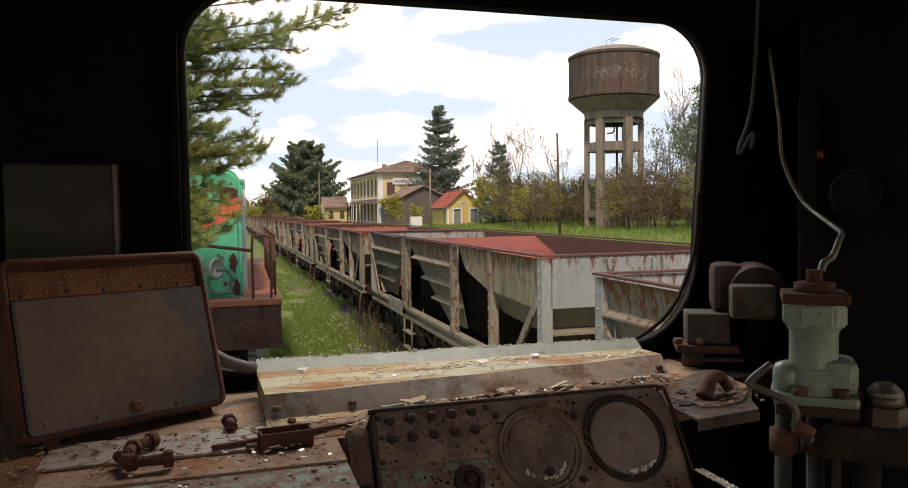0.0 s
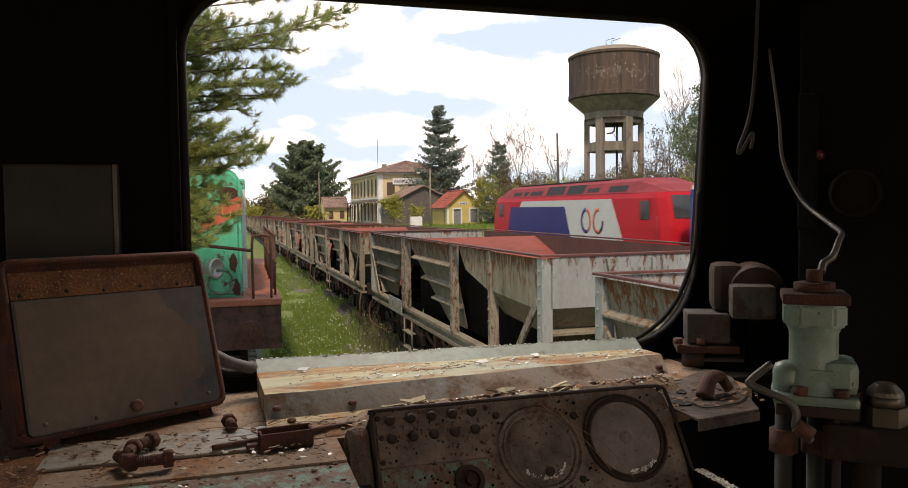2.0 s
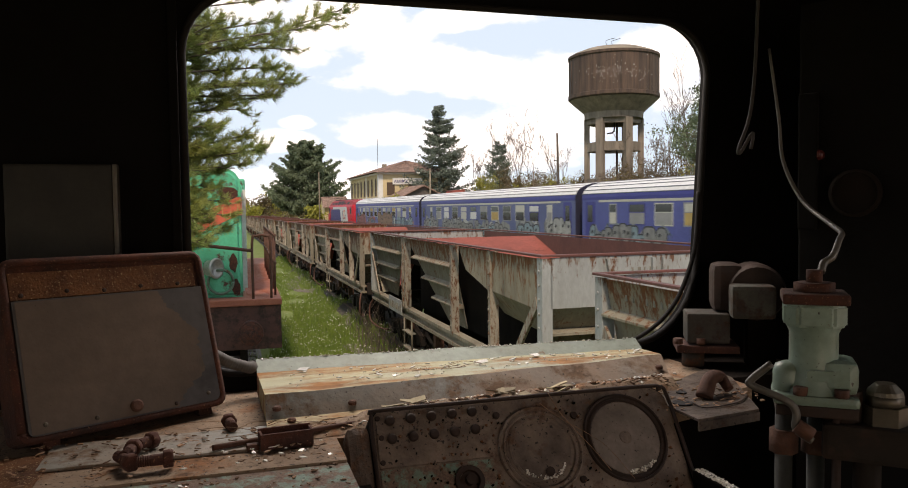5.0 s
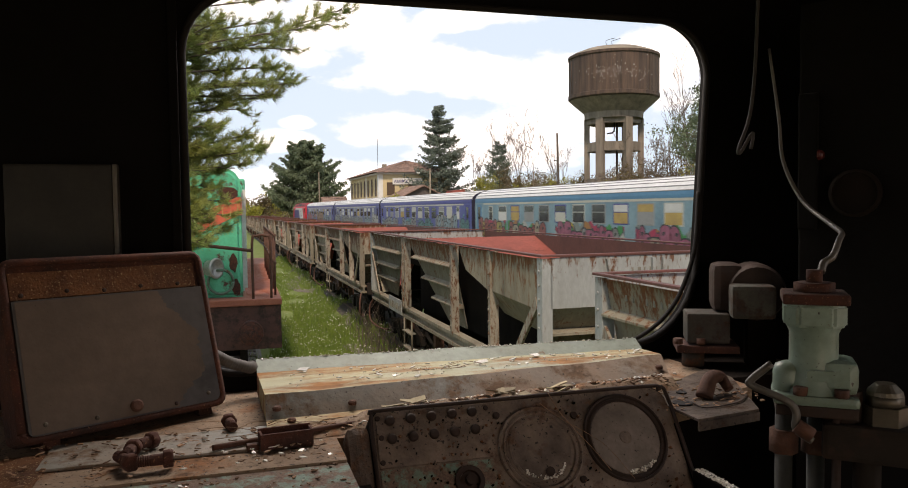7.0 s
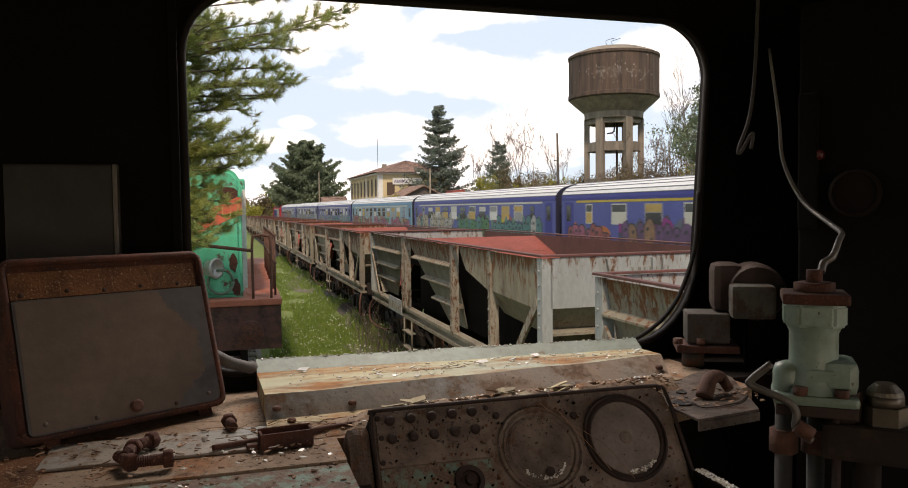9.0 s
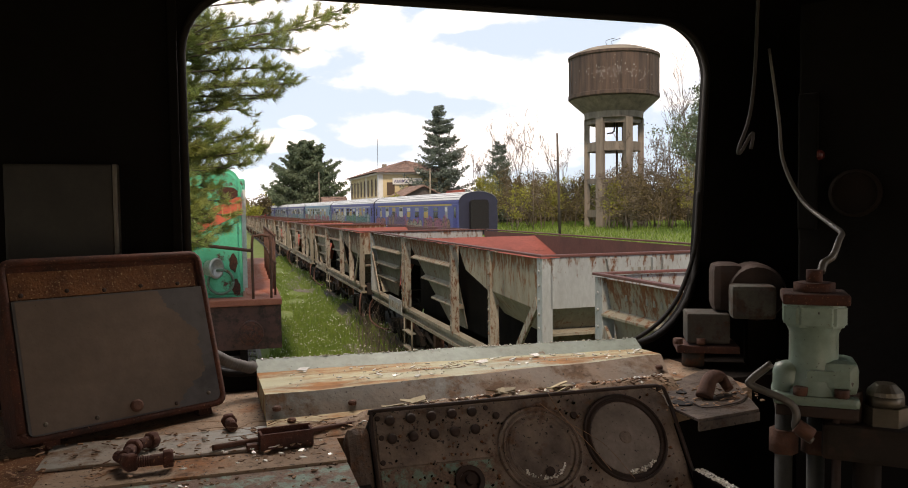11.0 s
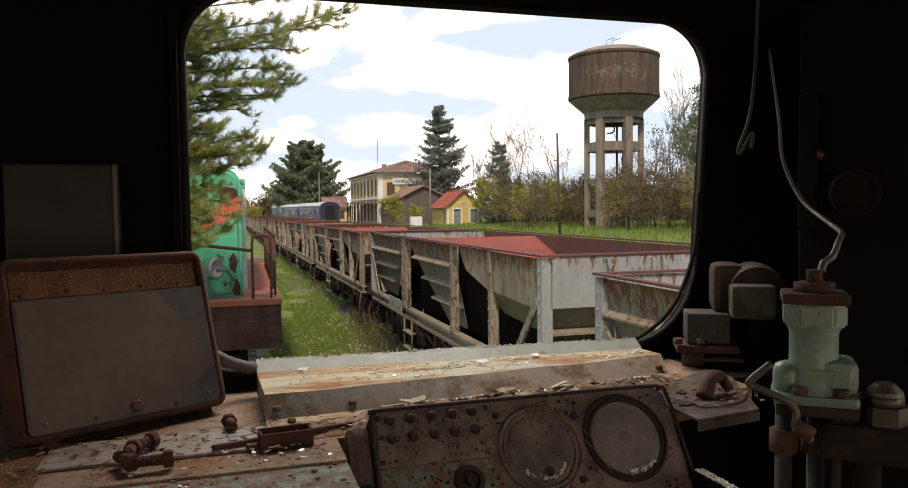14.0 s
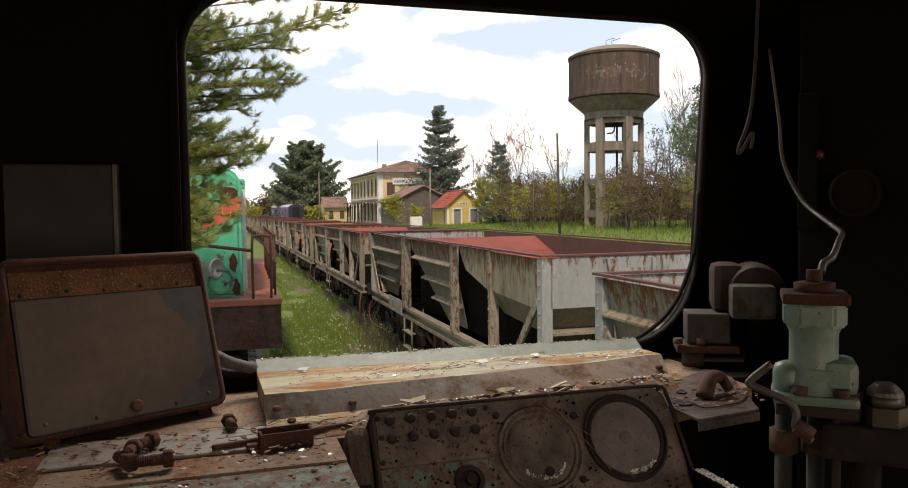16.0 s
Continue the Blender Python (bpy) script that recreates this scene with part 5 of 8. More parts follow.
def build_train():
    cars = [(build_engine(), 0.0)]
    G = [
        graffiti_mat("sprayed blue and red lettering shapes", 1, [(0.06, 0.15, 0.24), (0.33, 0.06, 0.024), (0.21, 0.3, 0.33), (0.078, 0.096, 0.252), (0.3, 0.132, 0.048), (0.36, 0.372, 0.348)]),
        graffiti_mat("sprayed grey shapes", 2, [(0.18, 0.18, 0.168), (0.216, 0.216, 0.204), (0.12, 0.12, 0.12), (0.3, 0.3, 0.282), (0.15, 0.162, 0.18)], 1.6),
        graffiti_mat("sprayed teal shapes", 3, [(0.024, 0.168, 0.168), (0.06, 0.078, 0.216), (0.132, 0.156, 0.168), (0.072, 0.24, 0.216), (0.18, 0.168, 0.18)]),
        graffiti_mat("sprayed shapes in every colour", 4, [(0.3, 0.228, 0.018), (0.3, 0.024, 0.06), (0.15, 0.18, 0.168), (0.018, 0.18, 0.048), (0.3, 0.3, 0.276), (0.27, 0.12, 0.036)]),
        graffiti_mat("sprayed yellow and cream shapes", 5, [(0.06, 0.078, 0.216), (0.33, 0.3, 0.018), (0.24, 0.216, 0.18), (0.06, 0.078, 0.216), (0.072, 0.15, 0.108), (0.21, 0.06, 0.072)]),
        graffiti_mat("sprayed pink and orange shapes", 6, [(0.3, 0.036, 0.12), (0.036, 0.036, 0.072), (0.33, 0.096, 0.024), (0.18, 0.018, 0.132), (0.27, 0.21, 0.06), (0.072, 0.084, 0.12)], 1.5),
    ]
    spec = [
        ("blue coach with a pale grey roof and red and blue graffiti", C_BLUE, C_BAND, C_STRIPE),
        ("blue coach with a pale roof and large grey graffiti", C_BLUE_2, C_BAND, C_STRIPE),
        ("blue coach with a pale roof and teal graffiti", C_BLUE, C_BAND, C_STRIPE),
        ("turquoise coach with a pale roof and colourful graffiti", C_TEAL, C_BAND_2, C_STRIPE),
        ("violet-blue coach with a pale roof and yellow graffiti", C_BLUE, C_BAND, C_STRIPE),
        ("blue last coach with a yellow stripe and pink graffiti", C_BLUE, C_BAND, C_YELLOW),
    ]
    ink = mat("black spray outline", (0.02, 0.02, 0.025), (0.03, 0.03, 0.035), 3, 0.6, bump=0)

    def spray(name, c):
        g = sum(c) / 3
        c = tuple(0.5 * v + 0.16 * g + 0.02 for v in c)
        return mat("sprayed " + name, c, tuple(v * 0.5 for v in c), 3.0, 0.5, grime=0.3, rust=0.3, rust_scale=3.5, rust_col=(0.12, 0.13, 0.16), bump=0)
    blue, sky, red, rust_, grey, white = spray("blue", (0.06, 0.17, 0.32)), spray("sky blue", (0.25, 0.42, 0.5)), spray("red", (0.42, 0.05, 0.04)), spray("orange", (0.4, 0.17, 0.05)), spray("grey", (0.3, 0.3, 0.29)), spray("white", (0.5, 0.5, 0.47))
    teal, yellow, pink, green, purple, cream = spray("teal", (0.03, 0.26, 0.26)), spray("yellow", (0.5, 0.4, 0.03)), spray("pink", (0.5, 0.06, 0.18)), spray("green", (0.04, 0.28, 0.07)), spray("purple", (0.16, 0.04, 0.2)), spray("cream", (0.5, 0.42, 0.27))
    pens = [[blue, sky, red, rust_, blue], [grey, white, grey, sky], [teal, grey, teal, sky], [pink, yellow, green, cream, grey, red], [cream, teal, yellow, red, green, white], [pink, rust_, red, purple, yellow, cream]]
    for k, (lab, p, b, s) in enumerate(spec):
        cars.append((build_coach(lab, p, b, s, k + 1, [G[k], ink] + pens[k], k == 5), LOCO_L + COACH_L * k))
    return cars


RUN = [(0.0, 1.86), (4.0, 83.03), (9.0, 184.55), (12.5, 256.4), (16.0, 328.2)]   # how far the train's front has come


def motions():
    for car, behind in TRAIN:
        rows = []
        for t, s in RUN:
            p = ACROSS * LINE + ALONG * (s - behind)
            rows.append((t, pose(p.x, p.y, LINE_Z, 0, 0, math.degrees(TURN))))
        walk(car, rows)


# ---------------------------------------------------------------- things in the cab
DESK_Z = 2.79


def flakes(name, label, material, n, region, z, size, seed, thick=0.0012, kind="stuff", cat="debris"):
    """Loose scraps lying on a surface: thin bent chips, each at its own angle."""
    rnd = random.Random(seed)
    bm = B()
    for _ in range(n):
        x, y = region(rnd)
        s = size * rnd.uniform(0.35, 1.5)
        k = rnd.choice((3, 4, 4, 5))
        a0 = rnd.uniform(0, 6.28)
        tilt = Matrix.Rotation(rnd.uniform(-0.35, 0.35), 3, "X") @ Matrix.Rotation(rnd.uniform(-0.35, 0.35), 3, "Y")
        zz = z(x, y) if callable(z) else z
        ring = []
        for i in range(k):
            a = a0 + 6.283 * i / k + rnd.uniform(-0.4, 0.4)
            ring.append(tilt @ Vector((math.cos(a) * s * rnd.uniform(0.6, 1.2), math.sin(a) * s * rnd.uniform(0.3, 0.8), 0)))
        low = min(v.z for v in ring)
        top = [bm.verts.new((x + v.x, y + v.y, zz + v.z - low + thick)) for v in ring]
        bot = [bm.verts.new((x + v.x, y + v.y, zz + v.z - low)) for v in ring]
        bm.faces.new(top), bm.faces.new(bot[::-1])
        for i in range(k):
            bm.faces.new((bot[i], bot[(i + 1) % k], top[(i + 1) % k], top[i]))
    return tagged(part(name, bm, material), label, cat, kind=kind)


def build_desk():
    d = thing("control_desk", "dusty driver's desk with flaking green and rusty paint", "desk")
    bm = B()
    prism(bm, [(-1.2, 0.86), (0.13, 0.86), (0.13, 0.945), (0.6, 0.945), (0.8, 1.0), (0.8, WALL_Y - 0.004), (-1.2, WALL_Y - 0.004)], 2, DESK_Z - 0.03, DESK_Z)
    part("desk_top", bm, DESK, d)
    bm = B()
    prism(bm, [(0.55, DESK_Z - 0.035), (0.858, DESK_Z - 0.03), (0.858, DESK_Z - 0.003), (0.55, DESK_Z - 0.008)], 0, -1.2, 0.13)
    part("front_flap", bm, DESK_GREEN, d, "flaking green painted front flap")
    bm = B()
    block(bm, (-1.2, 0.6, 1.502), (0.16, WALL_Y - 0.004, DESK_Z - 0.04))
    part("pedestal", bm, CAB, d)
    bm = B()
    block(bm, (-0.208, 0.925, DESK_Z + 0.0005), (0.062, 1.02, DESK_Z + 0.004), 0.001)
    part("cover_strip", bm, COVER_FACE, d, "pale grey steel strip")
    bm = B()
    block(bm, (-1.2, 0.862, DESK_Z + 0.0005), (-0.2, 0.985, DESK_Z + 0.003), 0.001)
    part("rust_plate", bm, RUST_FLAKE, d, "brown rusted plate")
    # added support for the crumbs, near-black to vanish in the dark gap
    bm = B()
    block(bm, (0.584, 0.76, 2.715), (0.6, 0.846, 2.73), 0.002)
    block(bm, (0.586, 0.838, 1.502), (0.598, 0.845, 2.715))
    part("bracket", bm, SHADE, d)
    # side plate at the right with a socket, over the dark foot well
    bm = B()
    prism(bm, [(0.6, 0.855), (0.71, 0.872), (0.8, 1.05), (0.8, 1.12), (0.6, 1.0)], 2, DESK_Z + 0.0005, DESK_Z + 0.004)
    prism(bm, [(0.6, 0.853), (0.71, 0.87), (0.71, 0.873), (0.6, 0.857)], 2, DESK_Z - 0.012, DESK_Z)
    part("side_plate", bm, mat("blackened side plate", (0.13, 0.1, 0.08), (0.045, 0.034, 0.028), 18, 0.7, spec=0.2, rust=0.42, rust_scale=24, rust_col=(0.08, 0.045, 0.03), bump=0.8, bump_scale=130, speck=0.36, speck_scale=200), d)
    # added shelf under the junction box, coloured near-black for the dark corner
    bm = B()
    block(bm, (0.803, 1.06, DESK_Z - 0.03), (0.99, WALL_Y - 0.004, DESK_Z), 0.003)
    part("side_shelf", bm, mat("near-black side shelf", (0.022, 0.016, 0.013), (0.01, 0.008, 0.007), 15, 0.9, spec=0.1, speck=0.2), d, "near-black shelf added beside the desk")
    bm = B()
    tube(bm, [(0.672, 0.945, DESK_Z + 0.006), (0.69, 0.955, DESK_Z + 0.03), (0.715, 0.965, DESK_Z + 0.028), (0.72, 0.95, DESK_Z + 0.012)], lambda t: 0.013 - 0.006 * t, 10)
    part("catch", bm, RUST, d)
    bm = B()
    tube(bm, [(0.64, 0.93, DESK_Z + 0.006), (0.64, 0.895, DESK_Z + 0.006), (0.7, 0.905, DESK_Z + 0.006), (0.74, 0.935, DESK_Z + 0.006)], 0.0012, 5)
    part("wire_loop", bm, IRON, d)
    for x, y, r in ((0.625, 0.93, 0.014), (0.66, 0.985, 0.008)):
        bm = B()
        lathe(bm, [(r, 0), (r, 0.002), (0, 0.002)], 16, Matrix.Translation((x, y, DESK_Z + 0.0042)))
        part("plug", bm, RUBBER, d)


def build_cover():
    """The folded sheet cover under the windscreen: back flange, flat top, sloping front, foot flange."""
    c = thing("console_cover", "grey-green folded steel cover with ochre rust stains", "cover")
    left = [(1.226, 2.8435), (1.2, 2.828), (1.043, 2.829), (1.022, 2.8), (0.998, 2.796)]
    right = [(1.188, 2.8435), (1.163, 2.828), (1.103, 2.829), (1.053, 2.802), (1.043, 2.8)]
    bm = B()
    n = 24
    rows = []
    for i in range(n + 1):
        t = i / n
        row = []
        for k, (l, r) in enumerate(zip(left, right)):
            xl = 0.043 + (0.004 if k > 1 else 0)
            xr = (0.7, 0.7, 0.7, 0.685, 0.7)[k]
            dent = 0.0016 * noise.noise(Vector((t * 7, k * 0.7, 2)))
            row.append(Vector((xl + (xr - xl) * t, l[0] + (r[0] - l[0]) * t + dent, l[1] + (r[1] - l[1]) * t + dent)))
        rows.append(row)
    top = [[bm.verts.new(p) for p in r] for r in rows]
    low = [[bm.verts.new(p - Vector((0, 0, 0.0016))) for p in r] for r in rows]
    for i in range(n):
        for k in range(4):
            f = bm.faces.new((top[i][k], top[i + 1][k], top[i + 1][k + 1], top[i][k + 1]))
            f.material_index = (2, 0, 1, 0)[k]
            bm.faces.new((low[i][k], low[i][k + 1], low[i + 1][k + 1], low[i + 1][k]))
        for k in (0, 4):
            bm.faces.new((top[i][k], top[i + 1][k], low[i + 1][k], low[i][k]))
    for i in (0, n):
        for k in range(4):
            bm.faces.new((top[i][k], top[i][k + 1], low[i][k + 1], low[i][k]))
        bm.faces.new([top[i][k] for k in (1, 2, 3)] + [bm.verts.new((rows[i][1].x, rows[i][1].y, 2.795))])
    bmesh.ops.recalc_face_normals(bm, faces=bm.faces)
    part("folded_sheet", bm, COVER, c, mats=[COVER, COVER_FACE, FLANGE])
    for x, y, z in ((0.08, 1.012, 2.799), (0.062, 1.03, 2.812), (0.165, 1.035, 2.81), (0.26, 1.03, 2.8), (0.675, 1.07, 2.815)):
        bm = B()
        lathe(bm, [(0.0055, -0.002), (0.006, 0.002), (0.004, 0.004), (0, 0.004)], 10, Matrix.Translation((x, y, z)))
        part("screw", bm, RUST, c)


def build_instruments():
    p = thing("instrument_panel", "dark grimy instrument panel with two blind gauges", "instrument panel", pose(0.172, 0.93, 2.823, -35))
    W = 0.414
    bm = B()
    out = [(0.0, -0.3)] + [(W, -0.3)] + [(W + 0.004 - 0.028 + 0.028 * math.cos(a), -0.028 + 0.028 * math.sin(a)) for a in np.linspace(0, 1.57, 6)] + [(0.012 - 0.012 * math.cos(a), -0.012 + 0.012 * math.sin(a)) for a in np.linspace(1.57, 0, 5)]
    prism(bm, out, 1, 0.0, 0.004)
    part("face_plate", bm, PANEL, p)
    # cowl: a narrow lip round the face and the body behind it
    bm = B()
    prism(bm, [(x + (0.003 if x > 0.2 else -0.003), z + 0.003) for x, z in out], 1, 0.0045, 0.06)
    part("cowl", bm, CAB, p)
    bm = B()
    lip = [(-0.003, -0.003, -0.3), (-0.003, -0.003, -0.06), (-0.0025, -0.003, -0.014), (-0.0005, -0.003, -0.004), (0.004, -0.003, 0.0005), (0.1, -0.003, 0.001), (W - 0.03, -0.003, 0.001), (W - 0.006, -0.003, -0.006), (W + 0.006, -0.004, -0.03), (W + 0.002, -0.004, -0.3)]
    tube(bm, lip, 0.0028, 6, 4)
    part("rolled_lip", bm, IRON, p)
    bm = B()
    block(bm, (-0.035, 0.0, -0.31), (-0.004, 0.09, -0.015), 0.012)
    part("side_cheek", bm, PANEL, p)
    bm = B()
    prism(bm, [(0.002, -0.073), (0.147, -0.073), (0.155, -0.005), (0.004, -0.004)], 1, -0.003, -0.0005)
    part("button_plate", bm, PANEL, p)
    for row in (-0.0145, -0.038):
        for k in range(5):
            bm = B()
            lathe(bm, [(0.0062, 0), (0.0066, 0.002), (0.0058, 0.005), (0.004, 0.0062), (0, 0.0062)], 14, Matrix.Translation((0.0208 + 0.0273 * k, -0.003, row + 0.0004 * k)) @ Matrix.Rotation(radians(90), 4, "X"))
            part("push_button", bm, IRON, p, smooth=True)
    for x, z in ((0.006, -0.01), (0.15, -0.009), (0.006, -0.066), (0.008, -0.035)):
        bm = B()
        lathe(bm, [(0.0035, 0), (0.003, 0.0015), (0, 0.0015)], 10, Matrix.Translation((x, -0.003, z)) @ Matrix.Rotation(radians(90), 4, "X"))
        part("screw", bm, IRON, p)

    def gauge(cx, cz, r, deep):
        g = Matrix.Translation((cx, -0.0003, cz)) @ Matrix.Rotation(radians(90), 4, "X")
        bm = B()
        lathe(bm, [(r, 0), (r, 0.003), (r - 0.0015, 0.0045), (r - 0.003, 0.0035), (r - 0.0035, 0.001), (r - 0.006, 0.001), (r - 0.007, 0.0025), (r - 0.009, 0.0025), (r - 0.0105, 0.0005)], 48, g)
        part("bezel", bm, IRON if not deep else PANEL, p)
        bm = B()
        lathe(bm, [(r - 0.0115, 0.0006), (0.006, 0.001), (0, 0.001)], 40, g)
        part("dial", bm, DIAL if not deep else PANEL, p, "dusty blind dial")
        return g
    g = gauge(0.3385, -0.067, 0.0605, False)
    bm = B()
    lathe(bm, [(0.009, 0.0012), (0.0085, 0.002), (0, 0.002)], 18, g)
    part("dial_hub", bm, PANEL, p)
    g = gauge(0.2135, -0.0705, 0.0575, True)
    bm = B()
    lathe(bm, [(0.044, 0.0012), (0.044, 0.0024), (0.0405, 0.0024), (0.039, 0.0012), (0, 0.0012)], 36, Matrix.Translation((0.001, 0, 0.0)) @ g)
    part("dial_face", bm, PANEL, p)
    bm = B()
    lathe(bm, [(0.006, 0.0015), (0.006, 0.005), (0, 0.005)], 14, g @ Matrix.Translation((0.005, -0.03, 0)))
    part("needle_boss", bm, IRON, p)
    # the painted lower half with its rotary switch
    bm = B()
    prism(bm, [(0.003, -0.3), (0.155, -0.3), (0.148, -0.0755), (0.002, -0.0755)], 1, -0.002, -0.0005)
    part("lower_plate", bm, DESK_GREEN, p, "flaking green lower plate")
    bm = B()
    lathe(bm, [(0.019, 0.002), (0.019, 0.006), (0.013, 0.007), (0.012, 0.003), (0.006, 0.003), (0.006, 0.012), (0, 0.012)], 24, Matrix.Translation((0.1105, 0, -0.1)) @ Matrix.Rotation(radians(90), 4, "X"))
    part("rotary_switch", bm, IRON, p)
    for x, z in ((0.163, -0.02), (0.262, -0.115), (0.272, -0.03)):
        bm = B()
        lathe(bm, [(0.005, 0), (0.0045, 0.003), (0, 0.003)], 10, Matrix.Translation((x, 0, z)) @ Matrix.Rotation(radians(90), 4, "X"))
        part("screw", bm, IRON, p)
    # grit and paint scabs stuck to the face
    rnd = random.Random(15)
    for nm, n, smax, mm in (("scab", 240, 0.0026, RUST_FLAKE), ("soot_crumb", 260, 0.0022, SHADE)):
        bm = B()
        for k in range(n):
            x, z = rnd.uniform(0.01, W - 0.01), -0.2 * rnd.random() ** 0.8 - 0.006
            if math.hypot(x - 0.3385, z + 0.067) < 0.063 or math.hypot(x - 0.2135, z + 0.0705) < 0.059:
                continue
            s = smax * rnd.uniform(0.25, 0.8)
            pts = [(x + s * rnd.uniform(0.5, 1.3) * math.cos(a), z + s * rnd.uniform(0.5, 1.3) * math.sin(a)) for a in (0.2, 1.4, 2.7, 3.9, 5.2)]
            prism(bm, pts, 1, -0.0042 - 0.4 * s * rnd.random(), -0.0002)
        tagged(part(nm, bm, mm, p), kind="stuff")
    bm = B()
    tube(bm, [(0.24, -0.006, 0.006), (0.252, -0.008, -0.03), (0.283, -0.009, -0.08), (0.3, -0.009, -0.11)], 0.0005, 4)
    tube(bm, [(0.225, -0.006, -0.01), (0.25, -0.007, -0.035), (0.3, -0.009, -0.075), (0.33, -0.009, -0.125)], 0.0004, 4)
    part("dry_stalk", bm, LITTER, p)
    # broken glass caught on the rims
    rnd = random.Random(5)
    bm = B()
    for k in range(110):
        if k < 50:
            a, rr, cx, cz = rnd.uniform(3.9, 5.6), 0.037, 0.2135, -0.0705
        else:
            a, rr, cx, cz = rnd.uniform(4.5, 5.5), 0.047, 0.3385, -0.067
        x, z = cx + rr * math.cos(a), cz + rr * math.sin(a) + rnd.uniform(-0.003, 0.003)
        s = rnd.uniform(0.0004, 0.0013)
        hexa(bm, [(x + dx * s * rnd.uniform(0.5, 1.4), -0.002 - s * dy, z + dz * s) for dx, dy, dz in ((-1, 0, -1), (1, 0, -1), (1, 2, -1), (-1, 2, -1), (-1, 0, 1), (1, 0, 1), (1, 2, 1), (-1, 2, 1))])
    tagged(part("glass_crumbs", bm, SHARD, p), kind="stuff")


def build_control_box():
    b = thing("control_box", "rusty steel box with a smoked plastic front", "control box", pose(-0.2356, 0.9852, 2.8055, -17.96, 0.37, 29.96) @ Matrix.Scale(0.97, 4))
    w, h = 0.277, 0.2345
    bm = B()
    prism(bm, rounded(w, h, [0.012, 0.012, 0.014, 0.014], 4, w / 2, h / 2), 1, 0.006, 0.055)
    part("case", bm, BOX_RUST, b)
    # raised rim round the front
    bm = B()
    path = [(x, 0.002, z) for x, z in rounded(w - 0.008, h - 0.008, [0.01, 0.01, 0.012, 0.012], 3, w / 2, h / 2)]
    tube(bm, path + [path[0]], 0.0055, 6, 1)
    part("rim", bm, BOX_RUST, b)
    bm = B()
    block(bm, (0.01, 0.0, 0.181), (0.262, 0.0055, 0.217), 0.001)
    part("rust_strip", bm, RUST_FLAKE, b, "flaking rusted top strip")
    bm = B()
    prism(bm, rounded(0.258, 0.172, [0.008, 0.01, 0.002, 0.002], 4, 0.139, 0.0935), 1, -0.003, 0.002)
    part("front_sheet", bm, SMOKED, b, "smoked dirty plastic sheet")
    # dried dust over most of the sheet, torn off along its free edge
    bm = B()
    edge = []
    for i in range(121):
        v = i / 120
        u = 0.205 + 0.045 * smooth01(0.0, 0.3, v) - 0.05 * smooth01(0.55, 1.0, v) + 0.007 * noise.noise(Vector((v * 9, 3, 1))) + 0.006 * noise.noise(Vector((v * 30, 5, 1))) + 0.004 * noise.noise(Vector((v * 90, 5, 1)))
        edge.append((u, 0.0095 + 0.168 * v))
    prism(bm, [(0.0135, 0.0095)] + edge + [(0.0135, 0.1775)], 1, -0.0034, -0.003)
    part("dust_film", bm, FILM, b, "brown film of dried dust")
    bm = B()
    lathe(bm, [(0.0085, 0), (0.0085, 0.004), (0.006, 0.006), (0, 0.006)], 20, Matrix.Translation((0.1442, -0.003, 0.0215)) @ Matrix.Rotation(radians(90), 4, "X"))
    part("knob", bm, RUST, b)
    for x, z in ((0.022, 0.186), (0.078, 0.188), (0.126, 0.185), (0.177, 0.187), (0.232, 0.186), (0.03, 0.02), (0.25, 0.02), (0.092, 0.016), (0.2, 0.014)):
        bm = B()
        lathe(bm, [(0.003, 0), (0.0028, 0.0016), (0.0015, 0.0024), (0, 0.0024)], 9, Matrix.Translation((x, -0.003, z)) @ Matrix.Rotation(radians(90), 4, "X"))
        part("screw", bm, BRASS if x in (0.03, 0.25, 0.092) else IRON, b)
    for x in (0.03, 0.24):
        bm = B()
        block(bm, (x, 0.015, -0.02), (x + 0.02, 0.03, 0.002))
        part("foot", bm, BOX_RUST, b)


def build_bolt(m):
    b = thing("bolt", "rusty hexagon bolt lying on the desk", "bolt", m, "loose bolts")
    bm = B()
    rod(bm, (0, 0, 0), (0, 0, 0.011), 0.0105, seg=6)
    bmesh.ops.bevel(bm, geom=bm.edges[:], offset=0.0012, segments=1, affect="EDGES")
    part("head", bm, BOX_RUST, b)
    bm = B()
    lathe(bm, [(0.0065, 0.011), (0.0065, 0.024)] + [(0.0056 + 0.0008 * (k % 2), 0.025 + 0.0012 * k) for k in range(12)] + [(0, 0.0395)], 12)
    part("shank", bm, BOX_RUST, b)
    return b


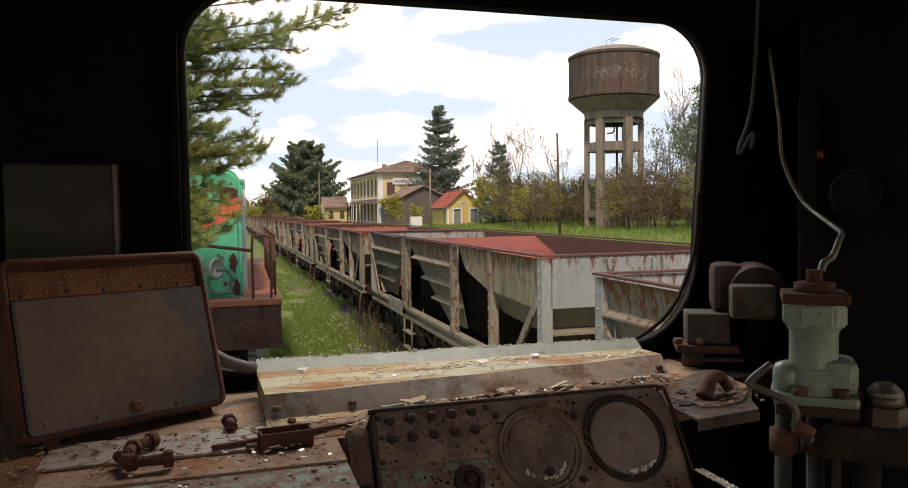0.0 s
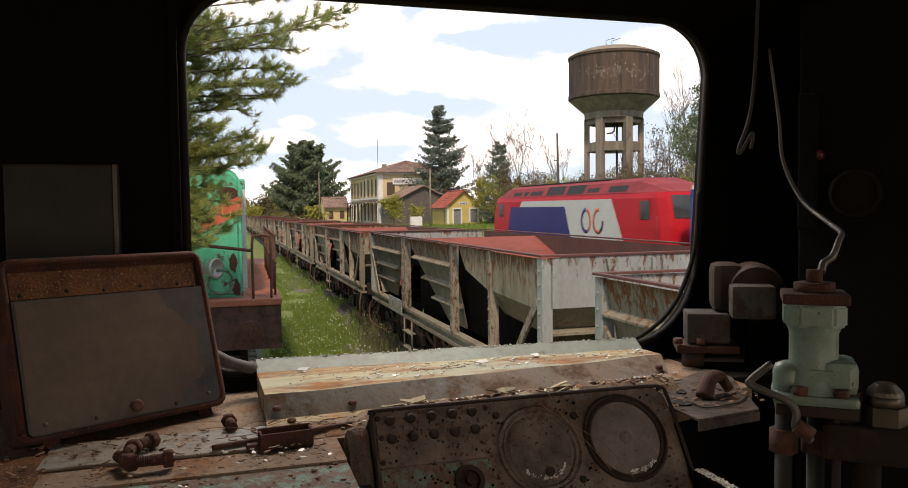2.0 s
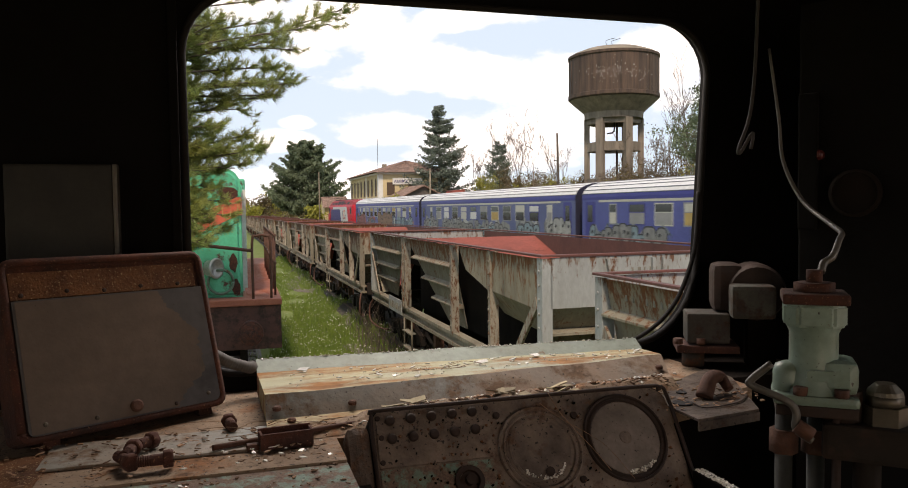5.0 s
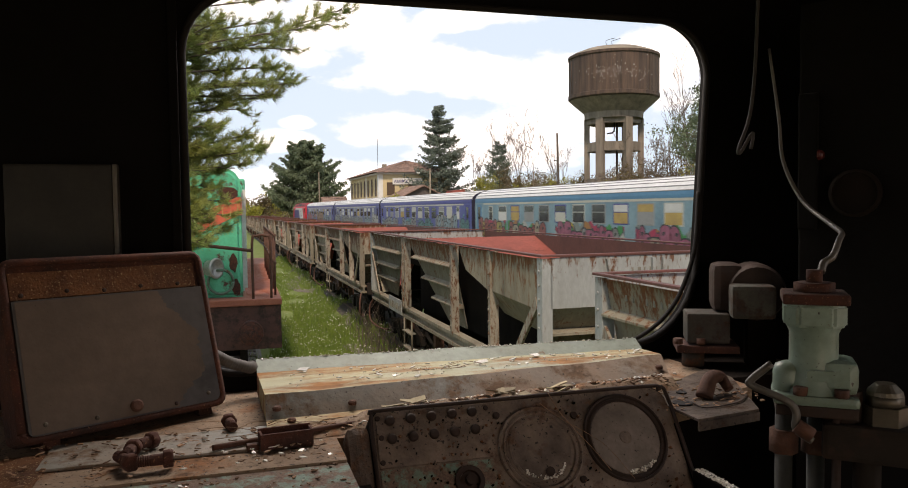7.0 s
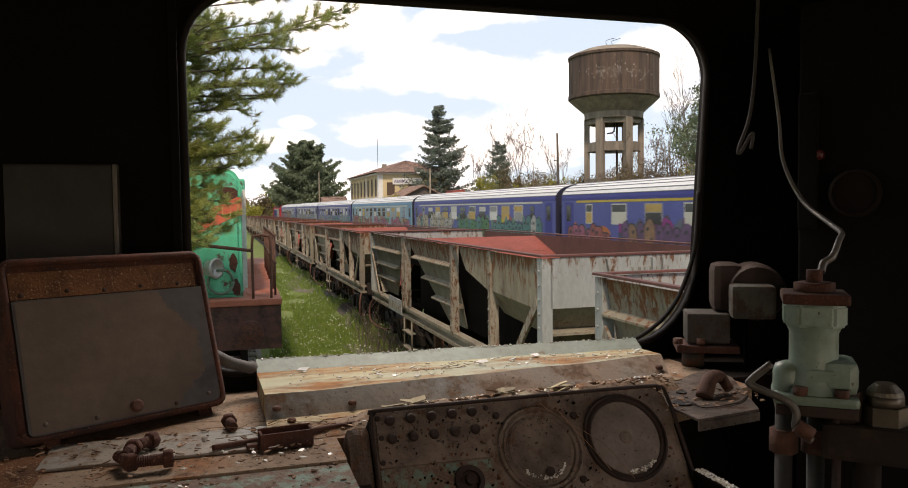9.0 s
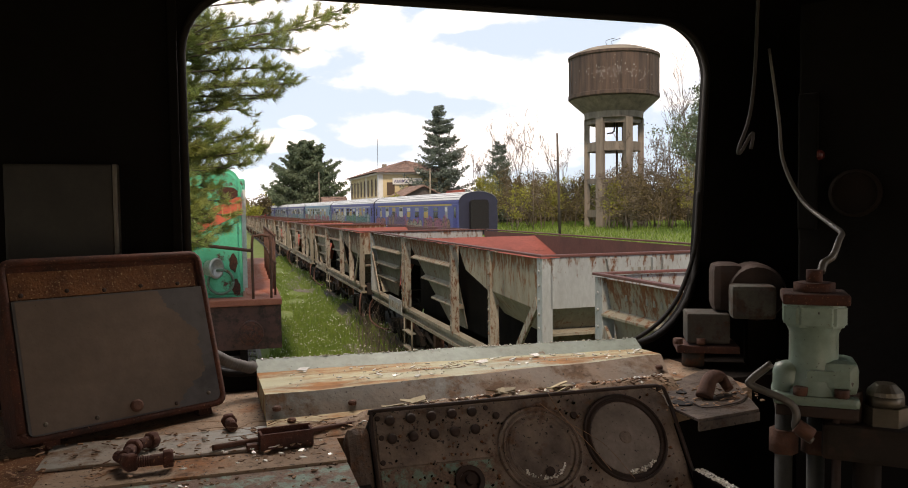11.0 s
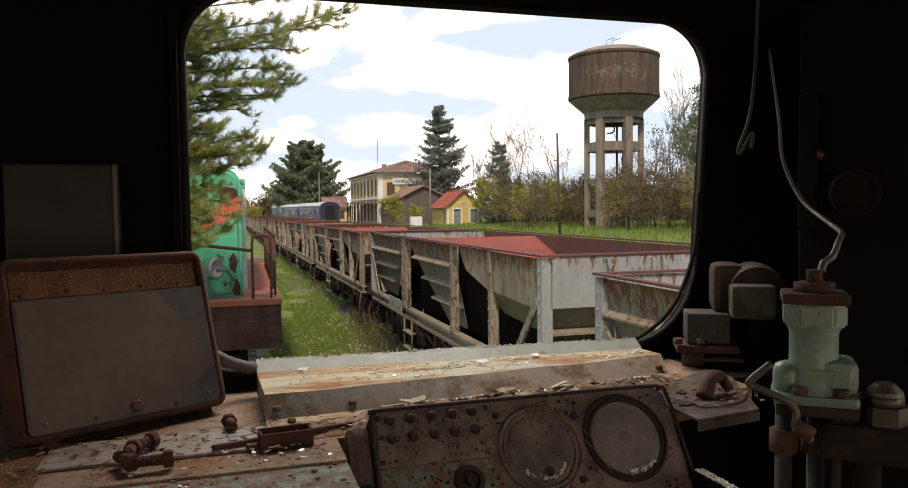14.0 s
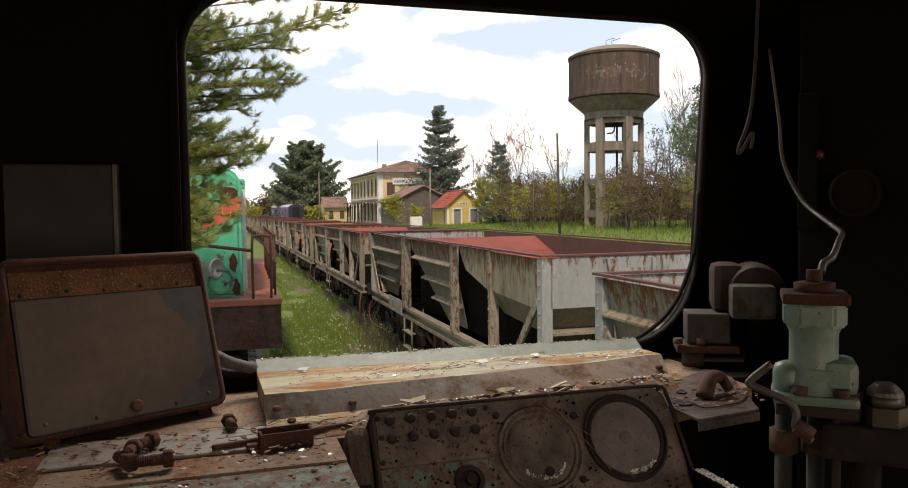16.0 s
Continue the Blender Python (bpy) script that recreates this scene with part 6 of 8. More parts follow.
def build_small_cab_things():
    b = build_bolt(pose(-0.086, 0.969, DESK_Z + 0.0145, 90, 0, -42))
    copy_thing(b, pose(-0.107, 0.946, DESK_Z + 0.0145, 90, 0, -12))
    copy_thing(b, pose(-0.061, 0.893, DESK_Z + 0.0125, 90, 0, -86))
    copy_thing(b, pose(-0.001, 1.04, DESK_Z + 0.0105, 90, 0, 8))
    copy_thing(b, pose(-0.103, 0.887, DESK_Z + 0.0125, 90, 0, -150))
    # a small open steel channel
    c = thing("steel_clip", "small rusty open steel box on the desk", "clip", pose(0.066, 0.933, DESK_Z + 0.001, 0, 0, 6))
    bm = B()
    for lo, hi in (((-0.032, -0.012, 0), (0.032, -0.009, 0.02)), ((-0.032, 0.009, 0), (0.032, 0.012, 0.022)), ((-0.032, -0.009, 0), (0.032, 0.009, 0.003)), ((-0.032, -0.009, 0.003), (-0.029, 0.009, 0.02)), ((0.029, -0.009, 0.003), (0.032, 0.009, 0.02))):
        block(bm, lo, hi, 0.0008)
    part("channel", bm, BOX_RUST, c)
    bm = B()
    block(bm, (-0.047, -0.006, 0), (-0.0325, 0.006, 0.008), 0.002)
    part("lug", bm, RUST, c)
    # loose rod on the desk
    r = thing("loose_rod", "thin rusty rod lying on the desk", "rod")
    bm = B()
    tube(bm, [(-0.02, 0.93, DESK_Z + 0.008), (0.07, 0.955, DESK_Z + 0.008), (0.2, 0.985, DESK_Z + 0.008), (0.33, 1.0, DESK_Z + 0.008)], 0.0035, 6)
    part("rod_body", bm, RUST, r)
    # hose at the left lower corner of the opening
    h = thing("ribbed_hose", "grey ribbed hose hanging below the windscreen", "hose")
    bm = B()
    pts = [(-0.05, 1.2, 2.93), (-0.03, 1.19, 2.875), (-0.003, 1.185, 2.853), (0.03, 1.195, 2.838), (0.036, 1.21, 2.836)]
    tube(bm, pts, lambda t: 0.0088 + 0.0007 * math.sin(t * 240), 10, 24)
    part("hose_tube", bm, GREY_HOSE, h)
    w = thing("black_cable", "black cable hanging in the windscreen's corner", "cable")
    bm = B()
    tube(bm, [(0.862, 1.232, 3.106), (0.858, 1.232, 3.03), (0.848, 1.232, 2.975), (0.819, 1.232, 2.908), (0.782, 1.232, 2.865), (0.735, 1.232, 2.836), (0.7, 1.232, 2.827)], 0.0042, 8, 8)
    part("cable_run", bm, RUBBER, w)
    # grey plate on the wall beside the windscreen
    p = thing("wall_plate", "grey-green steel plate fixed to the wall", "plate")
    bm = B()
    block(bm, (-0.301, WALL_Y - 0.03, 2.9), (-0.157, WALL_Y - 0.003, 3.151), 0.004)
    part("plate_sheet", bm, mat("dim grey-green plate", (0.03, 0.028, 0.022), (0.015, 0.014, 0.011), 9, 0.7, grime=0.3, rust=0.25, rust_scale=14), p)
    bm = B()
    block(bm, (-0.1568, WALL_Y - 0.032, 2.9), (-0.15, WALL_Y - 0.003, 3.151), 0.002)
    part("plate_edge", bm, WIRE, p, "bare worn edge of the plate")
    # wood strip beside the opening
    bm = B()
    block(bm, (-0.075, WALL_Y - 0.02, 3.0), (-0.062, WALL_Y - 0.002, 3.5), 0.003)
    tagged(part("trim", bm, CAB), "dark edge strip beside the windscreen", "trim", kind="structure")


def build_brake_valve():
    """A pale green cast valve on pipes, turned towards the driver."""
    v = thing("brake_valve", "pale green cast brake valve with brown iron cap", "valve", pose(0.632, 0.687, 2.858, 0, 0, -38))
    bm = B()
    block(bm, (-0.043, -0.034, 0.0), (0.044, 0.034, 0.012), 0.005)
    part("base_flange", bm, VALVE, v)
    bm = B()
    block(bm, (-0.04, -0.031, -0.012), (0.043, 0.033, 0.0), 0.002)
    part("foot_plate", bm, IRON, v)
    bm = B()
    lathe(bm, [(0.033, 0.012), (0.029, 0.022), (0.0265, 0.036), (0.0255, 0.05), (0.0255, 0.078), (0.029, 0.086), (0.031, 0.09), (0.031, 0.111), (0, 0.111)], 32)
    part("column", bm, VALVE, v, smooth=True)
    bm = B()
    prism(bm, [(-0.032, -0.018), (-0.018, -0.031), (0.018, -0.031), (0.032, -0.018), (0.032, 0.018), (0.018, 0.031), (-0.018, 0.031), (-0.032, 0.018)], 2, 0.086, 0.111)
    bmesh.ops.bevel(bm, geom=bm.edges[:], offset=0.003, segments=2, affect="EDGES")
    part("top_flange", bm, VALVE, v)
    bm = B()
    block(bm, (0.008, -0.028, 0.0125), (0.0435, 0.03, 0.05), 0.01)
    part("right_lug", bm, VALVE, v)
    bm = B()
    lathe(bm, [(0.0165, 0.0), (0.0165, 0.022), (0.014, 0.028), (0.007, 0.0315), (0, 0.032)], 20, Matrix.Translation((-0.026, -0.004, 0.0125)))
    part("left_lug", bm, VALVE, v, smooth=True)
    bm = B()
    prism(bm, rounded(0.03, 0.012, 0.003, 3, 0.006, 0.034), 1, -0.0318, -0.0285)
    part("cast_plate", bm, VALVE, v)
    bm = B()
    block(bm, (-0.034, -0.033, 0.1115), (0.0335, 0.033, 0.1235), 0.003)
    part("iron_cap", bm, BOX_RUST, v)
    bm = B()
    rod(bm, (0, 0, 0.1235), (0, 0, 0.134), 0.0215, seg=6)
    rod(bm, (0, 0, 0.134), (0, 0, 0.148), 0.0085, seg=10)
    part("gland_nut", bm, BOX_RUST, v)
    for x in (-0.015, 0.026):
        bm = B()
        rod(bm, (x, -0.03, 0.012), (x, -0.03, 0.021), 0.0075, seg=6)
        part("flange_bolt", bm, RUST, v)
    # pipes below desk level carry their shade in the colour
    for x, y, lo in ((-0.03, 0.0, -1.34), (0.004, 0.01, -1.34)):
        bm = B()
        rod(bm, (x, y, lo), (x, y, -0.012), 0.0095, seg=12)
        part("pipe", bm, mat("green pipe darkened for shade", (0.03, 0.034, 0.028), (0.018, 0.018, 0.015), 20, 0.8), v)
        bm = B()
        rod(bm, (x, y, -0.062), (x, y, -0.035), 0.0155, seg=6)
        part("union_nut", bm, RUST, v)
    bm = B()
    rod(bm, (0.022, -0.02, -1.34), (0.022, -0.02, -0.012), 0.005, seg=8)
    part("pipe", bm, IRON, v)
    bm = B()
    tube(bm, [(-0.045, -0.045, 0.048), (-0.066, -0.045, 0.028), (-0.064, -0.045, 0.022), (-0.03, -0.045, 0.008), (-0.02, -0.045, -0.004), (-0.02, -0.045, -0.022), (-0.004, -0.045, -0.034)], 0.0042, 8)
    part("bent_pipe", bm, WIRE, v)
    bm = B()
    rod(bm, (-0.02, -0.045, -0.018), (-0.004, -0.045, -0.028), 0.0085, seg=6)
    part("pipe_nut", bm, RUST, v)
    # conduit that comes down to the valve
    c = thing("conduit", "bent grey conduit running down to the valve", "conduit")
    bm = B()
    tube(bm, [(0.745, 0.9, 3.3), (0.75, 0.885, 3.2), (0.745, 0.87, 3.14), (0.742, 0.83, 3.085), (0.722, 0.76, 3.055), (0.703, 0.722, 3.045), (0.683, 0.705, 3.037), (0.66, 0.69, 3.02), (0.648, 0.69, 3.013), (0.64, 0.686, 3.003)], lambda t: 0.002 + 0.0027 * t, 8)
    part("conduit_pipe", bm, WIRE, c)
    w = thing("loose_wire", "loose grey wire end hanging from the ceiling", "wire")
    bm = B()
    tube(bm, [(0.77, 0.94, 3.659), (0.755, 0.935, 3.4), (0.748, 0.933, 3.28), (0.74, 0.934, 3.21), (0.722, 0.935, 3.162), (0.726, 0.935, 3.157), (0.741, 0.931, 3.183), (0.743, 0.93, 3.178), (0.739, 0.93, 3.161)], 0.0026, 7)
    part("wire_run", bm, DULL_WIRE, w)


def build_right_gear():
    # square junction box on a flange and stub
    j = thing("junction_box", "grey metal junction box on a rusty flange", "junction box", pose(0.832, 1.155, 2.692, 0, 0, -28) @ Matrix.Scale(1.276, 4))
    bm = B()
    rod(bm, (-0.022, 0, 0.0772), (-0.022, 0, 0.1), 0.0155, seg=16)
    part("stub", bm, mat("stub of flaking grey-green pipe", (0.07, 0.066, 0.05), (0.03, 0.022, 0.016), 22, 0.8, rust=0.5, rust_scale=25), j)
    bm = B()
    block(bm, (-0.047, -0.033, 0.1), (0.036, 0.035, 0.11), 0.002)
    part("flange", bm, BOX_RUST, j)
    bm = B()
    block(bm, (-0.033, -0.026, 0.1125), (0.024, 0.03, 0.154), 0.003)
    part("box_body", bm, mat("grey cast metal", (0.06, 0.053, 0.042), (0.024, 0.02, 0.016), 26, 0.7, rust=0.5, rust_scale=40, rust_col=(0.06, 0.032, 0.018), bump=0.5, bump_scale=180, speck=0.3, speck_scale=220), j)
    for x in (-0.045, -0.015):
        bm = B()
        rod(bm, (x, -0.028, 0.112), (x, -0.028, 0.12), 0.006, seg=6)
        part("flange_bolt", bm, RUST, j)
    # rusty round housing with a square cap behind
    h = thing("wiper_motor", "rusty round motor housing with a grey cap", "motor", pose(0.91, 1.136, 2.9255, 0, 0, -30) @ Matrix.Scale(1.19, 4))
    bm = B()
    lathe(bm, [(0.0, -0.03), (0.036, -0.03), (0.042, -0.024), (0.042, 0.03), (0.038, 0.04), (0, 0.04)], 28, Matrix.Rotation(radians(90), 4, "X"))
    part("housing", bm, IRON, h)
    bm = B()
    block(bm, (-0.062, -0.034, -0.03), (-0.018, 0.03, 0.042), 0.012)
    part("bracket", bm, IRON, h)
    bm = B()
    block(bm, (-0.04, -0.078, -0.034), (0.02, -0.035, 0.014), 0.006)
    part("cap", bm, mat("flaking grey-green cast cap", (0.052, 0.054, 0.042), (0.024, 0.02, 0.016), 26, 0.75, rust=0.55, rust_scale=34, rust_col=(0.05, 0.028, 0.017), bump=0.6, bump_scale=150, speck=0.3, speck_scale=180), h)
    # added stand, near-black so it stays lost in the dark
    bm = B()
    block(bm, (-0.01, -0.02, -0.1132), (0.03, 0.02, -0.038))
    part("stand", bm, SHADE, h)
    # second valve at the edge with a pale domed cap
    s = thing("valve_head", "brown iron valve head with a pale domed cap", "valve", pose(0.672, 0.65, 2.85, 0, 0, -44))
    # body and pipe use near-black steel for the shade down here
    bm = B()
    block(bm, (-0.045, -0.03, -0.05), (0.06, 0.04, -0.01), 0.006)
    part("body", bm, DARK_STEEL, s)
    bm = B()
    rod(bm, (-0.026, 0, -0.01), (-0.026, 0, 0.024), 0.021, seg=18)
    part("side_boss", bm, IRON, s)
    bm = B()
    lathe(bm, [(0.024, -0.0098), (0.024, 0.01), (0.02, 0.01)], 6, Matrix.Translation((0.016, 0, 0)))
    rod(bm, (0.016, 0, 0.01), (0.016, 0, 0.021), 0.019, seg=6)
    part("hex_nut", bm, BRASS, s)
    bm = B()
    lathe(bm, [(0.0185, 0.0215), (0.0175, 0.026), (0.01, 0.034), (0, 0.035)], 20, Matrix.Translation((0.016, 0, 0)))
    part("domed_cap", bm, BRASS, s, "pale domed cap")
    bm = B()
    rod(bm, (0, 0, -1.33), (0, 0, -0.05), 0.014, seg=12)
    part("pipe", bm, DARK_STEEL, s)
    # dim gear on the side: a strip, a lamp and a pressure gauge
    q = thing("side_panel", "dark side panel with a gauge and a red lamp", "panel", pose(0.86, 0.9, 2.79, 0, 0, -55))
    bm = B()
    block(bm, (-0.06, 0.05, -1.288), (0.3, 0.06, 0.6), 0.004)
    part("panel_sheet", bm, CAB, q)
    # gauge colour held near-black for the unlit side panel
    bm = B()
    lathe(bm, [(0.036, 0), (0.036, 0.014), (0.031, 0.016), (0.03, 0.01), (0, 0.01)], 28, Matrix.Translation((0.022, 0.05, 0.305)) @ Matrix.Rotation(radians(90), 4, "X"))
    part("gauge", bm, mat("near-black gauge brown", (0.014, 0.009, 0.007), (0.008, 0.006, 0.005), 20, 0.8, spec=0.1), q, "dark pressure gauge")
    bm = B()
    lathe(bm, [(0.008, 0), (0.008, 0.01), (0.004, 0.014), (0, 0.014)], 16, Matrix.Translation((-0.03, 0.05, 0.365)) @ Matrix.Rotation(radians(90), 4, "X"))
    part("lamp_lens", bm, mat("dull red lens", (0.1, 0.012, 0.01), (0.07, 0.008, 0.008), 20, 0.5), q, "dull red lamp lens")
    bm = B()
    block(bm, (-0.058, 0.035, 0.25), (-0.03, 0.05, 0.46), 0.003)
    part("strip", bm, CAB, q)


def build_litter():
    def cover_top(r):
        t = r.random() ** 0.8
        return 0.06 + 0.62 * t, 1.06 + 0.04 * t + (0.13 - 0.085 * t) * r.random()
    flakes("paint_flakes", "white paint flakes and glass chips on the cover", SHARD, 130, cover_top, 2.831, 0.0028, 1)
    flakes("paint_flakes", "larger white glass chips on the cover", SHARD, 16, cover_top, 2.8305, 0.009, 11)
    def flange(r):
        t = r.random()
        return 0.045 + 0.655 * t, 1.2255 - 0.038 * t + r.uniform(-0.0012, 0.0012)
    flakes("paint_flakes", "bright chipped paint along the cover's back edge", SHARD, 170, flange, 2.8432, 0.0017, 21)
    # a low drift of dirt along the cover's foot
    n, rows = 70, []
    bm = B()
    for i in range(n + 1):
        t = i / n
        x = 0.1 + 0.57 * t
        yc = 0.985 + 0.05 * t
        hh = 0.006 + 0.017 * smooth01(0.0, 0.25, t) * (0.75 + 0.5 * noise.noise(Vector((x * 30, 0, 1))))
        rows.append([bm.verts.new((x, yc + d + 0.004 * noise.noise(Vector((x * 60, d * 90, 4))), DESK_Z + 0.001 + hh * k + 0.003 * k * noise.noise(Vector((x * 130, d * 130, 2))))) for d, k in ((-0.034, 0), (-0.022, 0.6), (-0.01, 1), (0.002, 1.05), (0.014, 0.9), (0.026, 0.4))])
    for a, b in zip(rows, rows[1:]):
        for k in range(5):
            bm.faces.new((a[k], b[k], b[k + 1], a[k + 1]))
    bmesh.ops.recalc_face_normals(bm, faces=bm.faces)
    tagged(part("dirt_drift", bm, DESK), "drift of rust dust along the cover's foot", "debris", kind="stuff")

    def gutter(r):
        t = r.random()
        return 0.12 + 0.54 * t, 0.985 + 0.05 * t + r.uniform(-0.022, 0.02)

    def on_drift(x, y):
        t = (x - 0.1) / 0.57
        return DESK_Z + 0.004 + 0.017 * smooth01(0.0, 0.25, t) * max(0, 1 - abs(y - (0.983 + 0.05 * t)) / 0.03)
    flakes("debris", "rust flakes and broken glass in the gutter", SHARD, 200, gutter, on_drift, 0.004, 2)
    flakes("debris", "brown litter below the cover", LITTER, 900, gutter, on_drift, 0.0042, 3)
    flakes("debris", "pale dry leaf scraps below the cover", mat("pale dry leaf", (0.42, 0.36, 0.22), (0.26, 0.2, 0.12), 40, 0.8, vary=0.4), 34, lambda r: (0.2 + 0.3 * r.random() ** 1.3, 0.99 + 0.03 * r.random()), lambda x, y: on_drift(x, y) + 0.002, 0.0125, 31)
    flakes("debris", "small white chips on the cover's foot flange", SHARD, 160, lambda r: (lambda t: (0.2 + 0.5 * t, 1.01 + 0.034 * t + r.uniform(-0.01, 0.006)))(r.random()), lambda x, y: on_drift(x, y) + 0.003, 0.0026, 32)
    def desk(r):
        return -0.28 + 0.4 * r.random() ** 0.8, 0.7 + 0.32 * r.random()
    flakes("debris", "scattered rust flakes on the desk", LITTER, 420, desk, lambda x, y: (DESK_Z + 0.0045) if y > 0.86 else DESK_Z - 0.007 + 0.004 * (y - 0.55) / 0.3, 0.0032, 4)
    flakes("debris", "pale paint flakes on the desk", SHARD, 60, lambda r: (-0.12 + 0.24 * r.random(), 0.8 + 0.18 * r.random()), lambda x, y: (DESK_Z + 0.0045) if y > 0.86 else DESK_Z - 0.004, 0.0032, 6)
    flakes("debris", "litter on the side plate", LITTER, 130, lambda r: (0.58 + 0.18 * r.random(), 0.9 + 0.12 * r.random()), DESK_Z + 0.0045, 0.004, 7)
    flakes("debris", "glittering glass crumbs beside the panel", SHARD, 320, lambda r: (0.586 + 0.012 * r.random(), 0.765 + 0.078 * r.random()), 2.7305, 0.0015, 8)
    rnd = random.Random(9)
    bm = B()
    for k in range(46):
        if k < 9:
            x, y, z = rnd.uniform(0.2, 0.36), rnd.uniform(1.1, 1.15), 2.833
        else:
            x, y, z = rnd.uniform(-0.1, 0.5), rnd.uniform(0.96, 1.03), DESK_Z + 0.008
        a = rnd.uniform(-0.5, 0.5)
        ln = rnd.uniform(0.02, 0.09)
        tube(bm, [(x, y, z), (x + ln * 0.5 * math.cos(a), y + ln * 0.5 * math.sin(a), z + rnd.uniform(0, 0.006)), (x + ln * math.cos(a), y + ln * math.sin(a) + rnd.uniform(-0.01, 0.01), z + rnd.uniform(0, 0.004))], 0.00045, 4, 3)
    tagged(part("dry_stalks", bm, LITTER), "dry grass stalks and pine needles on the console", "debris", kind="stuff")


# ---------------------------------------------------------------- plants
def leaf_mesh(centres, size, rng, aspect=0.55):
    """Many small leaves in one mesh, each a rhombus turned its own way."""
    c = np.asarray(centres, float)
    n = len(c)
    a = rng.normal(size=(n, 3))
    a /= np.linalg.norm(a, axis=1)[:, None]
    b = rng.normal(size=(n, 3))
    b -= (b * a).sum(1)[:, None] * a
    b /= np.linalg.norm(b, axis=1)[:, None]
    s = (size * rng.uniform(0.55, 1.45, n))[:, None]
    v = np.stack([c - a * s, c + b * s * aspect, c + a * s, c - b * s * aspect], 1).reshape(-1, 3)
    f = np.arange(4 * n).reshape(-1, 4)
    return v, f


def mesh_part(name, verts, faces, material, parent, label="", smooth=False):
    me = bpy.data.meshes.new(name)
    me.from_pydata([tuple(v) for v in verts], [], [tuple(int(i) for i in f) for f in faces])
    me.materials.append(material)
    me.update()
    ob = new(name, me)
    ob.parent = parent
    if label:
        tagged(ob, label)
    return ob


def limb(bm, p0, p1, r0, r1, rnd, bend=0.12, steps=5, seg=5):
    p0, p1 = Vector(p0), Vector(p1)
    ln = (p1 - p0).length
    off = Vector((rnd.uniform(-1, 1), rnd.uniform(-1, 1), rnd.uniform(-0.3, 0.6))) * ln * bend
    pts = []
    for i in range(steps + 1):
        t = i / steps
        pts.append(p0.lerp(p1, t) + off * math.sin(math.pi * t))
    tube(bm, pts, lambda t: r0 + (r1 - r0) * t, seg, 1)
    return pts


def build_tree(label, x, y, h, spread, leaf, n_leaf, size, seed, bare=0.3, trunk=None, kindname="tree", group="", low=0.25, bark=None, stems=1, z=None, loose=0.11):
    """A branching tree: limbs, boughs and twigs, with leaves held round the twig ends."""
    rnd = random.Random(seed)
    rng = np.random.default_rng(seed)
    t = thing(kindname, label, "tree" if "tree" in kindname else "shrub", pose(x, y, (land(x, y) if z is None else z) - 0.05), group)
    bm = B()
    tips = []
    tr = trunk or h * 0.018
    for s in range(stems):
        lean = Vector((rnd.uniform(-0.1, 0.1) * h * (1 if stems == 1 else 2.0), rnd.uniform(-0.1, 0.1) * h, h * rnd.uniform(0.75, 0.97)))
        base = Vector((rnd.uniform(-0.3, 0.3), rnd.uniform(-0.3, 0.3), 0)) * (0 if stems == 1 else 1)
        main = limb(bm, base, base + lean, tr / stems ** 0.5, tr * 0.2, rnd, 0.05, 7, 6)
        for k in range(int(13 / stems ** 0.5)):
            f = low + (0.97 - low) * (k + rnd.random()) / int(13 / stems ** 0.5)
            i = min(int(f * 7), 6)
            p = main[i].lerp(main[i + 1], f * 7 - i)
            a = rnd.uniform(0, 6.283)
            ln = spread * (1.15 - 0.75 * f) * rnd.uniform(0.6, 1.15)
            e = p + Vector((math.cos(a) * ln, math.sin(a) * ln, ln * rnd.uniform(0.25, 0.95)))
            br = limb(bm, p, e, tr * 0.42 * (1.1 - 0.6 * f), tr * 0.1, rnd, 0.1, 4, 4)
            for q in range(5):
                p2 = br[1 + q % 4]
                e2 = p2 + Vector((rnd.uniform(-1, 1), rnd.uniform(-1, 1), rnd.uniform(-0.15, 0.9))) * ln * 0.5
                tw = limb(bm, p2, e2, tr * 0.13, tr * 0.04, rnd, 0.15, 3, 3)
                tips += [tw[2], tw[3]]
                for q2 in range(3):
                    e3 = tw[1 + q2 % 2] + Vector((rnd.uniform(-1, 1), rnd.uniform(-1, 1), rnd.uniform(-0.1, 1.0))) * ln * 0.26
                    limb(bm, tw[1 + q2 % 2], e3, tr * 0.07, tr * 0.025, rnd, 0.1, 2, 3)
                    tips.append(e3)
    part("trunk", bm, bark or BARK, t)
    if n_leaf:
        tip = np.array([tuple(p) for p in tips])
        keep = tip[rng.random(len(tip)) > bare]
        c = keep[rng.integers(0, len(keep), n_leaf)] + rng.normal(size=(n_leaf, 3)) * spread * loose
        c[:, 2] = np.maximum(c[:, 2], 0.3)
        v, f = leaf_mesh(c, size, rng)
        mesh_part("crown", v, f, leaf, t)
    return t


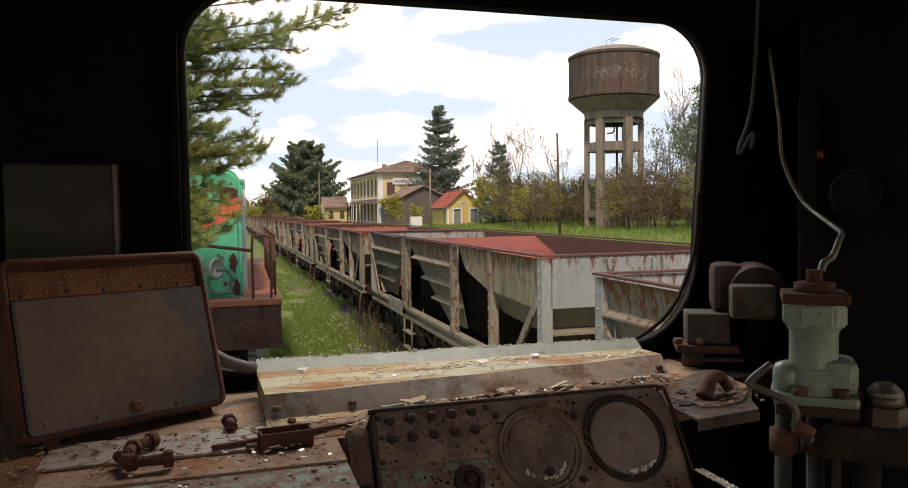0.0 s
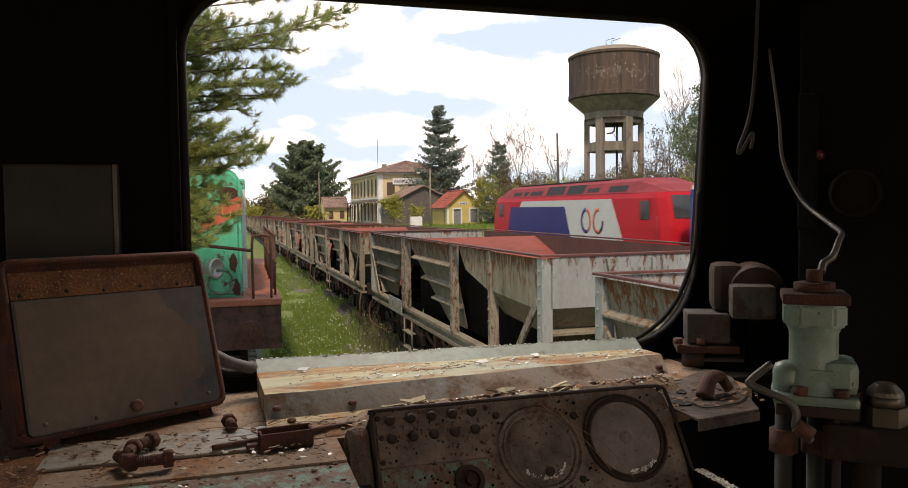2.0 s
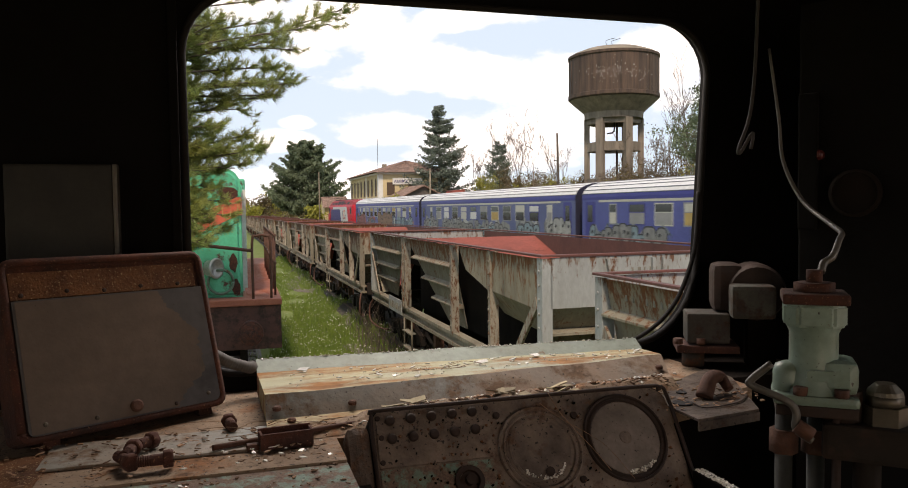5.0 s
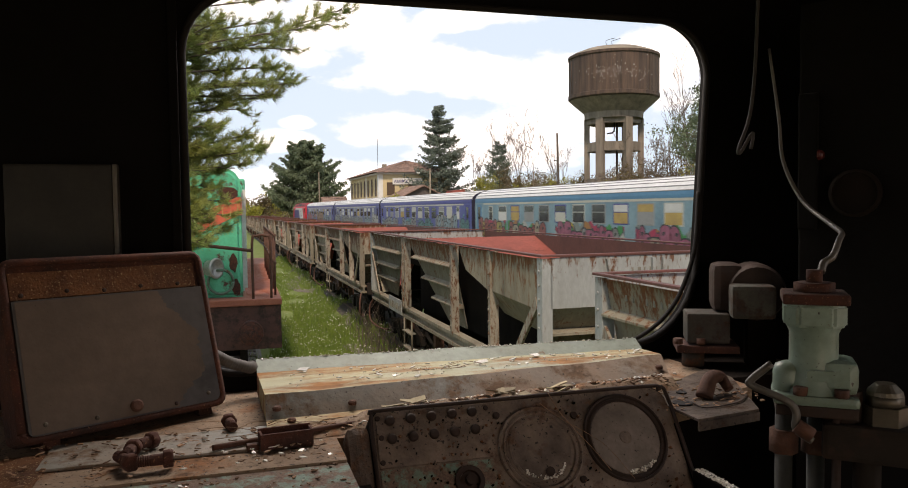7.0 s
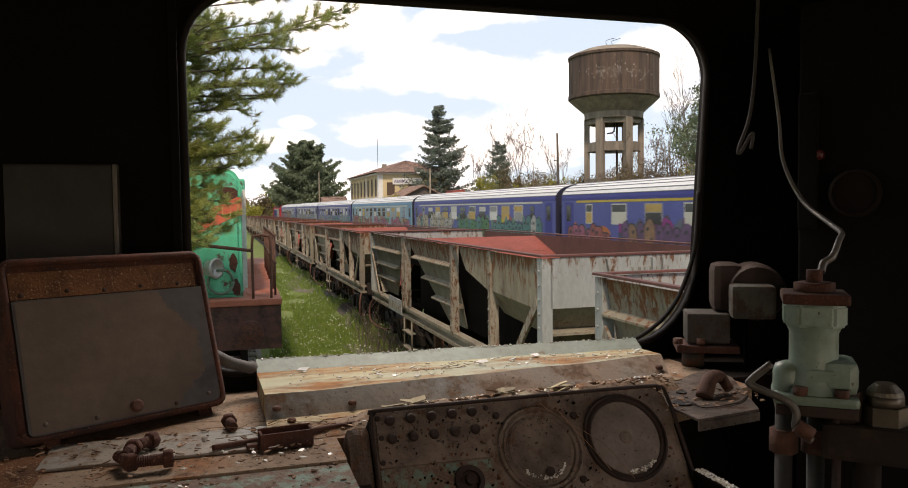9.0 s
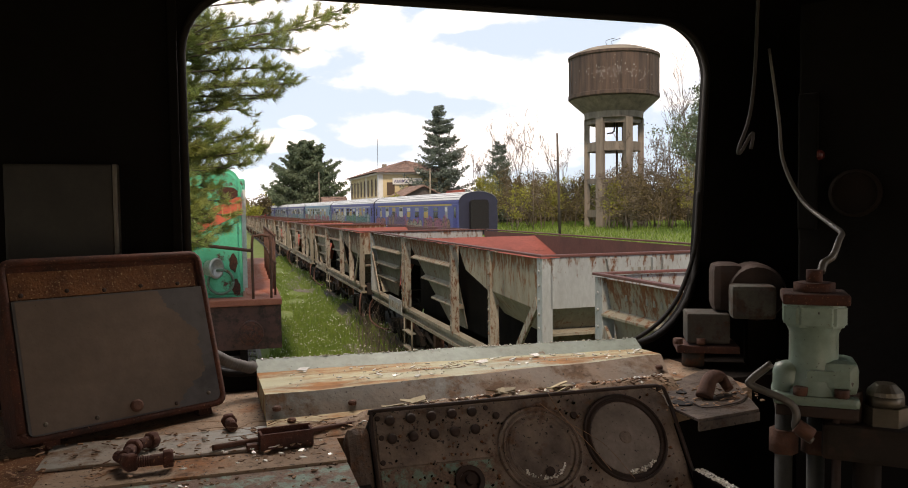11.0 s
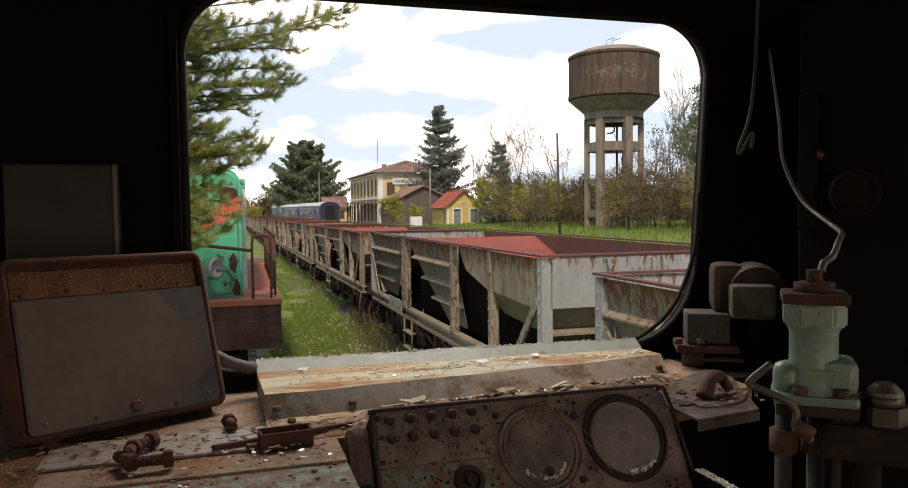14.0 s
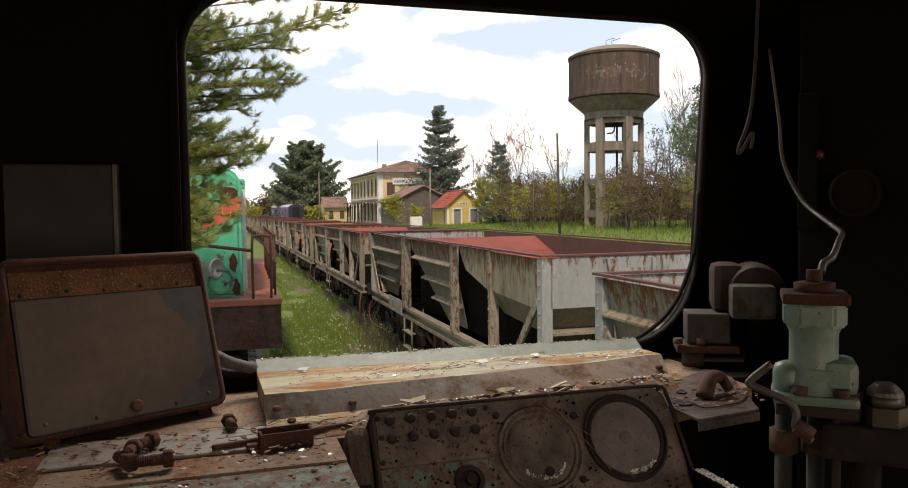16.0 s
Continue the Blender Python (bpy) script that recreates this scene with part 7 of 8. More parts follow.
def build_bare_tree(label, x, y, h, seed):
    """A leafless tree: upright leader and steep boughs that fork into fine twigs."""
    rnd = random.Random(seed)
    t = thing("tree", label, "tree", pose(x, y, land(x, y) - 0.05), "bare trees")
    bm = B()

    def grow(p, d, ln, r, depth):
        pts = limb(bm, p, p + d * ln, max(r, 0.012), max(r * 0.4, 0.009), rnd, 0.07, 4, 4 if depth > 1 else 3)
        if depth == 0:
            return
        for k in range(5 if depth > 2 else 4):
            i = rnd.randint(1, 3)
            q = pts[i].lerp(pts[i + 1], rnd.random())
            side = Vector((rnd.uniform(-1, 1), rnd.uniform(-1, 1), rnd.uniform(0.2, 0.9)))
            grow(q, (d * 0.8 + side * 0.62).normalized(), ln * rnd.uniform(0.36, 0.6), r * 0.45, depth - 1)
    grow(Vector((0, 0, 0)), Vector((rnd.uniform(-0.05, 0.05), 0, 1)), h * 0.8, 0.1, 4)
    part("trunk", bm, BARK, t)
    return t


def build_bough_tree(name, label, x, y, h, leaf, n, size, seed, reach, boughs, low=0.06, droop=0.1, tip_up=0.2, flat=0.35, trunk=0.016, ragged=0.3):
    """A conifer: a straight trunk and tiers of boughs, each with flat side sprays; reach(f) is the boughs' length at the share f of the height."""
    rnd = random.Random(seed)
    rng = np.random.default_rng(seed)
    t = thing(name, label, "tree", pose(x, y, land(x, y) - 0.05))
    bm = B()
    rod(bm, (0, 0, 0), (0, 0, h * 0.985), h * trunk, 0.02, 8)
    pts, wts = [], []
    tiers = boughs // 6
    for k in range(boughs):
        f = low + (0.985 - low) * ((k // 6) + 1.1 * rnd.random()) / tiers
        a = k * 1.0472 + (k // 6) * 0.6 + rnd.uniform(-0.35, 0.35)
        ln = reach(f) * rnd.uniform(1 - ragged, 1 + 0.35 * ragged) + 0.2
        z0 = f * h
        d = Vector((math.cos(a), math.sin(a), 0))
        side = Vector((-d.y, d.x, 0))
        bp = [Vector((0, 0, z0)) + d * ln * q + Vector((0, 0, ln * (-droop * math.sin(q * 2.6) + tip_up * q * q))) for q in (0, 0.25, 0.5, 0.75, 1.0)]
        tube(bm, bp, lambda v: 0.05 * (1.2 - f) * (1 - v) + 0.012, 3, 1)
        for q in np.linspace(0.22, 1.0, 9):
            i = min(int(q * 4), 3)
            p = bp[i].lerp(bp[i + 1], q * 4 - i)
            wide = ln * 0.34 * (1.12 - q) + 0.12
            for w in (-1, -0.6, -0.25, 0.25, 0.6, 1):
                pts.append(p + side * wide * w * rnd.uniform(0.7, 1.2) + d * abs(w) * wide * 0.6 + Vector((0, 0, rnd.uniform(-0.12, 0.1) * wide)))
                wts.append(wide + 0.1)
    part("trunk", bm, BARK, t)
    P, w = np.array([tuple(p) for p in pts]), np.array(wts)
    i = rng.choice(len(P), n, p=w / w.sum())
    c = P[i] + rng.normal(size=(n, 3)) * np.array([0.26, 0.26, 0.26 * flat]) * (0.35 + 0.45 * w[i][:, None])
    v, f = leaf_mesh(c, size, rng, 0.36)
    mesh_part("crown", v, f, leaf, t)
    return t


def build_near_pine():
    """The pine beside the shunter: boughs reaching past the cab, each twig ending in a tuft of long needles."""
    rnd = random.Random(3)
    rng = np.random.default_rng(3)
    ox, oy = -3.2, 10.8
    t = thing("pine_tree", "green pine with long needles beside the shunter", "tree", pose(ox, oy, -0.3))
    bm = B()
    trunk = limb(bm, (0, 0, 0), (0.15, 0, 10.5), 0.2, 0.05, rnd, 0.02, 8, 10)
    # where the long boughs end, and how strongly each is clothed
    ends = [(1.56, 5.71, 1.2), (1.4, 5.6, 1.0), (1.36, 5.42, 0.9), (0.95, 5.72, 0.8), (0.72, 5.56, 0.8), (0.72, 5.22, 0.7), (1.0, 5.1, 0.9), (0.88, 4.98, 0.9), (0.66, 4.9, 1.0), (0.84, 4.8, 1.1), (0.9, 4.7, 1.1), (0.74, 4.55, 1.1),
            (0.5, 4.68, 1.0), (0.55, 4.56, 0.9), (0.32, 4.5, 0.9), (0.2, 4.36, 0.8), (0.34, 4.06, 1.0), (0.47, 3.9, 1.1), (0.4, 3.82, 1.0), (0.27, 3.7, 1.0), (0.15, 3.62, 0.9), (0.02, 3.2, 0.7), (0.05, 3.03, 0.7), (-0.05, 2.85, 0.6)]
    boughs = [((x, rnd.uniform(9.6, 10.3), z), z - 0.25 - 0.55 * max(x, 0), k) for x, z, k in ends]
    boughs += [((rnd.uniform(-0.65, -0.2), rnd.uniform(9.3, 10.5), 2.6 + 0.044 * k), 2.0 + 0.046 * k + rnd.uniform(-0.6, 0.6), 0.9) for k in range(72)]
    boughs += [((rnd.uniform(-0.3, 0.2), rnd.uniform(9.6, 10.3), rnd.choice((3.75, 3.95, 4.15, 5.35)) + rnd.uniform(-0.1, 0.1)), 3.9, 0.9) for k in range(14)]
    tufts = []
    for e, z0, full in boughs:
        e = Vector(e) - Vector((ox, oy, -0.3))
        start = Vector((0.1, 0, z0 + 0.3))
        bp = limb(bm, start, e, 0.03, 0.006, rnd, 0.1, 8, 5)
        for i in range(5, 9):
            for _ in range(int(6 * full) + (2 if i == 8 else 0)):
                p = bp[i].lerp(bp[i - 1], rnd.random())
                d = (bp[i] - bp[i - 1]).normalized()
                aim = Vector((rnd.uniform(-1, 1), rnd.uniform(-1, 1), rnd.uniform(-0.45, 0.5))) * 0.7 + d * 0.75
                aim.normalize()
                q = p + aim * rnd.uniform(0.07, 0.24)
                up = (aim + Vector((0, 0, 0.75))).normalized()
                q2 = q + up * rnd.uniform(0.04, 0.1)
                tube(bm, [p, q, q2], lambda v: 0.006 - 0.003 * v, 3, 2)
                for k in range(5):
                    tufts.append((p.lerp(q, 0.45 + 0.55 * k / 4) if k < 3 else q.lerp(q2, (k - 2) / 2), up if k > 2 else aim))
    part("trunk", bm, BARK, t)
    n_each = 20
    V = []
    for p, d in tufts:
        dv = rng.normal(size=(n_each, 3)) * 0.42 + np.array(tuple(d)) * 0.85
        dv /= np.linalg.norm(dv, axis=1)[:, None]
        ln = rng.uniform(0.06, 0.125, n_each)[:, None]
        w = np.cross(dv, rng.normal(size=(n_each, 3)))
        w /= np.linalg.norm(w, axis=1)[:, None] + 1e-9
        p0 = np.array(tuple(p)) + rng.normal(size=(n_each, 3)) * 0.012
        tri = np.stack([p0 - w * 0.0032, p0 + w * 0.0032, p0 + dv * ln + np.array([0, 0, -0.01])], 1).reshape(-1, 3)
        V.append(tri)
    V = np.concatenate(V)
    F = np.arange(len(V)).reshape(-1, 3)
    mesh_part("needles", V, F, NEEDLE, t, "long yellow-green pine needles")
    return t


def build_grass():
    """Tall grass and small white flowers between the sidings, and on the bank beyond the line."""
    rng = np.random.default_rng(8)
    n = 120000
    y = 9 + 44 * rng.random(n) ** 1.5
    x = rng.uniform(0.4, 4.0, n)
    bare = np.array([noise.noise(Vector((a * 0.9, b * 0.45, 7))) for a, b in zip(x, y)])
    gone = (bare > 0.22) | ((x > 3.5) & (rng.random(n) < 0.5))
    x, y = x[~gone], y[~gone]
    ok = (np.abs(x - 0.2535) > 0.1)
    x, y = x[ok], y[ok]
    n = len(x)
    z = np.array([land(a, b) + 0.24 * smooth01(3.2, 3.65, a) for a, b in zip(x, y)]) - 0.02
    h = rng.uniform(0.06, 0.23, n) * (0.6 + 0.8 * rng.random(n))
    lean = rng.normal(size=(n, 2)) * 0.05
    w = rng.uniform(0.004, 0.009, n)
    ang = rng.uniform(0, 6.283, n)
    dx, dy = np.cos(ang) * w, np.sin(ang) * w
    v = np.stack([np.stack([x - dx, y - dy, z], 1), np.stack([x + dx, y + dy, z], 1), np.stack([x + lean[:, 0], y + lean[:, 1], z + h], 1)], 1).reshape(-1, 3)
    g = thing("grass", "tall green spring grass between the sidings", "grass", kind="stuff")
    mesh_part("grass_blades", v, np.arange(3 * n).reshape(-1, 3), BLADE, g)
    m = 4200
    i = rng.integers(0, n, m)
    c = np.stack([x[i], y[i], z[i] + h[i] + 0.01], 1)
    vv, ff = leaf_mesh(c, 0.0135, rng, 0.9)
    mesh_part("flower_heads", vv, ff, FLOWER, g, "small white flowers")
    m = 5200
    gy = 17 + 24 * rng.random(m)
    gx = 2.75 + 0.55 * rng.random(m) + 0.25 * np.sin(gy * 0.9)
    keep = np.array([noise.noise(Vector((a * 0.5, b * 0.3, 11))) > -0.02 for a, b in zip(gx, gy)])
    gx, gy = gx[keep], gy[keep]
    gz = np.array([land(a, b) + 0.24 * smooth01(3.2, 3.65, a) for a, b in zip(gx, gy)]) + 0.02
    st = thing("gravel", "patches of pale gravel in the grass", "gravel", kind="stuff")
    ring = np.array([(1, 0, -0.3), (-0.5, 0.87, -0.3), (-0.5, -0.87, -0.3), (-0.6, 0.1, 0.6), (0.4, 0.5, 0.65), (0.3, -0.6, 0.6)])
    sc = rng.uniform(0.02, 0.05, len(gx))[:, None, None]
    turn = rng.uniform(0, 6.283, len(gx))
    rot = np.stack([np.stack([np.cos(turn), -np.sin(turn)], 1), np.stack([np.sin(turn), np.cos(turn)], 1)], 1)
    rv = np.repeat(ring[None], len(gx), 0) * sc * rng.uniform(0.7, 1.3, (len(gx), 6, 1))
    rv[:, :, :2] = np.einsum("nij,nkj->nki", rot, rv[:, :, :2])
    rv += np.stack([gx, gy, gz], 1)[:, None]
    faces = [(3, 5, 4), (0, 4, 5), (1, 3, 4), (2, 5, 3), (0, 1, 4), (1, 2, 3), (2, 0, 5)]
    mesh_part("stones", rv.reshape(-1, 3), [tuple(6 * k + q for q in fc) for k in range(len(gx)) for fc in faces], BALLAST, st)
    # dead stalks and brambles among the wagons' wheels
    rnd = random.Random(12)
    wd = thing("dry_weeds", "grey-brown dead weeds beside the wagon wheels", "weeds", kind="stuff")
    bm = B()
    for _ in range(330):
        x, y = rnd.uniform(3.0, 3.9), rnd.gauss(16.6, 1.7)
        z = land(x, y)
        hh = rnd.uniform(0.25, 0.95) * (1.2 if 13 < y < 20 else 0.7)
        a = rnd.uniform(0, 6.28)
        q = rnd.uniform(0.1, 0.5) * hh
        tube(bm, [(x, y, z - 0.03), (x + 0.3 * q * math.cos(a), y + 0.3 * q * math.sin(a), z + 0.6 * hh), (x + q * math.cos(a), y + q * math.sin(a), z + hh * rnd.uniform(0.7, 1.0))], lambda t: 0.007 - 0.005 * t, 3, 2)
    part("stalks", bm, TWIG, wd)
    # bank beyond the main line
    n = 52000
    t = rng.random(n)
    q = LINE + 3.5 + 42 * rng.random(n) ** 1.3
    s = 18 + 95 * rng.random(n)
    x, y = q * ACROSS.x + s * ALONG.x, q * ACROSS.y + s * ALONG.y
    z = np.array([land(a, b) for a, b in zip(x, y)]) - 0.03
    h = rng.uniform(0.15, 0.5, n)
    lean = rng.normal(size=(n, 2)) * 0.12
    w = rng.uniform(0.02, 0.045, n)
    ang = rng.uniform(0, 6.283, n)
    dx, dy = np.cos(ang) * w, np.sin(ang) * w
    v = np.stack([np.stack([x - dx, y - dy, z], 1), np.stack([x + dx, y + dy, z], 1), np.stack([x + lean[:, 0], y + lean[:, 1], z + h], 1)], 1).reshape(-1, 3)
    g = thing("grass", "bright green meadow grass beyond the main line", "grass", kind="stuff")
    mesh_part("grass_blades", v, np.arange(3 * n).reshape(-1, 3), BLADE, g)


# ---------------------------------------------------------------- buildings beyond the line
def build_water_tower():
    x, y = 40.6, 73.3
    t = thing("water_tower", "concrete water tower with a dark stained round tank", "water tower", pose(x, y, 0.3, 0, 0, 2))
    bm = B()
    lathe(bm, [(4.5, 14.16), (4.74, 14.2), (4.86, 14.3), (4.86, 14.65), (4.74, 14.7), (4.74, 18.45), (4.86, 18.55), (4.86, 18.8), (4.72, 18.82)], 40)
    tank = part("tank", bm, TANK, t, "dark stained tank with white streaks")
    bm = B()
    lathe(bm, [(3.1, 12.1), (3.15, 12.76), (4.7, 14.14), (3.0, 14.1)], 40)
    part("cone", bm, TOWER, t)
    bm = B()
    lathe(bm, [(4.74, 18.83), (4.4, 19.05), (3.2, 19.5), (1.6, 19.8), (0.0, 19.9)], 40)
    part("dome", bm, CONCRETE, t)
    for k in range(18):
        a = 2 * math.pi * k / 18
        bm = B()
        block(bm, (-0.12, -0.05, 14.72), (0.12, 0.03, 18.44))
        bmesh.ops.transform(bm, matrix=Matrix.Rotation(a, 4, "Z") @ Matrix.Translation((0, -4.74, 0)), verts=bm.verts)
        part("tank_rib", bm, TANK, t)
    R = 2.85
    N = 6
    for k in range(N):
        a = 2 * math.pi * k / N
        bm = B()
        block(bm, (-0.42, -0.3, -0.5), (0.42, 0.3, 12.1), 0.05)
        bmesh.ops.transform(bm, matrix=Matrix.Rotation(a, 4, "Z") @ Matrix.Translation((0, -R, 0)), verts=bm.verts)
        part("column", bm, TOWER, t)
    for z0, z1 in ((1.6, 2.4), (5.2, 5.75), (8.65, 9.6), (11.55, 12.2)):
        for k in range(N):
            a = 2 * math.pi * (k + 0.5) / N
            half = R * math.tan(math.pi / N) - 0.05
            ap = R * math.cos(math.pi / N)
            bm = B()
            hz = 0.3
            prism(bm, [(-half, z0 - hz), (-half + 0.45, z0), (half - 0.45, z0), (half, z0 - hz), (half, z1), (-half, z1)], 1, -0.2, 0.2)
            bmesh.ops.transform(bm, matrix=Matrix.Rotation(a, 4, "Z") @ Matrix.Translation((0, -ap, 0)), verts=bm.verts)
            part("ring_beam", bm, TOWER, t)
    bm = B()
    tube(bm, [(0.4, 0, 0), (0.4, 0, 8.5), (0.4, 0, 12.1)], 0.12, 8, 2)
    tube(bm, [(-0.8, -1.4, 12.1), (-0.8, -1.4, 10.7), (-1.8, -1.8, 10.4)], 0.09, 6, 3)
    part("riser_pipe", bm, DARK_STEEL, t)
    bm = B()
    for xx in (-1.6, -0.9):
        tube(bm, [(xx, -1.5, 19.5), (xx - 0.2, -1.5, 20.1), (xx + 0.9, -1.4, 20.5)], 0.025, 5, 3)
    part("ladder_rail", bm, DARK_STEEL, t)
    rnd = random.Random(4)
    bm = B()
    for k in range(130):
        a = radians(rnd.gauss(-120, 24))
        z = rnd.gauss(16.5, 0.35) if rnd.random() < 0.75 else rnd.uniform(15, 18.3)
        s = rnd.uniform(0.012, 0.06)
        m = Matrix.Rotation(a + math.pi / 2, 4, "Z") @ Matrix.Translation((0, -4.745, min(max(z, 14.9), 18.3)))
        v = [bm.verts.new(m @ Vector(p)) for p in ((-s, -0.01, 0), (0, -0.012, -s * rnd.uniform(0.6, 2)), (s, -0.01, rnd.uniform(-0.05, 0.05)), (0, -0.012, s))]
        bm.faces.new(v)
    tagged(part("spalled_patches", bm, WHITE, t, "pale spalled patches"), kind="stuff")


def roof_tiles(bm, p00, p10, p01, p11, rows, cols, lift=0.05):
    """Courses of tiles over a slope given by its four corners (eave left, eave right, ridge left, ridge right)."""
    a, b, c, d = map(Vector, (p00, p10, p01, p11))
    nrm = (b - a).cross(c - a).normalized()
    if nrm.z < 0:
        nrm = -nrm
    for r in range(rows):
        t0, t1 = r / rows, (r + 1.08) / rows
        for k in range(cols):
            u0, u1 = (k + 0.04) / cols, (k + 0.96) / cols
            def pt(u, t):
                return a.lerp(b, u).lerp(c.lerp(d, u), min(t, 1.0))
            lo = [pt(u0, t0) + nrm * lift, pt(u1, t0) + nrm * lift, pt(u1, t1) + nrm * lift * 0.3, pt(u0, t1) + nrm * lift * 0.3]
            mid0, mid1 = (lo[0] + lo[1]) / 2 + nrm * lift * 0.9, (lo[2] + lo[3]) / 2 + nrm * lift * 0.9
            v = [bm.verts.new(p) for p in (lo[0], mid0, lo[1], lo[2], mid1, lo[3])]
            bm.faces.new((v[0], v[1], v[4], v[5])), bm.faces.new((v[1], v[2], v[3], v[4]))
            w = bm.verts.new(lo[0] - nrm * lift), bm.verts.new(lo[1] - nrm * lift)
            bm.faces.new((v[0], w[0], w[1], v[2], v[1]))


def wall_with_holes(bm, x0, x1, z0, z1, holes, axis, pos, thick):
    """A wall in strips round its openings; holes are (x0, x1, z0, z1)."""
    xs = sorted({x0, x1, *[h[0] for h in holes], *[h[1] for h in holes]})
    for a, b in zip(xs, xs[1:]):
        cuts = sorted([(h[2], h[3]) for h in holes if h[0] <= a + 1e-6 and h[1] >= b - 1e-6])
        z = z0
        for lo, hi in cuts + [(z1, z1)]:
            if lo > z + 1e-6:
                if axis == 0:
                    block(bm, (min(pos, pos + thick), a, z), (max(pos, pos + thick), b, lo))
                else:
                    block(bm, (a, min(pos, pos + thick), z), (b, max(pos, pos + thick), lo))
            z = hi
    return bm


def build_hut():
    x0, x1, y0, y1 = 29.4, 34.2, 99.5, 107.0
    g = 0.75
    h = thing("yellow_hut", "small yellow station hut with a red tiled roof", "hut", pose(0, 0, 0))
    ze, zr = 3.45, 5.45
    bm = B()
    wall_with_holes(bm, x0, x1, g - 0.5, ze, [(x0 + 1.0, x0 + 2.0, g, g + 2.15), (x0 + 3.4, x0 + 4.4, g + 0.3, g + 2.15)], 1, y0, 0.25)
    prism(bm, [(x0, ze), (x1, ze), ((x0 + x1) / 2, zr)], 1, y0, y0 + 0.25)
    part("gable_wall", bm, YELLOW, h)
    bm = B()
    wall_with_holes(bm, y0 + 0.26, y1, g - 0.5, ze - 0.65, [(y0 + 0.9, y0 + 1.7, g, g + 2.0)], 0, x0, 0.25)
    part("side_wall", bm, YELLOW, h)
    bm = B()
    wall_with_holes(bm, y0 + 0.26, y1, ze - 0.65, ze, [(y0 + 1.0 + 1.5 * k, y0 + 2.0 + 1.5 * k, ze - 0.5, ze - 0.12) for k in range(4)], 0, x0 - 0.004, 0.25)
    part("white_band", bm, WHITE, h)
    bm = B()
    block(bm, (x1 - 0.25, y0 + 0.26, g - 0.5), (x1, y1, ze))
    block(bm, (x0 + 0.26, y1 - 0.25, g - 0.5), (x1 - 0.26, y1, ze))
    part("back_wall", bm, YELLOW, h)
    for k in range(4):
        bm = B()
        block(bm, (x0 + 0.1, y0 + 1.0 + 1.5 * k, ze - 0.5), (x0 + 0.14, y0 + 2.0 + 1.5 * k, ze - 0.12))
        part("vent_pane", bm, DARK_GLASS, h)
    for a, b, lo, hi in ((x0 + 1.0, x0 + 2.0, g, g + 2.15), (x0 + 3.4, x0 + 4.4, g + 0.3, g + 2.15)):
        bm = B()
        block(bm, (a, y0 + 0.14, lo), (b, y0 + 0.2, hi))
        dr = part("door", bm, GREY_DOOR, h, "grey door")
        bm = B()
        for p, q in (((a - 0.22, lo), (a, hi + 0.2)), ((b, lo), (b + 0.22, hi + 0.2)), ((a, hi), (b, hi + 0.2))):
            block(bm, (p[0], y0 - 0.03, p[1]), (q[0], y0 - 0.002, q[1]))
        part("door_surround", bm, WHITE, h)
    bm = B()
    block(bm, (x0 - 0.012, y0 - 0.012, g - 0.5), (x0 + 0.3, y0 - 0.002, ze))
    part("corner_strip", bm, WHITE, h)
    bm = B()
    block(bm, (x0 + 0.02, y0 + 0.9, g), (x0 + 0.08, y0 + 1.7, g + 2.0))
    part("door", bm, GREY_DOOR, h)
    bm = B()
    block(bm, (x0 + 1.75, y0 - 0.03, ze + 0.1), (x0 + 3.05, y0 - 0.004, ze + 0.45))
    sign = part("sign", bm, WHITE, h, "white sign with an illegible word")
    bm = B()
    for k in range(5):
        block(bm, (x0 + 1.9 + 0.21 * k, y0 - 0.036, ze + 0.18), (x0 + 2.03 + 0.21 * k, y0 - 0.031, ze + 0.37))
    part("sign_bars", bm, T_BLUE, sign)
    xm = (x0 + x1) / 2
    for s, xe in ((-1, x0 - 0.45), (1, x1 + 0.45)):
        zl = ze - 0.45 * (zr - ze) / (xm - x0)
        bm = B()
        hexa(bm, [(xe, y0 - 0.4, zl - 0.06), (xm, y0 - 0.4, zr - 0.06), (xm, y1 + 0.4, zr - 0.06), (xe, y1 + 0.4, zl - 0.06), (xe, y0 - 0.4, zl), (xm, y0 - 0.4, zr), (xm, y1 + 0.4, zr), (xe, y1 + 0.4, zl)])
        bmesh.ops.recalc_face_normals(bm, faces=bm.faces)
        rf = part("roof_slope", bm, TILE, h)
        bm = B()
        roof_tiles(bm, (xe, y0 - 0.4, zl), (xe, y1 + 0.4, zl), (xm, y0 - 0.4, zr), (xm, y1 + 0.4, zr), 9, 22)
        tagged(part("roof_tiles", bm, TILE, rf), kind="stuff")
    bm = B()
    rod(bm, (xm, y0 - 0.42, zr + 0.06), (xm, y1 + 0.42, zr + 0.06), 0.13, seg=8)
    part("ridge", bm, TILE, h)


def arch_window(bm, axis, pos, c, z0, w, hh, d, n=6):
    """A tall panel with a round head."""
    pts = [(c - w / 2, z0), (c + w / 2, z0)] + [(c + w / 2 * math.cos(a), z0 + hh - w / 2 + w / 2 * math.sin(a)) for a in np.linspace(0, math.pi, n)]
    prism(bm, pts, axis, pos, pos + d)


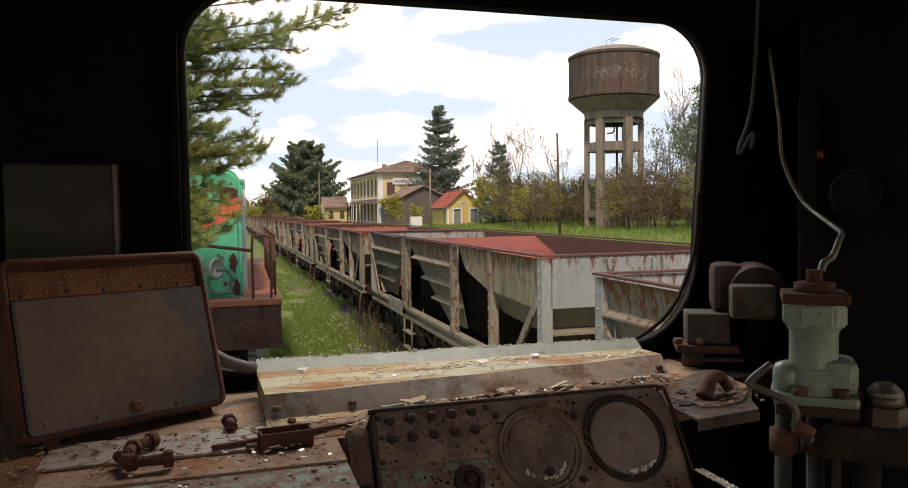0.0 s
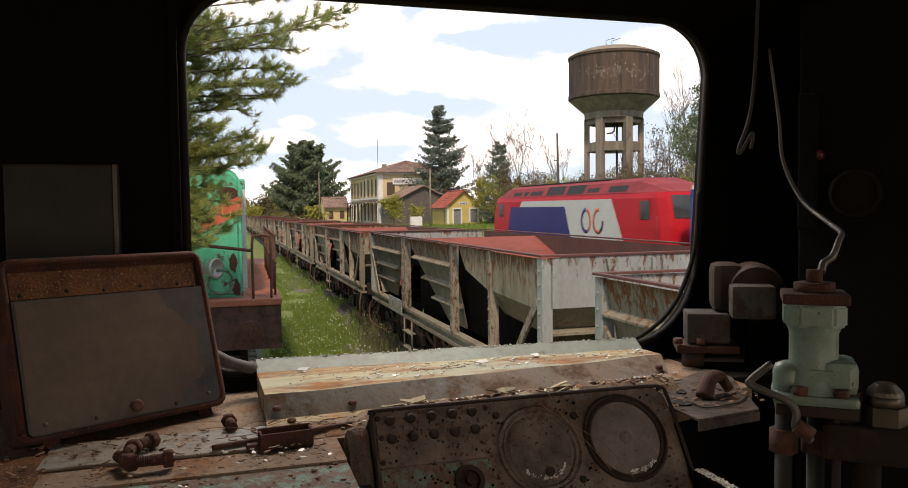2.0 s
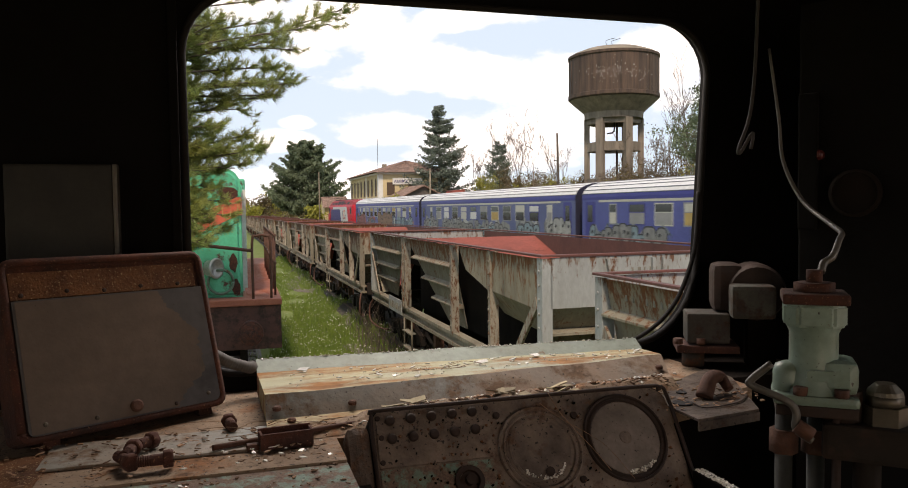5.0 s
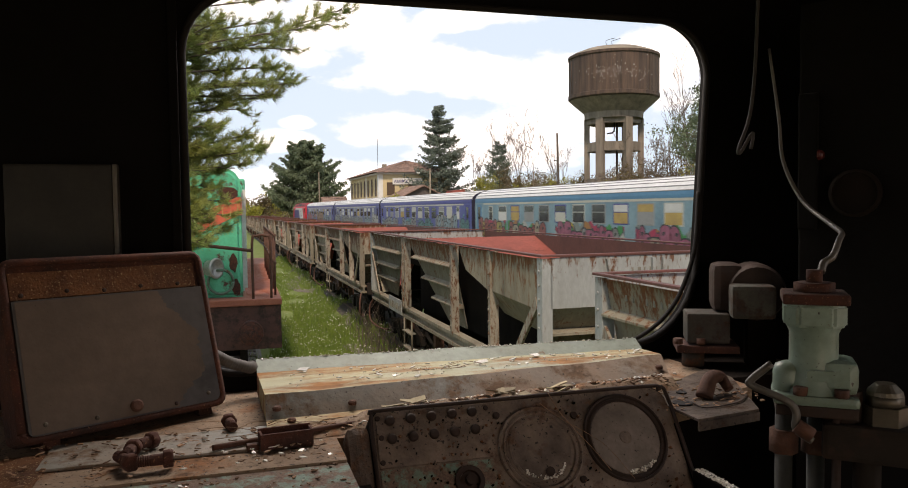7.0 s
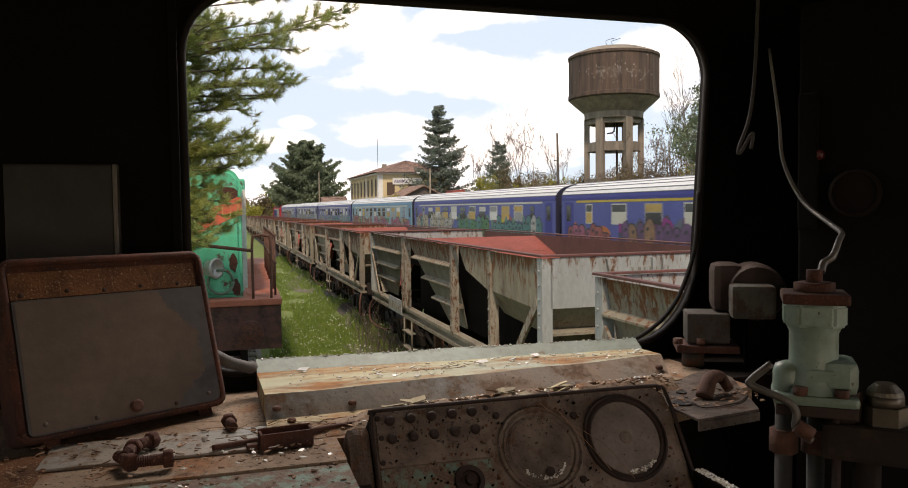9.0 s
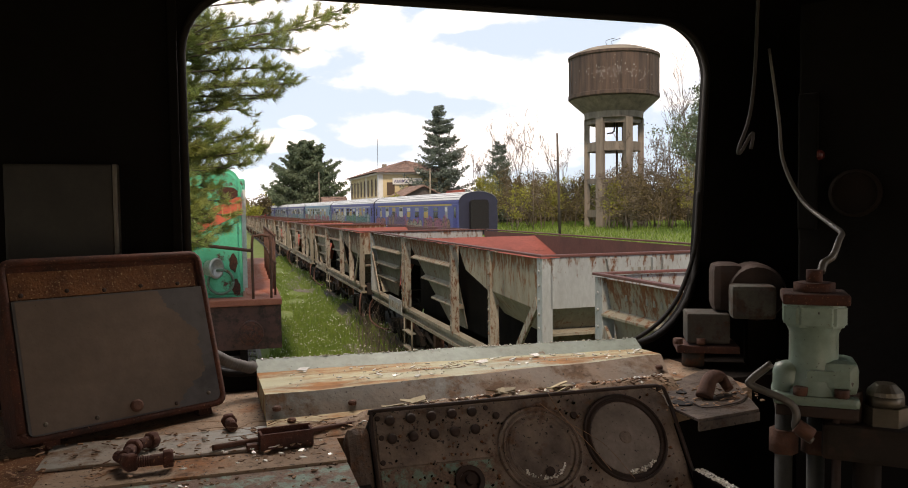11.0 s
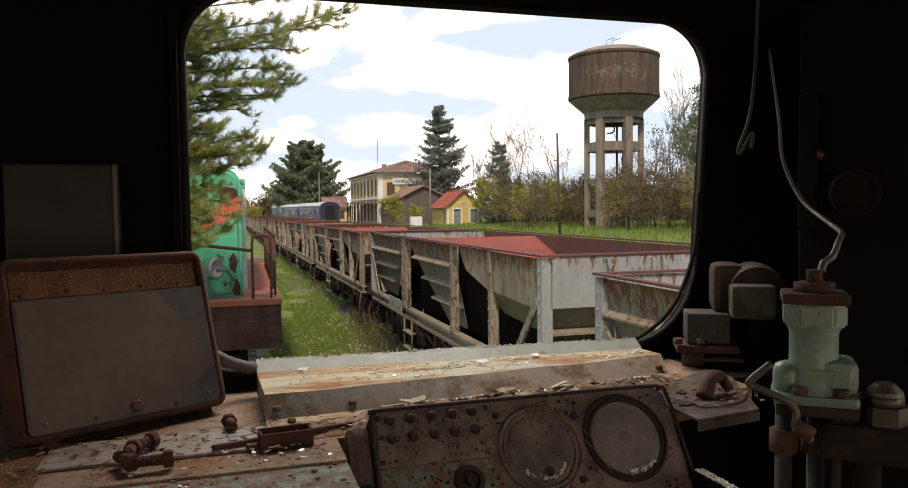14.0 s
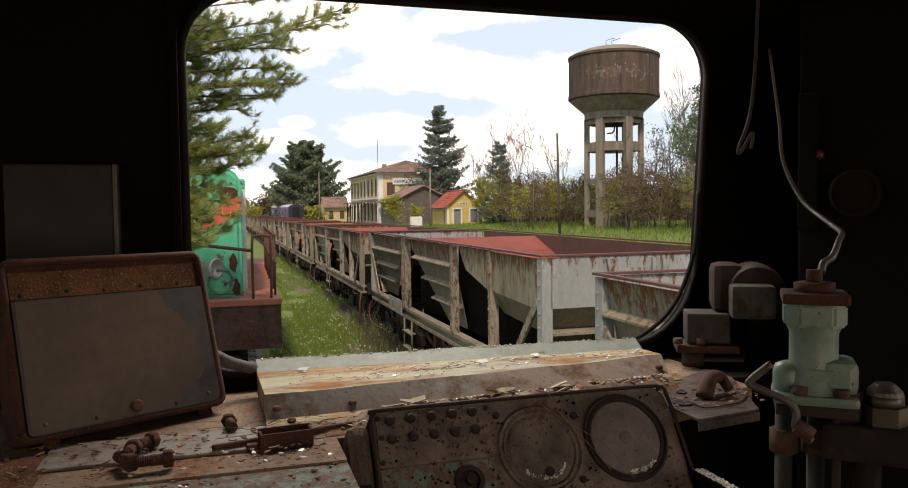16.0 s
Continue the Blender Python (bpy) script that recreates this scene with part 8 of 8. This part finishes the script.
def build_station():
    x0, x1, y0, y1, g, ze = 24.3, 36.5, 121.3, 149.5, 0.6, 8.7
    s = thing("station_building", "cream two-storey station with a hipped tile roof", "station")
    bm = B()
    block(bm, (x0, y0, g - 0.6), (x1, y1, ze))
    part("wall", bm, CREAM, s)
    bm = B()
    block(bm, (x0 - 0.15, y0 - 0.15, 4.7), (x1 + 0.15, y1 + 0.15, 4.95))
    part("string_course", bm, WHITE, s)
    bm = B()
    block(bm, (x0 - 0.3, y0 - 0.3, ze), (x1 + 0.3, y1 + 0.3, ze + 0.3))
    part("cornice", bm, WHITE, s)
    for k in range(8):
        y = y0 + 1.9 + 3.45 * k
        for z, hh in ((5.2, 2.9), (1.0, 3.2)):
            bm = B()
            arch_window(bm, 0, x0 - 0.1, y, z - 0.12, 1.62, hh + 0.3, 0.097, 8)
            wdw = part("window", bm, WHITE if z < 4 else CREAM, s)
            bm = B()
            arch_window(bm, 0, x0 - 0.13, y, z, 1.25, hh, 0.03, 8)
            part("shutter", bm, SHUTTER, wdw, "dark closed shutters")
    for x in (x0 + 2.0, x0 + 5.6, x0 + 9.2):
        bm = B()
        block(bm, (x - 0.65, y0 - 0.06, 5.3), (x + 0.65, y0 - 0.004, 7.4))
        part("window", bm, SHUTTER, s)
    bm = B()
    block(bm, (x0 - 0.06, y0 - 0.06, g), (x0 + 0.7, y0 - 0.002, ze))
    part("corner_pilaster", bm, WHITE, s)
    for ya, yb in ((y0, y0 + 1.0), (y0 + 10.9, y0 + 11.5), (y1 - 1.0, y1)):
        bm = B()
        block(bm, (x0 - 0.05, ya, g), (x0 - 0.002, yb, 4.69))
        block(bm, (x0 - 0.05, ya, 4.96), (x0 - 0.002, yb, ze - 0.002))
        part("pilaster", bm, WHITE, s)
    # name board on the end wall
    bm = B()
    block(bm, (x0 + 2.3, y0 - 0.2, 7.05), (x0 + 7.2, y0 - 0.1, 8.1))
    board = part("name_board", bm, WHITE, s, "white station name board")
    cu = bpy.data.curves.new("name_letters", "FONT")
    cu.body = "\u0391\u039c\u03a6\u0399\u039a\u039b\u0395\u0399\u0391"
    cu.size, cu.extrude = 0.72, 0.01
    lt = new("name_letters_curve", cu)
    dg = bpy.context.evaluated_depsgraph_get()
    me = bpy.data.meshes.new_from_object(lt.evaluated_get(dg))
    bpy.data.objects.remove(lt)
    me.materials.clear()
    me.materials.append(T_BLUE)
    ob = new("name_letters", me)
    ob.parent = board
    ob.matrix_basis = pose(x0 + 2.5, y0 - 0.215, 7.3, 90)
    # hipped roof
    ov = 0.9
    A = [(x0 - ov, y0 - ov, ze + 0.3), (x1 + ov, y0 - ov, ze + 0.3), (x1 + ov, y1 + ov, ze + 0.3), (x0 - ov, y1 + ov, ze + 0.3)]
    xm = (x0 + x1) / 2
    r0, r1 = (xm, y0 + 6, ze + 2.6), (xm, y1 - 6, ze + 2.6)
    for nm, q, rows, cols in (("roof_slope", (A[0], A[1], r0, r0), 14, 26), ("roof_slope", (A[3], A[0], r1, r0), 14, 60), ("roof_slope", (A[1], A[2], r0, r1), 6, 10), ("roof_slope", (A[2], A[3], r1, r1), 6, 10)):
        bm = B()
        v = [bm.verts.new(p) for p in q[:2]] + ([bm.verts.new(q[3]), bm.verts.new(q[2])] if q[2] != q[3] else [bm.verts.new(q[2])])
        bm.faces.new(v)
        rf = part(nm, bm, OLD_TILE, s)
        bm = B()
        roof_tiles(bm, *q, rows, cols, 0.06)
        tagged(part("roof_tiles", bm, OLD_TILE, rf), kind="stuff")
    bm = B()
    block(bm, (x0 + 2.6, y0 + 9, ze), (x0 + 3.3, y0 + 9.8, ze + 2.2), 0.03)
    part("chimney", bm, CONCRETE, s)
    bm = B()
    rod(bm, (x0 + 2.5, y0 + 13, ze), (x0 + 2.5, y0 + 13, ze + 7), 0.04, seg=5)
    part("aerial_mast", bm, DARK_STEEL, s)
    # platform canopy on posts
    c = thing("platform_canopy", "dark platform canopy on slender posts", "canopy")
    bm = B()
    hexa(bm, [(x0 - 3.3, y0 + 0.5, 4.0), (x0 - 0.2, y0 + 0.5, 4.3), (x0 - 0.2, y0 + 17, 4.3), (x0 - 3.3, y0 + 17, 4.0), (x0 - 3.3, y0 + 0.5, 4.18), (x0 - 0.2, y0 + 0.5, 4.55), (x0 - 0.2, y0 + 17, 4.55), (x0 - 3.3, y0 + 17, 4.18)])
    bmesh.ops.recalc_face_normals(bm, faces=bm.faces)
    part("canopy_roof", bm, STONE, c)
    for k in range(5):
        bm = B()
        yy = y0 + 1.0 + 3.7 * k
        rod(bm, (x0 - 2.7, yy, 0.3), (x0 - 2.7, yy, 4.05), 0.09, seg=8)
        rod(bm, (x0 - 2.7, yy, 3.2), (x0 - 1.6, yy, 4.1), 0.05, seg=6)
        part("post", bm, DARK_STEEL, c)
    # stone goods annex before the end wall
    a = thing("stone_annex", "rubble stone annex with an old tile roof", "annex")
    xa, xb, ya, yb = x0 + 0.2, x0 + 9.0, y0 - 11, y0 - 0.8
    bm = B()
    prism(bm, [(xa, g - 0.5), (xb, g - 0.5), (xb, 4.2), ((xa + xb) / 2, 6.4), (xa, 4.2)], 1, ya, yb)
    part("stone_wall", bm, STONE, a)
    xm = (xa + xb) / 2
    for s_, xe in ((-1, xa - 0.6), (1, xb + 0.6)):
        bm = B()
        hexa(bm, [(xe, ya - 0.5, 3.98), (xm, ya - 0.5, 6.44), (xm, yb, 6.44), (xe, yb, 3.98), (xe, ya - 0.5, 4.12), (xm, ya - 0.5, 6.58), (xm, yb, 6.58), (xe, yb, 4.12)])
        bmesh.ops.recalc_face_normals(bm, faces=bm.faces)
        rf = part("roof_slope", bm, OLD_TILE, a)
        bm = B()
        roof_tiles(bm, (xe, ya - 0.5, 4.12), (xe, yb, 4.12), (xm, ya - 0.5, 6.58), (xm, yb, 6.58), 12, 24, 0.06)
        tagged(part("roof_tiles", bm, OLD_TILE, rf), kind="stuff")
    # little white house beyond
    w = thing("small_house", "small white house with a red tiled roof", "house")
    bm = B()
    prism(bm, [(152, 0.3), (160, 0.3), (160, 3.7), (156, 5.5), (152, 3.7)], 0, 19.4, 24.0)
    part("wall", bm, CREAM, w)
    for ye in (151.3, 160.7):
        bm = B()
        hexa(bm, [(19.0, ye, 3.42), (24.4, ye, 3.42), (24.2, 156, 5.52), (19.2, 156, 5.52), (19.0, ye, 3.55), (24.4, ye, 3.55), (24.2, 156, 5.66), (19.2, 156, 5.66)])
        bmesh.ops.recalc_face_normals(bm, faces=bm.faces)
        rf = part("roof_slope", bm, OLD_TILE, w, "worn reddish tiles")
        bm = B()
        roof_tiles(bm, (19.0, ye, 3.55), (24.4, ye, 3.55), (19.2, 156, 5.66), (24.2, 156, 5.66), 12, 24, 0.05)
        tagged(part("roof_tiles", bm, OLD_TILE, rf), kind="stuff")
    for xx in (20.2, 22.4):
        bm = B()
        block(bm, (xx, 151.94, 1.2), (xx + 0.9, 151.99, 2.8))
        part("window", bm, SHUTTER, w)
    # platform
    bm = B()
    P = [ACROSS * (LINE + 1.9) + ALONG * 85, ACROSS * (LINE + 9) + ALONG * 85, ACROSS * (LINE + 9) + ALONG * 210, ACROSS * (LINE + 1.9) + ALONG * 210]
    hexa(bm, [(p.x, p.y, -0.2) for p in P] + [(p.x, p.y, 0.62) for p in P])
    tagged(part("pavement", bm, CONCRETE), "pale concrete station platform", "platform", kind="structure")


def build_posts():
    def post(name, label, cat, x, y, top, r0, r1, m, lean=(0, 0)):
        t = thing(name, label, cat, pose(x, y, land(x, y) - 0.1))
        bm = B()
        rod(bm, (0, 0, 0), (lean[0], lean[1], top - land(x, y)), r0, r1, 8)
        part("shaft", bm, m, t)
        return t
    p = post("timber_pole", "dark leaning timber pole in the grass", "pole", 25.6, 54.9, 9.0, 0.12, 0.085, POLE, (-0.2, 0))
    bm = B()
    rod(bm, (-0.5, 0, 6.3), (-0.1, 0, 6.35), 0.05, seg=6)
    part("bracket", bm, DARK_STEEL, p)
    l = post("street_lamp", "grey concrete lamp post with a curved arm", "street lamp", 25.0, 91.9, 8.2, 0.13, 0.08, CONCRETE)
    bm = B()
    tube(bm, [(0, 0, 6.6), (-0.5, 0, 7.0), (-1.3, 0, 7.05)], 0.04, 6)
    part("arm", bm, DARK_STEEL, l)
    bm = B()
    block(bm, (-1.75, -0.12, 6.97), (-1.3, 0.12, 7.1), 0.03)
    part("lamp_head", bm, WHITE, l)
    w = post("wire_pole", "tall thin pole carrying wires by the platform", "pole", 15.9, 131.6, 9.6, 0.12, 0.08, CONCRETE)
    for z in (8.0, 6.6, 5.4):
        bm = B()
        tube(bm, [(0, 0, z), (-14, 20, z - 1.3), (-26, 45, z - 0.2)], 0.025, 4)
        part("wire", bm, DARK_STEEL, w)
        bm = B()
        tube(bm, [(0, 0, z), (6, 5, z - 0.4), (12, 12, z + 0.2)], 0.025, 4)
        part("wire", bm, DARK_STEEL, w)
    q = thing("lamp_on_pole", "small lamp on a pole among the trees", "street lamp", pose(30.6, 72.0, land(30.6, 72.0) - 0.05))
    bm = B()
    rod(bm, (0, 0, 0), (0, 0, 8.4), 0.045, 0.03, 6)
    part("shaft", bm, TWIG, q)
    bm = B()
    tube(bm, [(0, 0, 8.3), (-0.3, 0, 8.55), (-0.75, 0, 8.7)], 0.05, 6)
    part("lamp_head", bm, DARK_STEEL, q)
    c = thing("white_cabinet", "white metal cabinet beside the track", "cabinet", pose(24.0, 95.5, 0))
    bm = B()
    block(bm, (-0.75, -0.4, 0.0), (0.75, 0.4, 2.0), 0.04)
    part("cabinet_body", bm, WHITE, c)
    # rust-red van far along the sidings
    v = thing("goods_van", "rust-red goods van far along the siding", "wagon", pose(-0.4, 150, -0.3))
    bm = B()
    prism(bm, [(-1.4, 1.2), (1.4, 1.2), (1.4, 4.0), (0.8, 4.4), (-0.8, 4.4), (-1.4, 4.0)], 1, 0, 10)
    part("body", bm, RED_BEAM, v)
    bm = B()
    block(bm, (-1.3, 0.2, 0.5), (1.3, 9.8, 1.2))
    part("underframe", bm, DARK_STEEL, v)


def build_plants():
    build_near_pine()
    build_bough_tree("pine_tree", "broad dark green old pine by the platform", 18.0, 172.5, 18.4, DARK_NEEDLE, 60000, 0.3, 21, lambda f: 11.6 * (1 - f) ** 0.48 * (0.72 + 0.28 * smooth01(0.0, 0.3, f)), 66, 0.1, 0.03, 0.3, 0.9, 0.025, 0.34)
    build_bough_tree("conifer_tree", "tall dark spruce beside the station", 34.6, 120.8, 19.3, SPRUCE, 34000, 0.2, 22, lambda f: 7.4 * (1 - f) ** 0.74 + 0.1, 120, 0.04, 0.1, 0.22, 0.8, 0.016, 0.45)
    build_bough_tree("conifer_tree", "narrow dark spruce behind the hut", 36.2, 97.0, 11.2, SPRUCE, 14000, 0.14, 23, lambda f: 3.7 * (1 - f) ** 0.72 + 0.12, 84, 0.04, 0.05, 0.3, 0.9, 0.016, 0.5)
    build_tree("pale green willow before the stone annex", 22.6, 102.0, 4.6, 2.0, FRESH, 2600, 0.13, 31, 0.1, group="spring trees")
    build_tree("young green tree before the annex", 26.4, 104.0, 3.0, 1.5, FRESH, 1000, 0.13, 32, 0.2)
    build_tree("yellow-green willow beside the hut", 33.5, 97.0, 6.3, 2.4, FRESH, 1900, 0.12, 33, 0.3)
    rnd = random.Random(77)
    # bare poplars behind
    for k, (x, y, h) in enumerate(((41.5, 110, 16.5), (46.5, 111, 16.5), (37.5, 112, 12.5), (49.5, 108, 14), (53, 112, 13), (44, 109, 15), (39.5, 108, 13.5), (36.5, 106, 10))):
        build_bare_tree("tall bare tree with fine twigs", x, y, h * 0.78, 40 + k)
    # leafless trees that stand before the tower
    for k, (x, y, h) in enumerate(((41.5, 64, 10.5), (44.3, 65, 12.5), (39.4, 63, 8.5), (46.6, 64, 13.5), (37.6, 66, 7.0), (43.0, 62.5, 8.0))):
        build_bare_tree("bare tangled tree before the water tower", x, y, h, 60 + k)
    # young wood behind the meadow
    spots = []
    k = 0
    while len(spots) < 52 and k < 2500:
        k += 1
        s, q = rnd.uniform(58, 100), rnd.uniform(17, 42)
        x, y = (ACROSS * (LINE + q - 6) + ALONG * s).x, (ACROSS * (LINE + q) + ALONG * s).y
        ang = math.degrees(math.atan2(x, y)) - 17.0
        if not (3.2 < ang < 18.5) or (x - 40.6) ** 2 + (y - 73.3) ** 2 < 16 or any((x - a) ** 2 + (y - b) ** 2 < 4.5 for a, b in spots):
            continue
        if y < 72 and ang < 11:
            continue
        spots.append((x, y))
    for i, (x, y) in enumerate(spots):
        far = math.hypot(x, y)
        build_tree("young tree with sparse yellow-green leaves", x, y, rnd.uniform(4.6, 7.4), rnd.uniform(1.5, 2.3), (FRESH, OLIVE, OLIVE)[i % 3], rnd.randint(900, 1900), 0.09, 100 + i, 0.3, 0.07, group="young wood", low=0.18, stems=2, bark=TWIG)
    # thicket round the tower's foot and at its side
    for i, (x, y, h, r, lf, n, sz) in enumerate(((36.9, 66.5, 5.8, 2.2, TWIG, 1500, 0.1), (40.4, 67.5, 5.2, 2.0, TWIG, 1300, 0.1), (38.6, 66.0, 6.8, 2.3, TWIG, 1400, 0.1), (41.2, 66.3, 8.8, 2.0, TWIG, 900, 0.08), (42.6, 65.5, 9.6, 2.2, OLIVE, 900, 0.09), (39.6, 65.0, 7.4, 2.0, TWIG, 900, 0.08), (37.6, 64.5, 6.6, 2.0, OLIVE, 800, 0.09), (35.5, 65.5, 5.8, 2.0, TWIG, 900, 0.08), (44.0, 67.0, 11.5, 2.6, OLIVE, 1300, 0.1), (46.0, 66.0, 12.0, 2.6, OLIVE, 1500, 0.1), (42.3, 60.5, 6.5, 2.4, TWIG, 700, 0.09),
                                                   (44.5, 61.0, 10.5, 2.4, OLIVE, 1400, 0.1), (47.5, 62.0, 12.5, 3.2, OLIVE, 2200, 0.11), (50.0, 66.0, 13.0, 3.2, OLIVE, 2400, 0.12), (48.5, 59.0, 9.0, 2.8, OLIVE, 1800, 0.11), (33.0, 79.0, 6.0, 2.1, TWIG, 900, 0.09))):
        build_tree("tangled tree with brown twigs by the water tower", x, y, h, r, lf, n, sz, 200 + i, 0.25, 0.1, group="thicket by the tower", low=0.12, stems=2, bark=TWIG)
    build_tree("dark green tree with long open boughs", 36.2, 50.0, 11.6, 5.4, DARK_NEEDLE, 9000, 0.1, 250, 0.5, 0.16, low=0.35, loose=0.045)
    # distant bushes and hedges along the line's vanishing end
    for i, (x, y, h, r) in enumerate(((9, 190, 6.5, 4), (13, 200, 7.5, 4.5), (4, 210, 4.5, 4), (6.5, 180, 4, 3), (22, 158, 4.0, 2.5), (17.5, 150, 3.6, 2), (1, 215, 4, 4))):
        build_tree("distant bush with thin spring leaves", x, y, h, r, FRESH if i % 2 else OLIVE, 1500, 0.28, 300 + i, 0.1, 0.12, group="distant bushes", low=0.1, stems=2, bark=TWIG)
    # far woods as one mass
    rng = np.random.default_rng(5)
    w = thing("far_woods", "hazy band of far woods on the horizon", "woods", kind="stuff")
    n = 16000
    ang = rng.uniform(-10, 70, n)
    d = rng.uniform(230, 300, n)
    c = np.stack([np.sin(np.radians(ang)) * d, np.cos(np.radians(ang)) * d, 0.5 + rng.random(n) ** 1.4 * (4.5 + 2.5 * np.sin(ang * 1.7) + 1.5 * np.sin(ang * 5.3))], 1)
    v, f = leaf_mesh(c, 0.8, rng, 0.7)
    mesh_part("woods_foliage", v, f, OLIVE, w)
    n = 20000
    ang = rng.uniform(3, 19, n) + 17
    d = rng.uniform(108, 130, n)
    c = np.stack([np.sin(np.radians(ang)) * d, np.cos(np.radians(ang)) * d, 0.6 + rng.random(n) ** 1.3 * (4.6 + 1.2 * np.sin(ang * 3.1) + 0.8 * np.sin(ang * 7.7))], 1)
    v, f = leaf_mesh(c, 0.28, rng, 0.6)
    h = thing("scrub_belt", "dense scrub behind the young wood", "shrubs", kind="stuff")
    mesh_part("scrub_foliage", v, f, OLIVE, h)


# ---------------------------------------------------------------- build it all
build_ground()
build_track("railway_track", -0.5, 0.0, -30, 160)
build_track("railway_track", 3.24 + W_W / 2, -0.02, -30, 160, 0, 0.003, SOIL)
build_track("railway_track", LINE, LINE_Z, -60, 420, TURN)
build_cab()
build_wagons()
build_shunter()
build_water_tower()
build_station()
build_hut()
build_posts()
build_plants()
build_grass()
build_desk()
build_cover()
build_instruments()
build_control_box()
build_small_cab_things()
build_brake_valve()
build_right_gear()
build_litter()
TRAIN = build_train()
motions()
